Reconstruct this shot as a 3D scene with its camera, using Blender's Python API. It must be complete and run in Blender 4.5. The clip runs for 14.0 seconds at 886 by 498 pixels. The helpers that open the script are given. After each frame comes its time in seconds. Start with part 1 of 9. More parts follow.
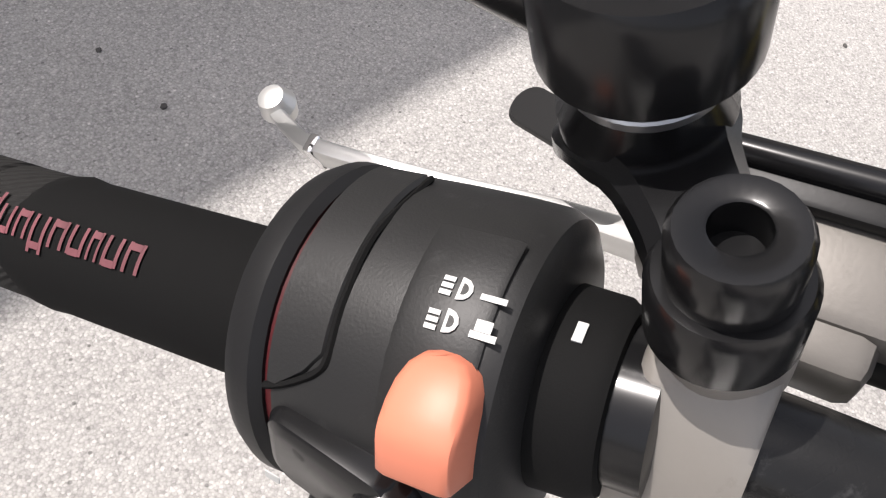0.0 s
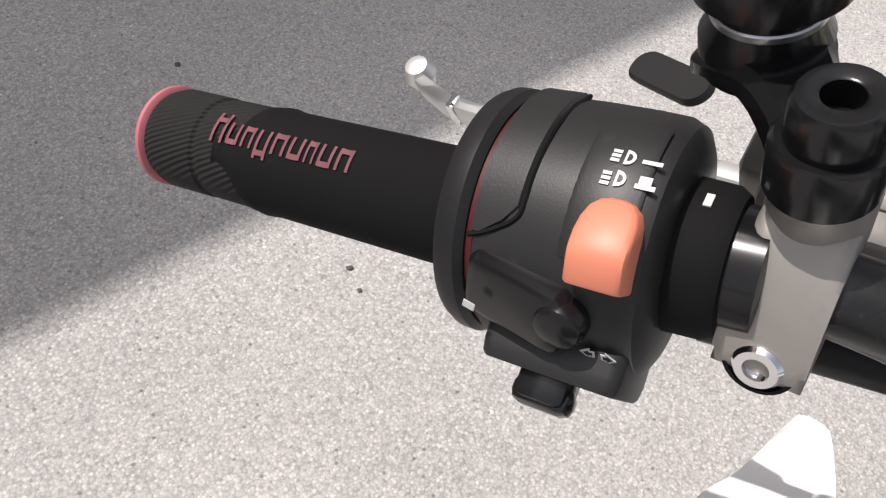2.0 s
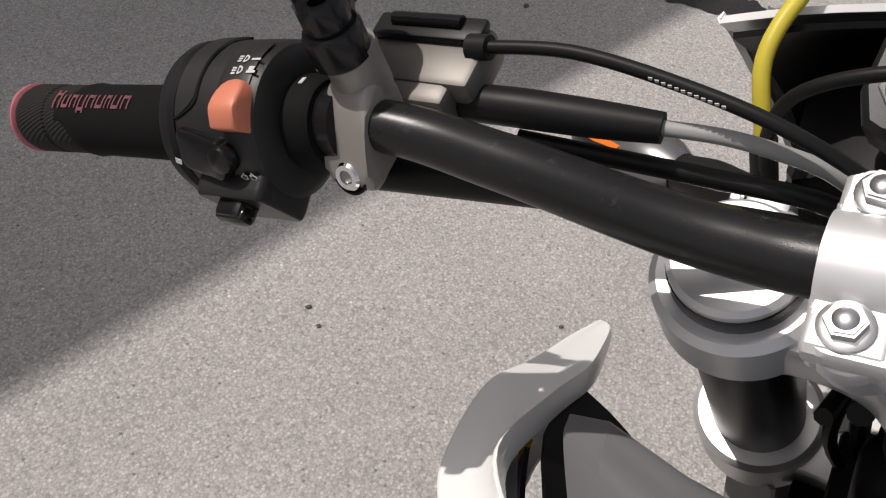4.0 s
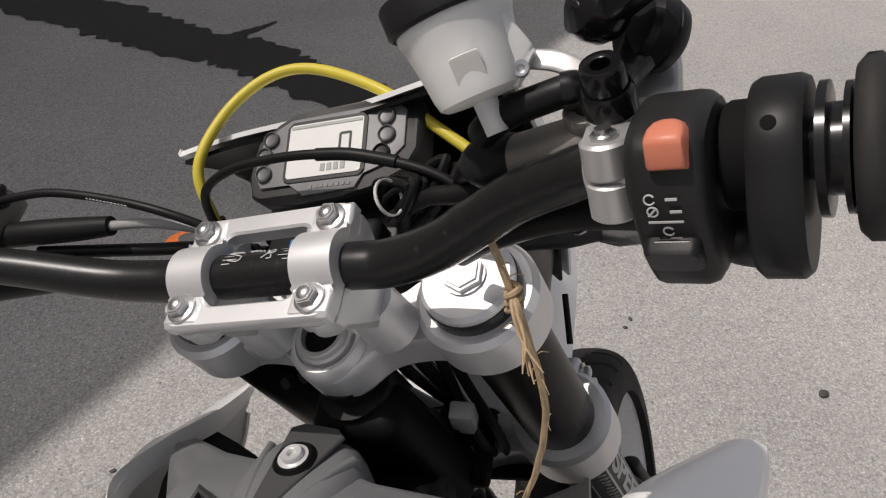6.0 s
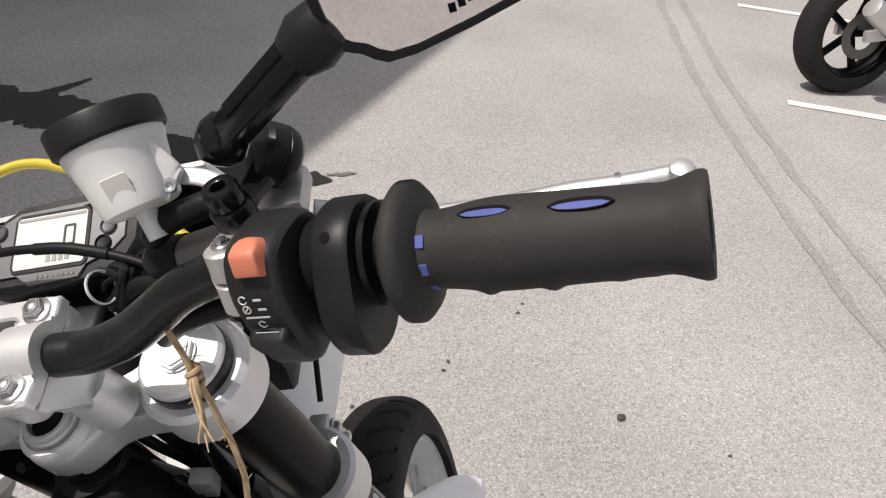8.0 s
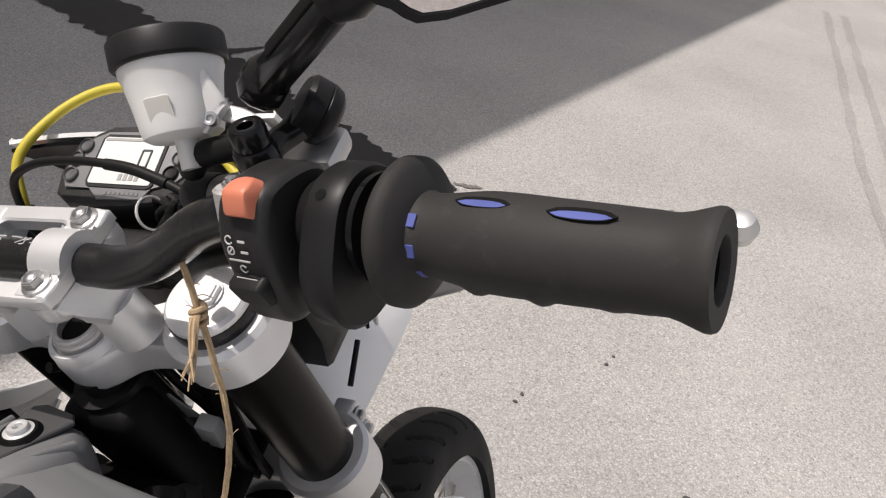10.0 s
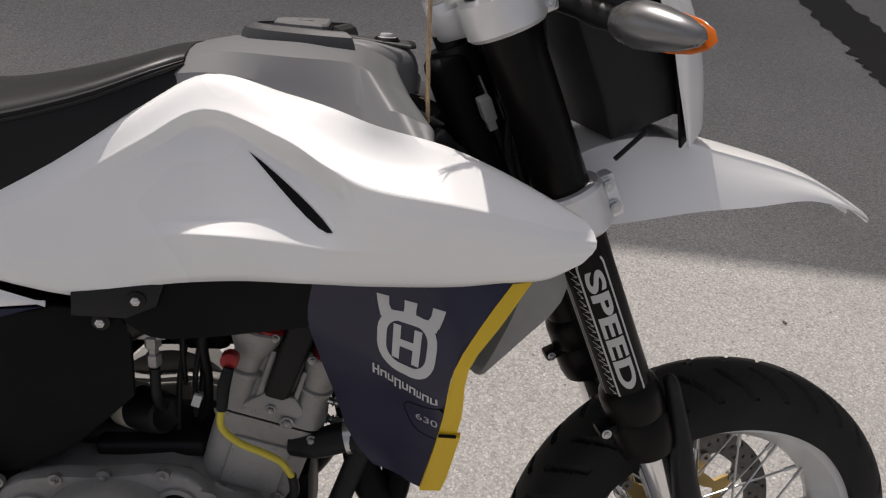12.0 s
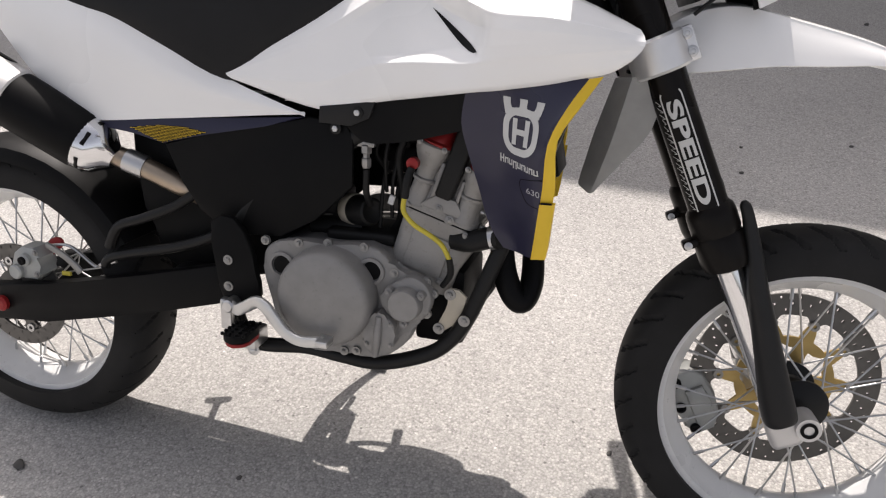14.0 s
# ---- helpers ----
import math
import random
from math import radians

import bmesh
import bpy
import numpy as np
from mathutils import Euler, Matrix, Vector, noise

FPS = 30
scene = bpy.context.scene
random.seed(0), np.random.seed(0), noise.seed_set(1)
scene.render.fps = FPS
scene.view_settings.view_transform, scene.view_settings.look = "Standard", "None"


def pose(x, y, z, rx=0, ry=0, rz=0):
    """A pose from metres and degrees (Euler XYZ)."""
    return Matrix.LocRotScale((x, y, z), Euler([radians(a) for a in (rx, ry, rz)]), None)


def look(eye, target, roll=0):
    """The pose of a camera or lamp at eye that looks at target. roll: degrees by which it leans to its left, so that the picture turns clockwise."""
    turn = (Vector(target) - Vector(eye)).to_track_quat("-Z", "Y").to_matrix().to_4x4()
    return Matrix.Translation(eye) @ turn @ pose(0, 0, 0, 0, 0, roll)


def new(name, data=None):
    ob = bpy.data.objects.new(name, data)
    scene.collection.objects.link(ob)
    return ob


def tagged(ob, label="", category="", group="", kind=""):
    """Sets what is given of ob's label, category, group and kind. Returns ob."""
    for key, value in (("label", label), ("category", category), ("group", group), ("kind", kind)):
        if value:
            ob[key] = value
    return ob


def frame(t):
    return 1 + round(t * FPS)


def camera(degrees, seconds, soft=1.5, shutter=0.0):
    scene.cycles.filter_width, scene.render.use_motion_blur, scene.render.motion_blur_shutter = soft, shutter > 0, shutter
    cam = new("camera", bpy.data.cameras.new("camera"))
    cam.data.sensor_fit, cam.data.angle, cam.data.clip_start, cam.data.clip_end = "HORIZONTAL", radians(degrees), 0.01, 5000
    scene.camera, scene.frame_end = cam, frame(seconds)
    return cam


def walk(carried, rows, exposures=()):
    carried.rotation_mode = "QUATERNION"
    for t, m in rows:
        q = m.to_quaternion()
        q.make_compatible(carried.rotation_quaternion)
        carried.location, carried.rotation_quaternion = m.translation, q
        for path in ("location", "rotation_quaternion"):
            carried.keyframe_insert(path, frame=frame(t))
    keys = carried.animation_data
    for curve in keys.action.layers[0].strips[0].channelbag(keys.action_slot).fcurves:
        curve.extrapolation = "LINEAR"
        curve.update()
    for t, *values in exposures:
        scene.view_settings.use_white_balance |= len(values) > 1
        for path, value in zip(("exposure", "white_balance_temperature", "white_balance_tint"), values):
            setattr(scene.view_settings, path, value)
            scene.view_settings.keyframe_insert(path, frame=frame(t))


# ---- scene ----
cam = camera(60.06, 14.0, soft=1.2)
PATH = [
    (0, (0.9225, 0.5131, 1.1830), (1.4324, 0.7742, 0.3634), 15.08),
    (0.5, (0.8909, 0.5241, 1.1921), (1.3896, 0.8125, 0.3747), 13.91),
    (1, (0.8786, 0.5229, 1.1961), (1.3764, 0.8201, 0.3813), 13.75),
    (1.5, (0.8693, 0.5169, 1.1972), (1.3708, 0.8218, 0.3876), 13.83),
    (2, (0.8554, 0.5005, 1.1988), (1.3598, 0.8234, 0.3980), 13.42),
    (4.5, (0.8142, 0.2515, 1.2844), (1.3894, 0.6338, 0.5611), 2.25),
    (5, (0.8012, 0.1809, 1.3083), (1.4507, 0.5268, 0.6311), 2.35),
    (5.5, (0.7771, 0.1015, 1.3384), (1.4728, 0.4473, 0.7088), 0.67),
    (6, (0.7779, 0.0287, 1.3632), (1.5144, 0.3400, 0.7626), 0.41),
    (6.5, (0.7939, -0.0116, 1.3901), (1.5668, 0.2473, 0.8109), 1.57),
    (7, (0.7896, -0.0352, 1.4139), (1.5833, 0.1653, 0.8396), 0.68),
    (7.5, (0.7680, -0.0609, 1.4221), (1.5935, 0.0799, 0.8755), 4.66),
    (10, (0.7968, -0.1237, 1.4039), (1.5833, 0.1766, 0.8644), 12.52),
    (10.5, (0.8312, -0.1842, 1.3826), (1.4831, 0.3220, 0.8181), 8.74),
    (11, (0.8468, -0.3212, 1.3725), (1.3238, 0.3396, 0.7930), 7.93),
    (11.5, (0.9329, -0.4730, 1.3352), (1.1850, 0.3081, 0.7640), 5.95),
    (12, (1.0156, -0.5759, 1.2822), (1.1043, 0.2287, 0.6950), 5.75),
    (12.5, (1.0580, -0.6837, 1.2703), (1.0242, 0.1517, 0.7216), -1.11),
    (13, (1.0870, -0.8442, 1.2267), (0.9900, -0.0305, 0.6537), 1.88),
    (13.5, (1.1519, -0.9370, 1.2116), (0.9679, -0.1312, 0.6487), -1.61),
    (14, (1.2341, -1.0073, 1.2062), (0.9814, -0.1999, 0.6729), -2.43),
]
EXPOSE = [(t, stops, 6580 if t <= 2 else 6750, 14) for t, stops in ((0, 0.8), (0.5, 0.6), (2.0, 0.58), (4.5, -0.25), (5.0, -0.4), (5.5, -0.42), (6.5, 0.1), (7.5, 0.24), (10.0, 0.25), (11.0, 0.45), (11.5, 0.18), (12.0, -0.04), (12.5, 0.02), (13.0, 0.28), (13.5, 0.46), (14.0, 0.66))]
walk(cam, [(t, look(eye, target, roll)) for t, eye, target, roll in PATH], EXPOSE)

# ---- light: a high sun from the rider's left and a clear sky ----
SUN = Vector((-0.235, 0.46, 0.86)).normalized()
world = bpy.data.worlds.new("world")
scene.world = world
world.use_nodes = True
wn = world.node_tree.nodes
wl = world.node_tree.links
sky = wn.new("ShaderNodeTexSky")
sky.sky_type = "NISHITA"
sky.sun_disc = False
sky.sun_elevation = math.asin(SUN.z)
sky.sun_rotation = math.atan2(SUN.x, SUN.y)
sky.altitude = 300
sky.air_density = 0.8
sky.dust_density = 4.0
sky.ozone_density = 0.6
soften = wn.new("ShaderNodeHueSaturation")
soften.inputs["Saturation"].default_value = 0.38
wl.new(sky.outputs[0], soften.inputs["Color"])
wl.new(soften.outputs[0], wn["Background"].inputs[0])
wn["Background"].inputs[1].default_value = 0.128
sun_data = bpy.data.lights.new("sun", "SUN")
sun_data.energy = 3.1
sun_data.angle = radians(0.53)
sun_data.color = (1.0, 0.965, 0.92)
sun_ob = new("sun", sun_data)
sun_ob.matrix_world = look(SUN * 20, (0, 0, 0))


# ---- materials ----
def mat(name, colour, rough=0.5, metal=0.0, vary=0.12, scale=40.0, bump=0.0, bump_scale=300.0, coat=0.0, spec=0.35, wear=0.0, wear_colour=(0.3, 0.3, 0.3)):
    """A surface with two scales of colour and gloss variation, fine relief and some wear."""
    m = bpy.data.materials.new(name)
    m.use_nodes = True
    n, l = m.node_tree.nodes, m.node_tree.links
    b = n["Principled BSDF"]
    b.inputs["Metallic"].default_value = metal
    b.inputs["Coat Weight"].default_value = coat
    b.inputs["Coat Roughness"].default_value = 0.08
    b.inputs["Specular IOR Level"].default_value = spec
    tc = n.new("ShaderNodeTexCoord")
    n1 = n.new("ShaderNodeTexNoise")
    n1.inputs["Scale"].default_value = scale
    n1.inputs["Detail"].default_value = 6
    n2 = n.new("ShaderNodeTexNoise")
    n2.inputs["Scale"].default_value = scale * 0.17
    n2.inputs["Detail"].default_value = 3
    l.new(tc.outputs["Object"], n1.inputs["Vector"])
    l.new(tc.outputs["Object"], n2.inputs["Vector"])
    add = n.new("ShaderNodeMath")
    add.operation = "ADD"
    l.new(n1.outputs["Fac"], add.inputs[0])
    l.new(n2.outputs["Fac"], add.inputs[1])
    rng = n.new("ShaderNodeMapRange")
    rng.inputs["From Min"].default_value = 0.6
    rng.inputs["From Max"].default_value = 1.4
    rng.inputs["To Min"].default_value = 1 - vary
    rng.inputs["To Max"].default_value = 1 + vary
    l.new(add.outputs[0], rng.inputs["Value"])
    mul = n.new("ShaderNodeVectorMath")
    mul.operation = "SCALE"
    mul.inputs[0].default_value = colour
    l.new(rng.outputs[0], mul.inputs["Scale"])
    last = mul.outputs[0]
    if wear:
        n3 = n.new("ShaderNodeTexNoise")
        n3.inputs["Scale"].default_value = scale * 2.3
        n3.inputs["Detail"].default_value = 8
        n3.inputs["Roughness"].default_value = 0.7
        l.new(tc.outputs["Object"], n3.inputs["Vector"])
        r3 = n.new("ShaderNodeMapRange")
        r3.inputs["From Min"].default_value = 0.62 - 0.1 * wear
        r3.inputs["From Max"].default_value = 0.75
        l.new(n3.outputs["Fac"], r3.inputs["Value"])
        mx = n.new("ShaderNodeMix")
        mx.data_type = "RGBA"
        l.new(r3.outputs[0], mx.inputs["Factor"])
        l.new(last, mx.inputs["A"])
        mx.inputs["B"].default_value = (*wear_colour, 1)
        last = mx.outputs["Result"]
    l.new(last, b.inputs["Base Color"])
    rr = n.new("ShaderNodeMapRange")
    rr.inputs["From Min"].default_value = 0.3
    rr.inputs["From Max"].default_value = 0.7
    rr.inputs["To Min"].default_value = max(0.02, rough * 0.8)
    rr.inputs["To Max"].default_value = min(1, rough * 1.25)
    l.new(n2.outputs["Fac"], rr.inputs["Value"])
    l.new(rr.outputs[0], b.inputs["Roughness"])
    if bump:
        n4 = n.new("ShaderNodeTexNoise")
        n4.inputs["Scale"].default_value = bump_scale
        n4.inputs["Detail"].default_value = 4
        l.new(tc.outputs["Object"], n4.inputs["Vector"])
        bp = n.new("ShaderNodeBump")
        bp.inputs["Strength"].default_value = bump
        bp.inputs["Distance"].default_value = 0.00012
        l.new(n4.outputs["Fac"], bp.inputs["Height"])
        l.new(bp.outputs[0], b.inputs["Normal"])
    return m


M_BLACK = mat("black_plastic", (0.014, 0.014, 0.0145), 0.42, bump=0.25, bump_scale=900, spec=0.22)
M_SWITCH = mat("switch_plastic", (0.0175, 0.0175, 0.0175), 0.45, bump=0.35, bump_scale=1500, wear=0.2, wear_colour=(0.045, 0.045, 0.045))
M_GLOSS = mat("gloss_black", (0.008, 0.008, 0.0085), 0.22, bump=0.1, bump_scale=200)
M_BAR = mat("bar_black", (0.011, 0.011, 0.011), 0.27, bump=0.5, bump_scale=1800, wear=0.25, wear_colour=(0.06, 0.06, 0.06))
M_RUBBER = mat("grip_rubber", (0.017, 0.0165, 0.016), 0.8, bump=0.5, bump_scale=1200, spec=0.2)
M_GRIPWORN = mat("worn_grip_rubber", (0.030, 0.029, 0.028), 0.7, bump=0.5, bump_scale=900, wear=0.5, wear_colour=(0.045, 0.044, 0.043), spec=0.25)
M_PAD = mat("grip_pad_rubber", (0.006, 0.006, 0.006), 0.9, bump=0.4, bump_scale=2000, spec=0.15)
M_TYRE = mat("tyre_rubber", (0.0165, 0.016, 0.0157), 0.72, bump=0.3, bump_scale=300, wear=0.3, wear_colour=(0.022, 0.0214, 0.0208), spec=0.22)
M_HOSE = mat("hose_rubber", (0.010, 0.010, 0.010), 0.45, bump=0.2, bump_scale=600, spec=0.2)
M_ALU = mat("cast_aluminium", (0.62, 0.61, 0.6), 0.42, metal=0.65, vary=0.06, bump=0.3, bump_scale=900)
M_CLAMP = mat("clamp_aluminium", (0.74, 0.74, 0.74), 0.36, metal=0.55, vary=0.05, bump=0.2, bump_scale=1200)
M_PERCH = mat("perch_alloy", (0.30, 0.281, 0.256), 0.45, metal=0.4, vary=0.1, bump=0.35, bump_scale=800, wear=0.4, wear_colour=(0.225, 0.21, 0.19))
# About half the perch alloy's tone, with the same patchy wear.
M_HOLDER = mat("dark_holder_alloy", (0.155, 0.145, 0.132), 0.45, metal=0.4, vary=0.12, bump=0.35, bump_scale=800, wear=0.4, wear_colour=(0.11, 0.102, 0.092))
M_ENGINE = mat("engine_alloy", (0.25, 0.244, 0.236), 0.50, metal=0.3, vary=0.12, bump=0.5, bump_scale=1100, wear=0.3, wear_colour=(0.16, 0.155, 0.15))
M_CYL = mat("cylinder_alloy", (0.30, 0.29, 0.276), 0.5, metal=0.25, vary=0.12, bump=0.5, bump_scale=1100, wear=0.55, wear_colour=(0.19, 0.178, 0.16))
M_SHELL = mat("indicator_shell", (0.22, 0.22, 0.222), 0.28, metal=0.7, vary=0.08)
M_STEEL = mat("bolt_steel", (0.55, 0.55, 0.55), 0.3, metal=0.95, vary=0.1, bump=0.2, bump_scale=600)
M_BOLT = mat("dull_bolt_steel", (0.30, 0.295, 0.285), 0.42, metal=0.75, vary=0.15, bump=0.3, bump_scale=600)
M_BRACKET = mat("pale_plated_bracket", (0.47, 0.425, 0.345), 0.45, metal=0.2, vary=0.1, bump=0.3, bump_scale=700)
M_CALIPER = mat("pale_caliper_paint", (0.36, 0.37, 0.36), 0.42, metal=0.3, vary=0.1, bump=0.3, bump_scale=700)
M_CHROME = mat("chrome", (0.75, 0.75, 0.76), 0.1, metal=1.0, vary=0.04)
M_LEVER = mat("lever_alloy", (0.62, 0.62, 0.61), 0.36, metal=0.75, vary=0.05, bump=0.2, bump_scale=700)
M_WHITE = mat("white_plastic", (0.87, 0.87, 0.86), 0.26, vary=0.015, scale=8, coat=0.25, bump=0.05, bump_scale=500)
M_WHITE_RIM = mat("white_rim_paint", (0.72, 0.72, 0.71), 0.3, vary=0.04, coat=0.2, wear=0.15, wear_colour=(0.45, 0.45, 0.44))
M_GREY = mat("grey_plastic", (0.148, 0.151, 0.156), 0.45, vary=0.05, scale=14, bump=0.3, bump_scale=1400)
M_TANKDARK = mat("dark_grey_plastic", (0.062, 0.062, 0.063), 0.45, vary=0.06, bump=0.3, bump_scale=1400)
M_DARK = mat("dark_plastic", (0.0042, 0.0042, 0.0045), 0.5, vary=0.15, bump=0.3, bump_scale=700, spec=0.11)
M_FRAME = mat("frame_black", (0.010, 0.010, 0.010), 0.4, bump=0.2, bump_scale=500, spec=0.22)
M_FORK = mat("fork_tube_black", (0.0065, 0.0055, 0.005), 0.28, vary=0.1, scale=20, coat=0.0, spec=0.12)
M_NAVY = mat("navy_panel", (0.013, 0.0125, 0.036), 0.33, vary=0.06, coat=0.15)
M_YELLOW = mat("yellow_plastic", (0.72, 0.48, 0.03), 0.4, vary=0.05)
M_YHOSE = mat("yellow_hose", (0.58, 0.48, 0.055), 0.42, vary=0.06, scale=60)
M_ORANGE = mat("orange_plastic", (0.62, 0.205, 0.125), 0.45, vary=0.05, bump=0.15, bump_scale=900)
M_REDDARK = mat("dark_red_inner", (0.06, 0.006, 0.008), 0.5)
M_RED = mat("red_anodised", (0.27, 0.018, 0.018), 0.38, metal=0.25)
M_GOLD = mat("gold_anodised", (0.44, 0.315, 0.125), 0.4, metal=0.7)
M_DISC = mat("disc_steel", (0.135, 0.129, 0.122), 0.42, metal=0.75, vary=0.15, bump=0.2, bump_scale=900)
M_PINK = mat("faded_red_print", (0.42, 0.13, 0.15), 0.6, vary=0.15)
M_PINKPRINT = mat("worn_pink_print", (0.16, 0.055, 0.065), 0.7, vary=0.3, scale=200)
M_PRINT = mat("white_print", (0.56, 0.56, 0.545), 0.5, vary=0.08)
M_BLUE = mat("blue_print", (0.02, 0.22, 0.5), 0.4)
M_BLUE_IN = mat("blue_inner_rubber", (0.085, 0.11, 0.34), 0.6, vary=0.2)
M_LCD_FAINT = mat("faint_lcd_segment", (0.36, 0.37, 0.35), 0.3)
M_AMBER = mat("amber_lens", (0.75, 0.17, 0.02), 0.2, coat=0.5)
M_LCD = mat("lcd_screen", (0.74, 0.74, 0.71), 0.15, vary=0.04, coat=0.6)
M_LCD_DARK = mat("lcd_segment", (0.08, 0.09, 0.085), 0.2)
M_TWINE = mat("jute_twine", (0.42, 0.31, 0.19), 0.9, vary=0.3, scale=300, bump=0.8, bump_scale=900)
M_TITAN = mat("exhaust_steel", (0.38, 0.31, 0.24), 0.35, metal=0.9, vary=0.25, scale=25)
M_SEAT = mat("seat_vinyl", (0.010, 0.010, 0.0105), 0.5, bump=0.6, bump_scale=800, spec=0.22)
M_SEATTOP = mat("seat_top_vinyl", (0.0135, 0.0139, 0.015), 0.42, bump=0.9, bump_scale=450)
M_GREYPLUG = mat("grey_plug", (0.3, 0.3, 0.29), 0.5)


def milky(name, colour):
    m = mat(name, colour, 0.35, vary=0.05)
    b = m.node_tree.nodes["Principled BSDF"]
    b.inputs["Transmission Weight"].default_value = 0.12
    b.inputs["Subsurface Weight"].default_value = 0.6
    b.inputs["Subsurface Radius"].default_value = (0.02, 0.02, 0.02)
    return m


M_MILKY = milky("translucent_reservoir", (0.84, 0.84, 0.82))
M_LEVEL = milky("yellowed_window", (0.80, 0.785, 0.735))


def knurl(m, scale):
    """Adds fine slanted ribs to a rubber."""
    n, l = m.node_tree.nodes, m.node_tree.links
    w = n.new("ShaderNodeTexWave")
    w.bands_direction = "DIAGONAL"
    w.inputs["Scale"].default_value = scale
    tc = n.new("ShaderNodeTexCoord")
    l.new(tc.outputs["Object"], w.inputs["Vector"])
    bp = n.new("ShaderNodeBump")
    bp.inputs["Strength"].default_value = 0.7
    bp.inputs["Distance"].default_value = 0.0006
    l.new(w.outputs["Fac"], bp.inputs["Height"])
    b = n["Principled BSDF"]
    if b.inputs["Normal"].links:
        l.new(b.inputs["Normal"].links[0].from_socket, bp.inputs["Normal"])
    l.new(bp.outputs[0], b.inputs["Normal"])


knurl(M_RUBBER, 210)


def mirror_mat():
    m = bpy.data.materials.new("mirror_glass")
    m.use_nodes = True
    b = m.node_tree.nodes["Principled BSDF"]
    b.inputs["Base Color"].default_value = (0.72, 0.68, 0.69, 1)
    b.inputs["Metallic"].default_value = 1
    b.inputs["Roughness"].default_value = 0.03
    return m


M_MIRROR = mirror_mat()


def asphalt(name, wet=False, tone=None):
    """Pale worn asphalt: light stone chips in a grey binder, faint blotches and hairline relief."""
    m = bpy.data.materials.new(name)
    m.use_nodes = True
    n, l = m.node_tree.nodes, m.node_tree.links
    b = n["Principled BSDF"]
    tc = n.new("ShaderNodeTexCoord")

    def noise_tex(scale, detail=4, rough=0.5):
        t = n.new("ShaderNodeTexNoise")
        t.inputs["Scale"].default_value = scale
        t.inputs["Detail"].default_value = detail
        t.inputs["Roughness"].default_value = rough
        l.new(tc.outputs["Object"], t.inputs["Vector"])
        return t.outputs["Fac"]

    def ramp(src, stops):
        r = n.new("ShaderNodeValToRGB")
        while len(r.color_ramp.elements) < len(stops):
            r.color_ramp.elements.new(0.5)
        for e, (p, v) in zip(r.color_ramp.elements, stops):
            e.position = p
            e.color = (*v, 1) if len(v) == 3 else (v[0], v[0], v[0], 1)
        l.new(src, r.inputs[0])
        return r.outputs[0]

    def mult(a, c, f=1.0):
        x = n.new("ShaderNodeMix")
        x.data_type = "RGBA"
        x.blend_type = "MULTIPLY"
        x.inputs["Factor"].default_value = f
        l.new(a, x.inputs["A"])
        l.new(c, x.inputs["B"])
        return x.outputs["Result"]

    vor = n.new("ShaderNodeTexVoronoi")
    vor.inputs["Scale"].default_value = 200
    l.new(tc.outputs["Object"], vor.inputs["Vector"])
    chip = n.new("ShaderNodeSeparateColor")
    l.new(vor.outputs["Color"], chip.inputs[0])
    stones = ramp(chip.outputs[0], [(0.0, (0.72,)), (0.22, (0.94,)), (0.74, (1.03,)), (1.0, (1.30,))])
    edges = ramp(vor.outputs["Distance"], [(0.0, (1.06,)), (0.4, (1.0,)), (0.75, (0.80,))])
    blotch = ramp(noise_tex(1.1, 5), [(0.3, (0.88,)), (0.7, (1.08,))])
    fine = ramp(noise_tex(300, 2, 0.6), [(0.3, (0.91,)), (0.7, (1.08,))])
    spots = ramp(noise_tex(9, 6, 0.75), [(0.27, (0.72,)), (0.36, (1.0,))])
    big = n.new("ShaderNodeTexVoronoi")
    big.inputs["Scale"].default_value = 62
    l.new(tc.outputs["Object"], big.inputs["Vector"])
    pick = n.new("ShaderNodeSeparateColor")
    l.new(big.outputs["Color"], pick.inputs[0])
    few = ramp(pick.outputs[1], [(0.0, (0.50,)), (0.09, (0.62,)), (0.11, (1.0,)), (0.84, (1.0,)), (0.87, (1.40,))])
    near = ramp(big.outputs["Distance"], [(0.16, (1.0,)), (0.24, (0.0,))])
    chips = n.new("ShaderNodeMix")
    chips.data_type = "RGBA"
    chips.inputs["A"].default_value = (1, 1, 1, 1)
    l.new(near, chips.inputs["Factor"])
    l.new(few, chips.inputs["B"])
    base = n.new("ShaderNodeRGB")
    base.outputs[0].default_value = tone or ((0.425, 0.412, 0.394, 1) if not wet else (0.032, 0.031, 0.031, 1))
    c = mult(base.outputs[0], stones)
    for o in (edges, blotch, fine, spots, chips.outputs["Result"]):
        c = mult(c, o)
    l.new(c, b.inputs["Base Color"])
    b.inputs["Roughness"].default_value = 0.88 if not wet else 0.35
    b.inputs["Specular IOR Level"].default_value = 0.3
    hsum = n.new("ShaderNodeMath")
    hsum.operation = "SUBTRACT"
    l.new(noise_tex(420, 3, 0.7), hsum.inputs[0])
    l.new(vor.outputs["Distance"], hsum.inputs[1])
    bp = n.new("ShaderNodeBump")
    bp.inputs["Strength"].default_value = 0.5
    bp.inputs["Distance"].default_value = 0.002
    l.new(hsum.outputs[0], bp.inputs["Height"])
    l.new(bp.outputs[0], b.inputs["Normal"])
    return m


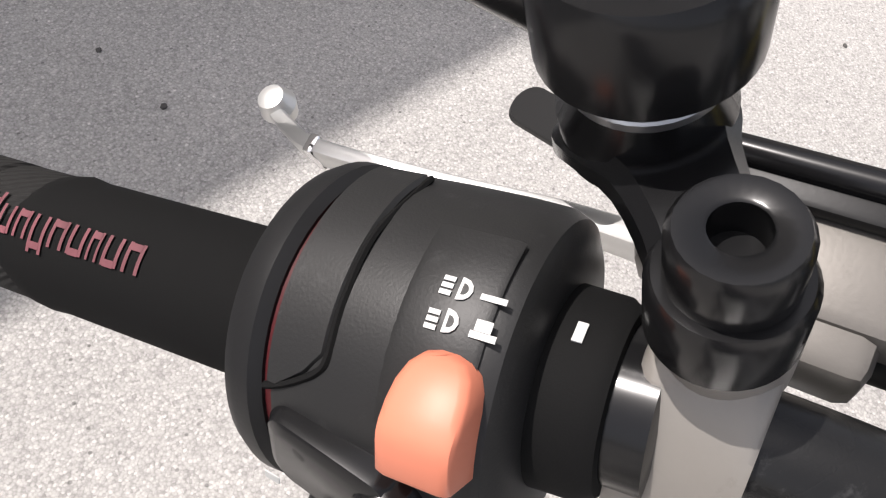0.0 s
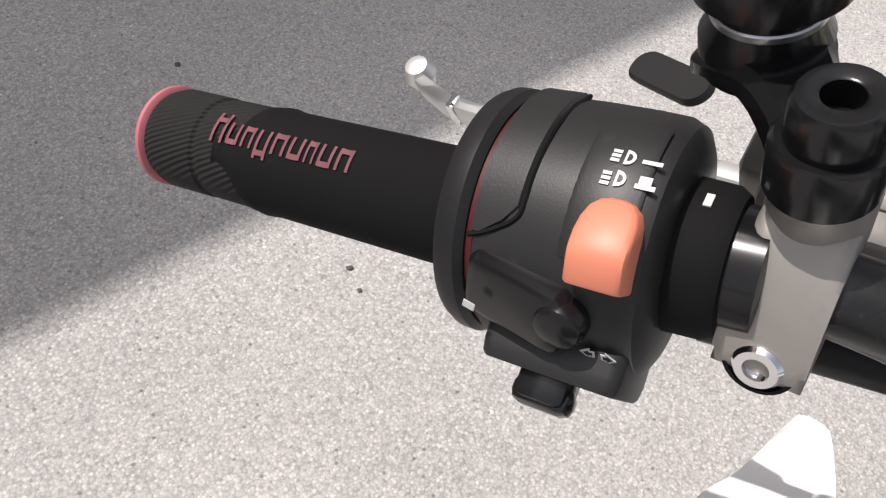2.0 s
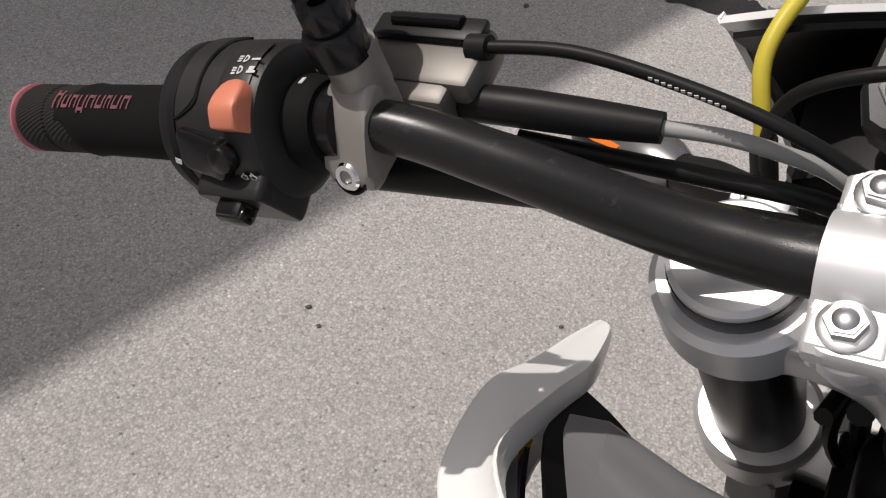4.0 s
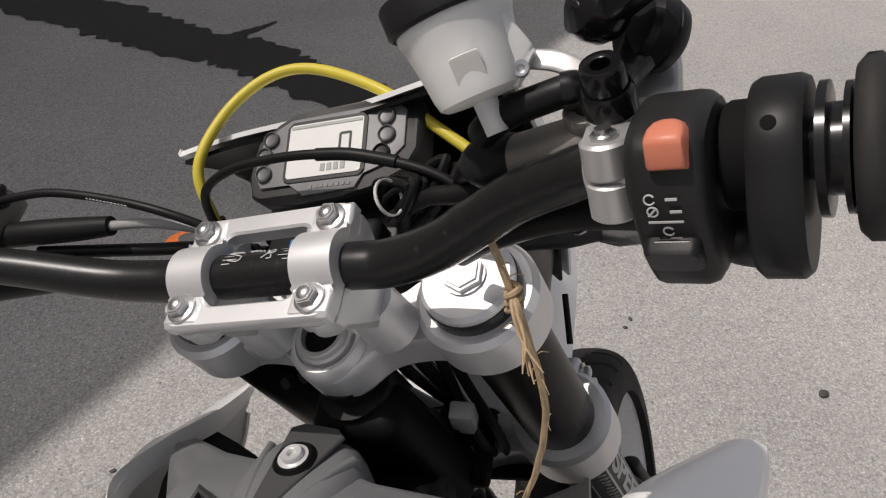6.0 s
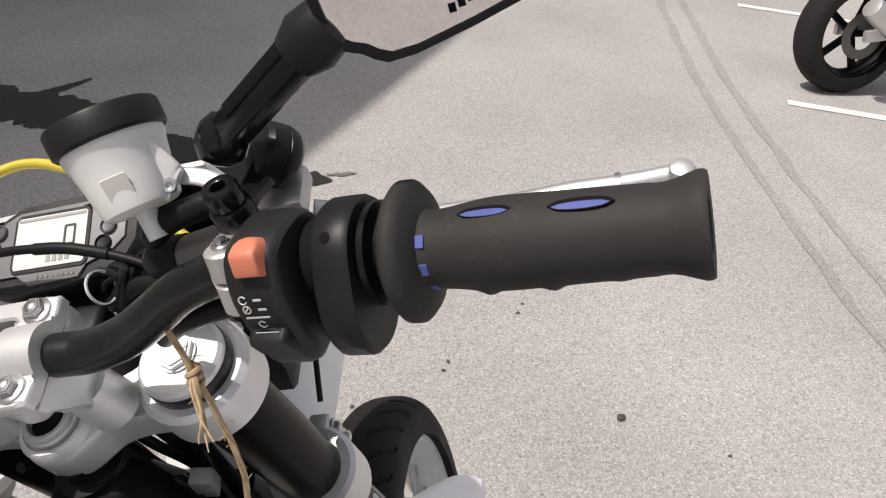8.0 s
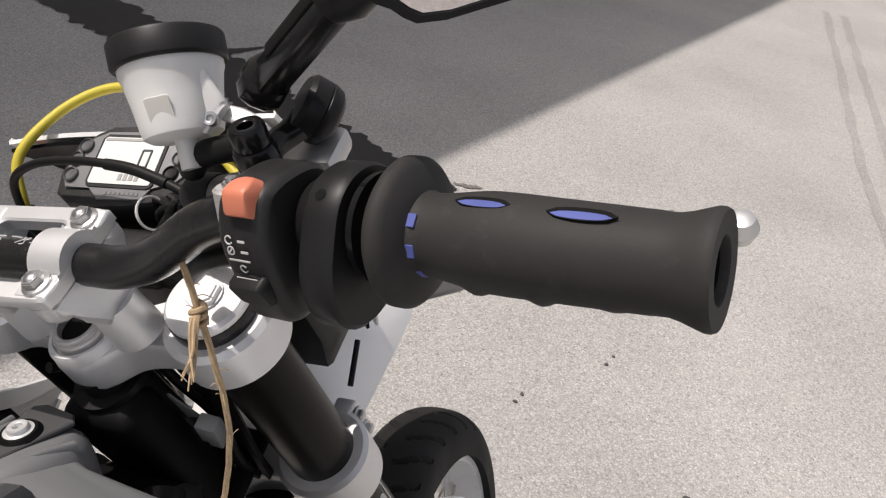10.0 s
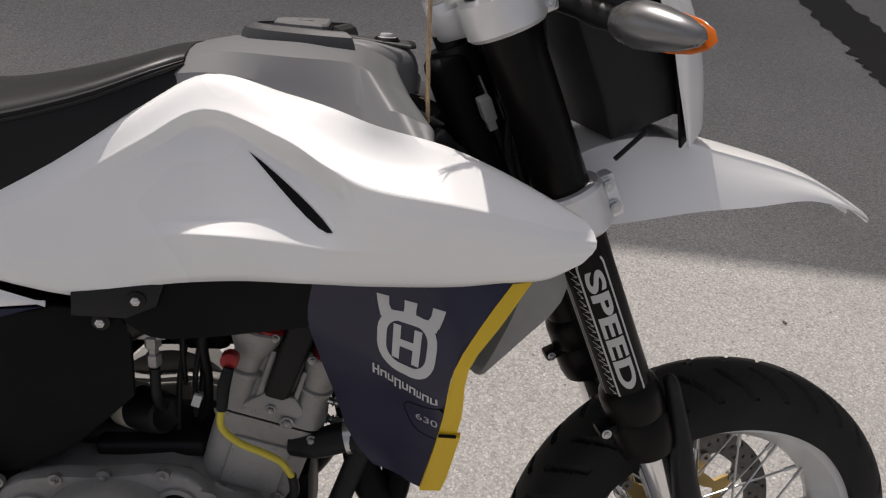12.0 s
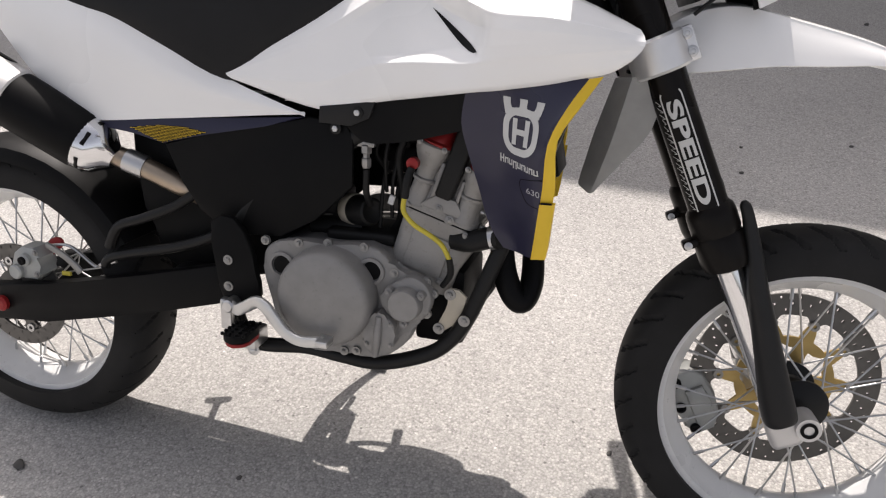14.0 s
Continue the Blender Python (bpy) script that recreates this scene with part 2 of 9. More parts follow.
M_GROUND = asphalt("pale_asphalt")
M_WET = asphalt("wet_asphalt", True)
M_DAMP = asphalt("damp_asphalt", False, (0.19, 0.175, 0.16, 1))
M_PAINT = mat("road_paint", (0.72, 0.71, 0.68), 0.7, vary=0.06, wear=0.5, wear_colour=(0.4, 0.39, 0.37), scale=20)
M_FACADE = mat("rendered_wall", (0.5, 0.47, 0.42), 0.85, vary=0.08, scale=2)
M_STONE = mat("pebble", (0.09, 0.085, 0.08), 0.85, vary=0.3)

# ---- frames of reference of the motorcycle ----
# It leans 14 degrees to its left on its stand; the bars are turned 7.7 degrees to the left; the fork is raked 24.6 degrees.
BIKE = Matrix.Translation((0, 0, 0.06)) @ Matrix.Rotation(radians(-14), 4, "X") @ Matrix.Translation((0, 0, -0.06))
DL, RK = radians(7.7), radians(24.6)
FWD = Vector((math.cos(RK) * math.cos(DL), math.sin(DL), math.sin(RK) * math.cos(DL)))
LFT = Vector((-math.cos(RK) * math.sin(DL), math.cos(DL), -math.sin(RK) * math.sin(DL)))
UPF = Vector((-math.sin(RK), 0, math.cos(RK)))
FORG = Vector((1.0355, 0, 1.1228)) + 0.0154 * FWD
FR = Matrix(((FWD.x, LFT.x, UPF.x, FORG.x), (FWD.y, LFT.y, UPF.y, FORG.y), (FWD.z, LFT.z, UPF.z, FORG.z), (0, 0, 0, 1)))
ID = Matrix.Identity(4)


# ---- mesh building ----
def part(name, bm, material, parent=None, label="", m=ID, sharp=38):
    """Links a bmesh as one mesh object, placed by m, under a thing or a part."""
    if m is not ID:
        bm.transform(m)
    bmesh.ops.recalc_face_normals(bm, faces=bm.faces)
    for f in bm.faces:
        f.smooth = True
    lim = radians(sharp)
    for e in bm.edges:
        e.smooth = len(e.link_faces) != 2 or e.calc_face_angle(0) < lim
    me = bpy.data.meshes.new(name)
    bm.to_mesh(me)
    bm.free()
    me.materials.append(material)
    ob = new(name, me)
    if parent is not None:
        ob.parent = parent
    return tagged(ob, label=label) if label else ob


def group(name, parent=None, label=""):
    """An empty part that holds sub-parts."""
    ob = new(name)
    ob.empty_display_size = 0.02
    if parent is not None:
        ob.parent = parent
    return tagged(ob, label=label) if label else ob


def spline(pts, n=8, closed=False):
    """Catmull-Rom through points of any dimension."""
    p = [np.array(q, float) for q in pts]
    k = len(p)
    out = []
    for i in range(k if closed else k - 1):
        if closed:
            a, b, c, d = p[(i - 1) % k], p[i], p[(i + 1) % k], p[(i + 2) % k]
        else:
            a, b, c, d = p[max(i - 1, 0)], p[i], p[i + 1], p[min(i + 2, k - 1)]
        for j in range(n):
            t = j / n
            out.append(0.5 * (2 * b + (c - a) * t + (2 * a - 5 * b + 4 * c - d) * t * t + (3 * b - a - 3 * c + d) * t ** 3))
    if not closed:
        out.append(p[-1])
    return out


def tube(pts, radius, n=12, smooth=8, closed=False, squash=1.0, bm=None):
    """A round tube along a spline; radius may be a list that follows the points."""
    bm = bm or bmesh.new()
    rad = radius if hasattr(radius, "__len__") else [radius] * len(pts)
    line = spline([(*q, r) for q, r in zip(pts, rad)], smooth, closed) if smooth > 1 else [np.array((*q, r)) for q, r in zip(pts, rad)]
    v = [Vector(q[:3]) for q in line]
    rings = []
    side = None
    for i, q in enumerate(v):
        if closed:
            tan = (v[(i + 1) % len(v)] - v[i - 1]).normalized()
        else:
            tan = (v[min(i + 1, len(v) - 1)] - v[max(i - 1, 0)]).normalized()
        if side is None:
            side = tan.orthogonal().normalized()
        side = (side - tan * side.dot(tan)).normalized()
        up = tan.cross(side)
        r = float(line[i][3])
        rings.append([bm.verts.new(q + r * (math.cos(a) * side + squash * math.sin(a) * up)) for a in (2 * math.pi * k / n for k in range(n))])
    m = len(rings)
    for i in range(m if closed else m - 1):
        a, b = rings[i], rings[(i + 1) % m]
        for k in range(n):
            bm.faces.new((a[k], a[(k + 1) % n], b[(k + 1) % n], b[k]))
    if not closed:
        bm.faces.new(rings[0][::-1])
        bm.faces.new(rings[-1])
    return bm


def lathe(profile, n=32, bm=None, closed=False):
    """Turns (radius, height) pairs round z."""
    bm = bm or bmesh.new()
    rings = []
    for r, h in profile:
        if r < 1e-6:
            rings.append([bm.verts.new((0, 0, h))])
        else:
            rings.append([bm.verts.new((r * math.cos(a), r * math.sin(a), h)) for a in (2 * math.pi * k / n for k in range(n))])
    pairs = list(zip(rings, rings[1:])) + ([(rings[-1], rings[0])] if closed else [])
    for a, b in pairs:
        for k in range(n):
            q = [a[k % len(a)], a[(k + 1) % len(a)], b[(k + 1) % len(b)], b[k % len(b)]]
            q = list(dict.fromkeys(q))
            if len(q) > 2:
                bm.faces.new(q)
    if not closed:
        for ring, flip in ((rings[0], True), (rings[-1], False)):
            if len(ring) > 2:
                bm.faces.new(ring[::-1] if flip else ring)
    return bm


def axis_frame(a, b, roll=0.0, ref=(0, 0, 1)):
    """A frame at a whose z points to b; its x lies as near ref as it can."""
    a, b = Vector(a), Vector(b)
    z = (b - a).normalized()
    x = Vector(ref) - z * z.dot(Vector(ref))
    if x.length < 1e-4:
        x = z.orthogonal()
    x.normalize()
    y = z.cross(x)
    return Matrix(((x.x, y.x, z.x, a.x), (x.y, y.y, z.y, a.y), (x.z, y.z, z.z, a.z), (0, 0, 0, 1))) @ Matrix.Rotation(roll, 4, "Z")


def box(sx, sy, sz, bevel=0.002, seg=2, taper=1.0):
    bm = bmesh.new()
    bmesh.ops.create_cube(bm, size=1)
    for v in bm.verts:
        k = taper if v.co.z > 0 else 1
        v.co = Vector((v.co.x * sx * k, v.co.y * sy * k, v.co.z * sz))
    if bevel:
        bmesh.ops.bevel(bm, geom=bm.edges[:], offset=bevel, segments=seg, affect="EDGES", profile=0.5)
    return bm


def prism(poly, depth, bevel=0.0015, seg=2, both=True):
    """A flat shape in x, y with thickness along z, its rims rounded."""
    bm = bmesh.new()
    lo = [bm.verts.new((x, y, -depth / 2)) for x, y in poly]
    hi = [bm.verts.new((x, y, depth / 2)) for x, y in poly]
    k = len(poly)
    bm.faces.new(lo[::-1])
    bm.faces.new(hi)
    for i in range(k):
        bm.faces.new((lo[i], lo[(i + 1) % k], hi[(i + 1) % k], hi[i]))
    if bevel:
        rim = [e for e in bm.edges if (e.verts[0].co.z > 0) == (e.verts[1].co.z > 0) and (both or e.verts[0].co.z > 0)]
        bmesh.ops.bevel(bm, geom=rim, offset=bevel, segments=seg, affect="EDGES", profile=0.5)
    return bm


def rounded(w, h, r, n=5):
    """A rounded rectangle as an outline."""
    out = []
    for cx, cy, a0 in ((w / 2 - r, h / 2 - r, 0), (-w / 2 + r, h / 2 - r, 90), (-w / 2 + r, -h / 2 + r, 180), (w / 2 - r, -h / 2 + r, 270)):
        for i in range(n + 1):
            a = radians(a0 + 90 * i / n)
            out.append((cx + r * math.cos(a), cy + r * math.sin(a)))
    return out


def shell(rows, thick, smooth_u=1, smooth_v=1, inward=None):
    """A curved sheet through rows of points, given thickness; inward is the point that its back faces."""
    if smooth_u > 1:
        rows = [spline(r, smooth_u) for r in rows]
    if smooth_v > 1:
        cols = [spline(c, smooth_v) for c in zip(*rows)]
        rows = list(zip(*cols))
    g = np.array([[np.array(p, float) for p in r] for r in rows])
    du = np.gradient(g, axis=1)
    dv = np.gradient(g, axis=0)
    nrm = np.cross(du, dv)
    nrm /= np.maximum(np.linalg.norm(nrm, axis=2), 1e-9)[..., None]
    if inward is not None:
        flip = ((g - np.array(inward)) * nrm).sum(2) < 0
        if flip.mean() > 0.5:
            nrm = -nrm
    bm = bmesh.new()
    R, C = g.shape[:2]
    top = [[bm.verts.new(g[i, j]) for j in range(C)] for i in range(R)]
    bot = [[bm.verts.new(g[i, j] - thick * nrm[i, j]) for j in range(C)] for i in range(R)]
    for i in range(R - 1):
        for j in range(C - 1):
            bm.faces.new((top[i][j], top[i][j + 1], top[i + 1][j + 1], top[i + 1][j]))
            bm.faces.new((bot[i][j], bot[i + 1][j], bot[i + 1][j + 1], bot[i][j + 1]))
    rim = [(i, 0) for i in range(R)] + [(R - 1, j) for j in range(1, C)] + [(i, C - 1) for i in range(R - 2, -1, -1)] + [(0, j) for j in range(C - 2, 0, -1)]
    for a, b in zip(rim, rim[1:] + rim[:1]):
        bm.faces.new((top[a[0]][a[1]], bot[a[0]][a[1]], bot[b[0]][b[1]], top[b[0]][b[1]]))
    return bm


def loft(sections, smooth=1, cap=True):
    """A closed skin over sections that all have the same number of points."""
    if smooth > 1:
        sections = list(zip(*[spline(c, smooth) for c in zip(*sections)]))
    bm = bmesh.new()
    rings = [[bm.verts.new(tuple(p)) for p in s] for s in sections]
    k = len(rings[0])
    for a, b in zip(rings, rings[1:]):
        for i in range(k):
            bm.faces.new((a[i], a[(i + 1) % k], b[(i + 1) % k], b[i]))
    if cap:
        bm.faces.new(rings[0][::-1])
        bm.faces.new(rings[-1])
    return bm


def oblong(line, wide, high, ref, n=4):
    """A bar of rounded oblong section along a line: wide across ref, high along it."""
    pts = [Vector(p) for p in spline(line, n)]
    sec = []
    for i, q in enumerate(pts):
        f = i / (len(pts) - 1)
        tan = (pts[min(i + 1, len(pts) - 1)] - pts[max(i - 1, 0)]).normalized()
        up = (Vector(ref) - tan * tan.dot(Vector(ref))).normalized()
        sd = tan.cross(up)
        h, w = float(np.interp(f, *high)) / 2, float(np.interp(f, *wide)) / 2
        sec.append([tuple(q + sd * (w * x) + up * (h * y)) for x, y in ((1, -0.5), (1, 0.5), (0.9, 0.82), (0.62, 1), (-0.62, 1), (-0.9, 0.82), (-1, 0.5), (-1, -0.5), (-0.9, -0.82), (-0.62, -1), (0.62, -1), (0.9, -0.82))])
    return loft(sec)


def hexbolt(r=0.006, h=0.005, flange=1.35, dome=True):
    """A hexagon head on a flange, standing on z = 0."""
    bm = lathe([(0, 0), (r * flange, 0), (r * flange, h * 0.22), (r * 1.05, h * 0.34)], 20)
    hexa = bmesh.new()
    lo = [hexa.verts.new((r * math.cos(a), r * math.sin(a), h * 0.2)) for a in (math.pi / 3 * k for k in range(6))]
    hi = [hexa.verts.new((v.co.x, v.co.y, h)) for v in lo]
    hexa.faces.new(hi)
    for i in range(6):
        hexa.faces.new((lo[i], lo[(i + 1) % 6], hi[(i + 1) % 6], hi[i]))
    bmesh.ops.bevel(hexa, geom=[e for e in hexa.edges if e.verts[0].co.z > h * 0.9 and e.verts[1].co.z > h * 0.9], offset=r * 0.13, segments=2, affect="EDGES")
    tmp = bpy.data.meshes.new("tmp")
    hexa.to_mesh(tmp)
    hexa.free()
    bm.from_mesh(tmp)
    bpy.data.meshes.remove(tmp)
    if dome:
        lathe([(r * 0.62, h), (r * 0.5, h * 1.12), (0, h * 1.2)], 16, bm)
    return bm


def socket(r=0.007, h=0.012):
    """A round socket-head screw with a hexagon hole."""
    bm = lathe([(r * 0.98, 0), (r, h * 0.1), (r, h * 0.86), (r * 0.9, h), (r * 0.50, h), (r * 0.44, h * 0.97), (r * 0.44, h * 0.4), (0, h * 0.38)], 24)
    return bm


def join(*bms):
    """Several bmeshes as one."""
    out = bms[0]
    for b in bms[1:]:
        tmp = bpy.data.meshes.new("tmp")
        b.to_mesh(tmp)
        b.free()
        out.from_mesh(tmp)
        bpy.data.meshes.remove(tmp)
    return out


def at(bm, m):
    bm.transform(m)
    return bm


def place(x, y, z, rx=0, ry=0, rz=0):
    return pose(x, y, z, rx, ry, rz)


# ---- the yard: one sheet of asphalt, and the tall block on the left whose shade lies across it ----
def make_ground():
    bm = bmesh.new()
    n = 24
    xs = [60 * math.copysign(abs(i / n) ** 2.2, i) for i in range(-n, n + 1)]
    vs = [[bm.verts.new((x, y, 0)) for y in xs] for x in xs]
    for i in range(2 * n):
        for j in range(2 * n):
            bm.faces.new((vs[i][j], vs[i + 1][j], vs[i + 1][j + 1], vs[i][j + 1]))
    g = part("ground", bm, M_GROUND)
    return tagged(g, "pale worn asphalt yard with light stone chips", "ground", kind="structure")


make_ground()


def make_block():
    """A plain rendered block; its roof edge throws the long straight shade over the yard."""
    slope, h = -0.144, 7.6
    def front(x):
        return 5.226 + slope * x
    bm = bmesh.new()
    foot = [(-38, front(-38)), (38, front(38)), (38, front(38) + 10), (-38, front(-38) + 10)]
    lo = [bm.verts.new((x, y, -0.05)) for x, y in foot]
    hi = [bm.verts.new((x, y, h)) for x, y in foot]
    bm.faces.new(lo[::-1])
    bm.faces.new(hi)
    for i in range(4):
        bm.faces.new((lo[i], lo[(i + 1) % 4], hi[(i + 1) % 4], hi[i]))
    ob = part("wall_north", bm, M_FACADE)
    return tagged(ob, "tall plain rendered building wall beside the yard", "wall", kind="structure")


make_block()


def strip(name, line, widths, z, material, label, category, jag=0.0, seed=1, kind="structure"):
    """A thin flat mark on the ground along a line, with an uneven outline."""
    rnd = random.Random(seed)
    pts = spline([(*p, w) for p, w in zip(line, widths)], 30)
    bm = bmesh.new()
    rows = []
    ph = [(rnd.uniform(0.12, 0.95), rnd.uniform(0, 6.3)) for k in range(8)]
    for i, q in enumerate(pts):
        a, b = pts[max(i - 1, 0)], pts[min(i + 1, len(pts) - 1)]
        d = Vector((b[0] - a[0], b[1] - a[1])).normalized()
        nrm = Vector((-d.y, d.x))
        w = max(q[2], 0.004) / 2
        row = []
        for s in (-1, -0.5, 0, 0.5, 1):
            k = w * s * (1 + (jag * (0.5 * (rnd.random() - 0.5) + 0.32 * sum(math.sin(f * i + p + s) for f, p in ph)) if abs(s) == 1 else 0))
            row.append(bm.verts.new((q[0] + nrm.x * k, q[1] + nrm.y * k, z)))
        rows.append(row)
    for a, b in zip(rows, rows[1:]):
        for j in range(4):
            bm.faces.new((a[j], a[j + 1], b[j + 1], b[j]))
    return tagged(part(name, bm, material), label, category, kind=kind)


strip("wet_patch", [(3.9, 5.6), (3.7, 4.6), (3.55, 3.67), (3.53, 3.07), (3.47, 2.70), (3.42, 2.37), (3.43, 2.10), (3.36, 1.88), (3.29, 1.68), (3.24, 1.38), (3.22, 1.22), (3.185, 1.06), (3.225, 0.93), (3.235, 0.86), (3.245, 0.81)],
      [0.36, 0.36, 0.30, 0.37, 0.36, 0.31, 0.33, 0.30, 0.28, 0.27, 0.21, 0.18, 0.15, 0.09, 0.02], 0.004, M_WET, "dark wet trail of spilt water on the asphalt", "puddle", 0.13, 4)
strip("wet_patch", [(3.52, 2.30), (3.68, 2.24), (3.82, 2.20)], [0.10, 0.05, 0.015], 0.0045, M_WET, "dark wet streak beside the water trail", "puddle", 0.2, 5)
strip("wet_patch", [(3.285, 0.845), (3.30, 0.80), (3.325, 0.76), (3.335, 0.74)], [0.012, 0.026, 0.022, 0.006], 0.0045, M_DAMP, "drying wet spot at the end of the trail", "puddle", 0.35, 8)
strip("parking_line", [(4.86, -1.12), (4.83, -1.6), (4.77, -2.9)], [0.075, 0.075, 0.075], 0.004, M_PAINT, "worn white painted parking line", "road marking", 0.06, 6)


def pebble(x, y, r, seed):
    rnd = random.Random(seed)
    bm = bmesh.new()
    bmesh.ops.create_icosphere(bm, subdivisions=2, radius=r)
    for v in bm.verts:
        v.co *= 0.75 + 0.4 * rnd.random()
        v.co.z *= 0.55
        v.co.x *= 1.3
    ob = part("pebble", bm, M_STONE, m=pose(x, y, r * 0.4, 0, 0, rnd.random() * 180))
    return tagged(ob, "small dark pebble lying on the asphalt", "pebble", group="pebbles on the yard")


for i, (x, y, r) in enumerate(((2.281, -0.317, 0.011), (2.362, 0.16, 0.006), (2.691, -0.005, 0.005), (2.226, -0.588, 0.005), (2.324, 0.164, 0.0055), (1.214, 0.137, 0.0055), (0.034, -0.196, 0.012), (1.443, 1.069, 0.006), (2.641, 0.002, 0.006), (2.123, 0.36, 0.006),
                               (1.423, 1.02, 0.0045), (2.191, 3.373, 0.012), (2.107, 0.902, 0.006), (2.722, 1.415, 0.009), (1.519, 1.507, 0.007), (1.525, 1.717, 0.006), (1.9, 1.8, 0.007), (0.5, -0.11, 0.005), (2.9, 0.55, 0.006), (1.75, 0.65, 0.0045))):
    pebble(x, y, r, i)
M_STREAK = asphalt("darker_asphalt_streak")
M_STREAK.node_tree.nodes["RGB"].outputs[0].default_value = (0.355, 0.344, 0.33, 1)
for off, sd in ((0.0, 21), (0.17, 22)):
    strip("tyre_streak", [(9.1, -0.22 - off), (7.0, -0.45 - off), (4.96, -0.68 - off), (3.3, -0.98 - off), (2.3, -1.25 - off)], [0.07, 0.06, 0.05, 0.04, 0.03], 0.0035, M_STREAK, "faint dark tyre streak across the asphalt", "tyre mark", 0.3, sd)


# ---- the motorcycle ----
bike = new("motorcycle")
bike.matrix_world = BIKE
tagged(bike, "white and navy supermoto motorcycle leaning on its side stand", "motorcycle")


def fpart(name, bm, material, parent=None, label="", m=ID, sharp=38):
    """A part given in the fork's frame: x ahead, y left, z up along the fork."""
    return part(name, bm, material, parent or bike, label, FR @ m, sharp)


def bpart(name, bm, material, parent=None, label="", m=ID, sharp=38):
    return part(name, bm, material, parent or bike, label, m, sharp)


AXX, AXZ = 0.067, -0.943          # front axle in the fork's frame
LEG_X, LEG_Y = 0.025, 0.100


# -- wheels --
def tyre_bm(R, half, rim_r, grooves, cut=0.16, seg=640, ring=40):
    """A tyre round y with cut tread grooves and rounded shoulders."""
    bm = bmesh.new()
    prof = []
    for k in range(ring + 1):
        a = math.pi * (k / ring) - math.pi / 2       # -90 .. 90 degrees across the section
        s = math.sin(a)
        y = half * math.copysign(abs(s) ** 0.8, s)
        c = math.cos(a)
        r = rim_r + 0.004 + (R - rim_r - 0.004) * (c ** 0.62 if c > 0 else 0)
        prof.append((y, r, k / ring))
    rings = []
    for i in range(seg):
        th = 2 * math.pi * i / seg
        row = []
        for y, r, f in prof:
            across = abs(f - 0.5) * 2
            # slanted grooves that sweep back from the crown towards the shoulders
            ph = (th * grooves / (2 * math.pi) + across * 1.35 + (0.5 if f > 0.5 else 0)) % 1
            d = 0
            if 0.06 < across < 0.66 - 0.2 * (int(th * grooves / (2 * math.pi)) % 2) * (f > 0.5) and ph < cut:
                d = 0.0060
            row.append(bm.verts.new(((r - d) * math.cos(th), y, (r - d) * math.sin(th))))
        rings.append(row)
    for i in range(seg):
        a, b = rings[i], rings[(i + 1) % seg]
        for k in range(ring):
            bm.faces.new((a[k], a[k + 1], b[k + 1], b[k]))
        bm.faces.new((a[0], b[0], b[-1], a[-1]))
    return bm


def rim_bm(R, half, deep=0.03):
    prof = [(R, -half), (R, -half + 0.005), (R - 0.008, -half + 0.010), (R - 0.012, -half * 0.55), (R - deep * 0.75, -half * 0.3), (R - deep, 0), (R - deep * 0.75, half * 0.3),
            (R - 0.012, half * 0.55), (R - 0.008, half - 0.010), (R, half - 0.005), (R, half), (R - 0.013, half - 0.001), (R - 0.02, half * 0.6), (R - deep - 0.006, half * 0.28), (R - deep - 0.009, 0),
            (R - deep - 0.006, -half * 0.28), (R - 0.02, -half * 0.6), (R - 0.013, -half + 0.001)]
    bm = lathe(prof, 96, closed=True)
    bm.transform(Matrix.Rotation(radians(90), 4, "X"))
    return bm


def disc_bm(r0, r1, th, holes, rows, lobes=0):
    """A drilled brake disc round y; lobes gives it a scalloped inner edge."""
    bm = bmesh.new()
    n = holes * 8
    rr = [r0]
    for j in range(rows):
        rc_ = r0 + (r1 - r0) * (0.22 + 0.60 * j / max(1, rows - 1))
        rr += [rc_ - 0.0028, rc_ + 0.0028]
    rr.append(r1)
    for side in (-th / 2, th / 2):
        g = []
        for j, r in enumerate(rr):
            row = []
            for i in range(n):
                a = 2 * math.pi * i / n
                q = r - (0.016 * max(0.0, math.cos(lobes * a)) ** 2 if lobes and j == 0 else 0.0)
                row.append(bm.verts.new((q * math.cos(a), side, q * math.sin(a))))
            g.append(row)
        for j in range(len(rr) - 1):
            for i in range(n):
                hole = j % 2 == 1 and (i + (j // 2) * 3) % 8 == 0
                if not hole:
                    f = (g[j][i], g[j][(i + 1) % n], g[j + 1][(i + 1) % n], g[j + 1][i])
                    bm.faces.new(f if side > 0 else f[::-1])
        if side < 0:
            lo = g
        else:
            for j in (0, len(rr) - 1):
                for i in range(n):
                    bm.faces.new((lo[j][i], lo[j][(i + 1) % n], g[j][(i + 1) % n], g[j][i]))
    return bm


def spokes(parent, R, hub_r, hub_half, rim_half, n, m):
    mesh = None
    for i in range(n):
        th = 2 * math.pi * (i + 0.5 * (i % 2)) / n
        side = 1 if i % 2 else -1
        lead = (0.62 if (i // 2) % 2 else -0.62)
        a = Vector((hub_r * math.cos(th + lead), side * hub_half, hub_r * math.sin(th + lead)))
        b = Vector((R * math.cos(th), side * rim_half * 0.25, R * math.sin(th)))
        length = (b - a).length
        fm = m @ axis_frame(a, b)
        if mesh is None:
            bm = tube([(0, 0, 0), (0, 0, length - 0.016)], 0.0017, 8, 1)
            tube([(0, 0, length - 0.018), (0, 0, length)], 0.0032, 6, 1, bm=bm)
            ob = part("spoke", bm, M_STEEL, parent)
            mesh = ob.data
        else:
            ob = new("spoke", mesh)
            ob.parent = parent
        ob.matrix_basis = fm


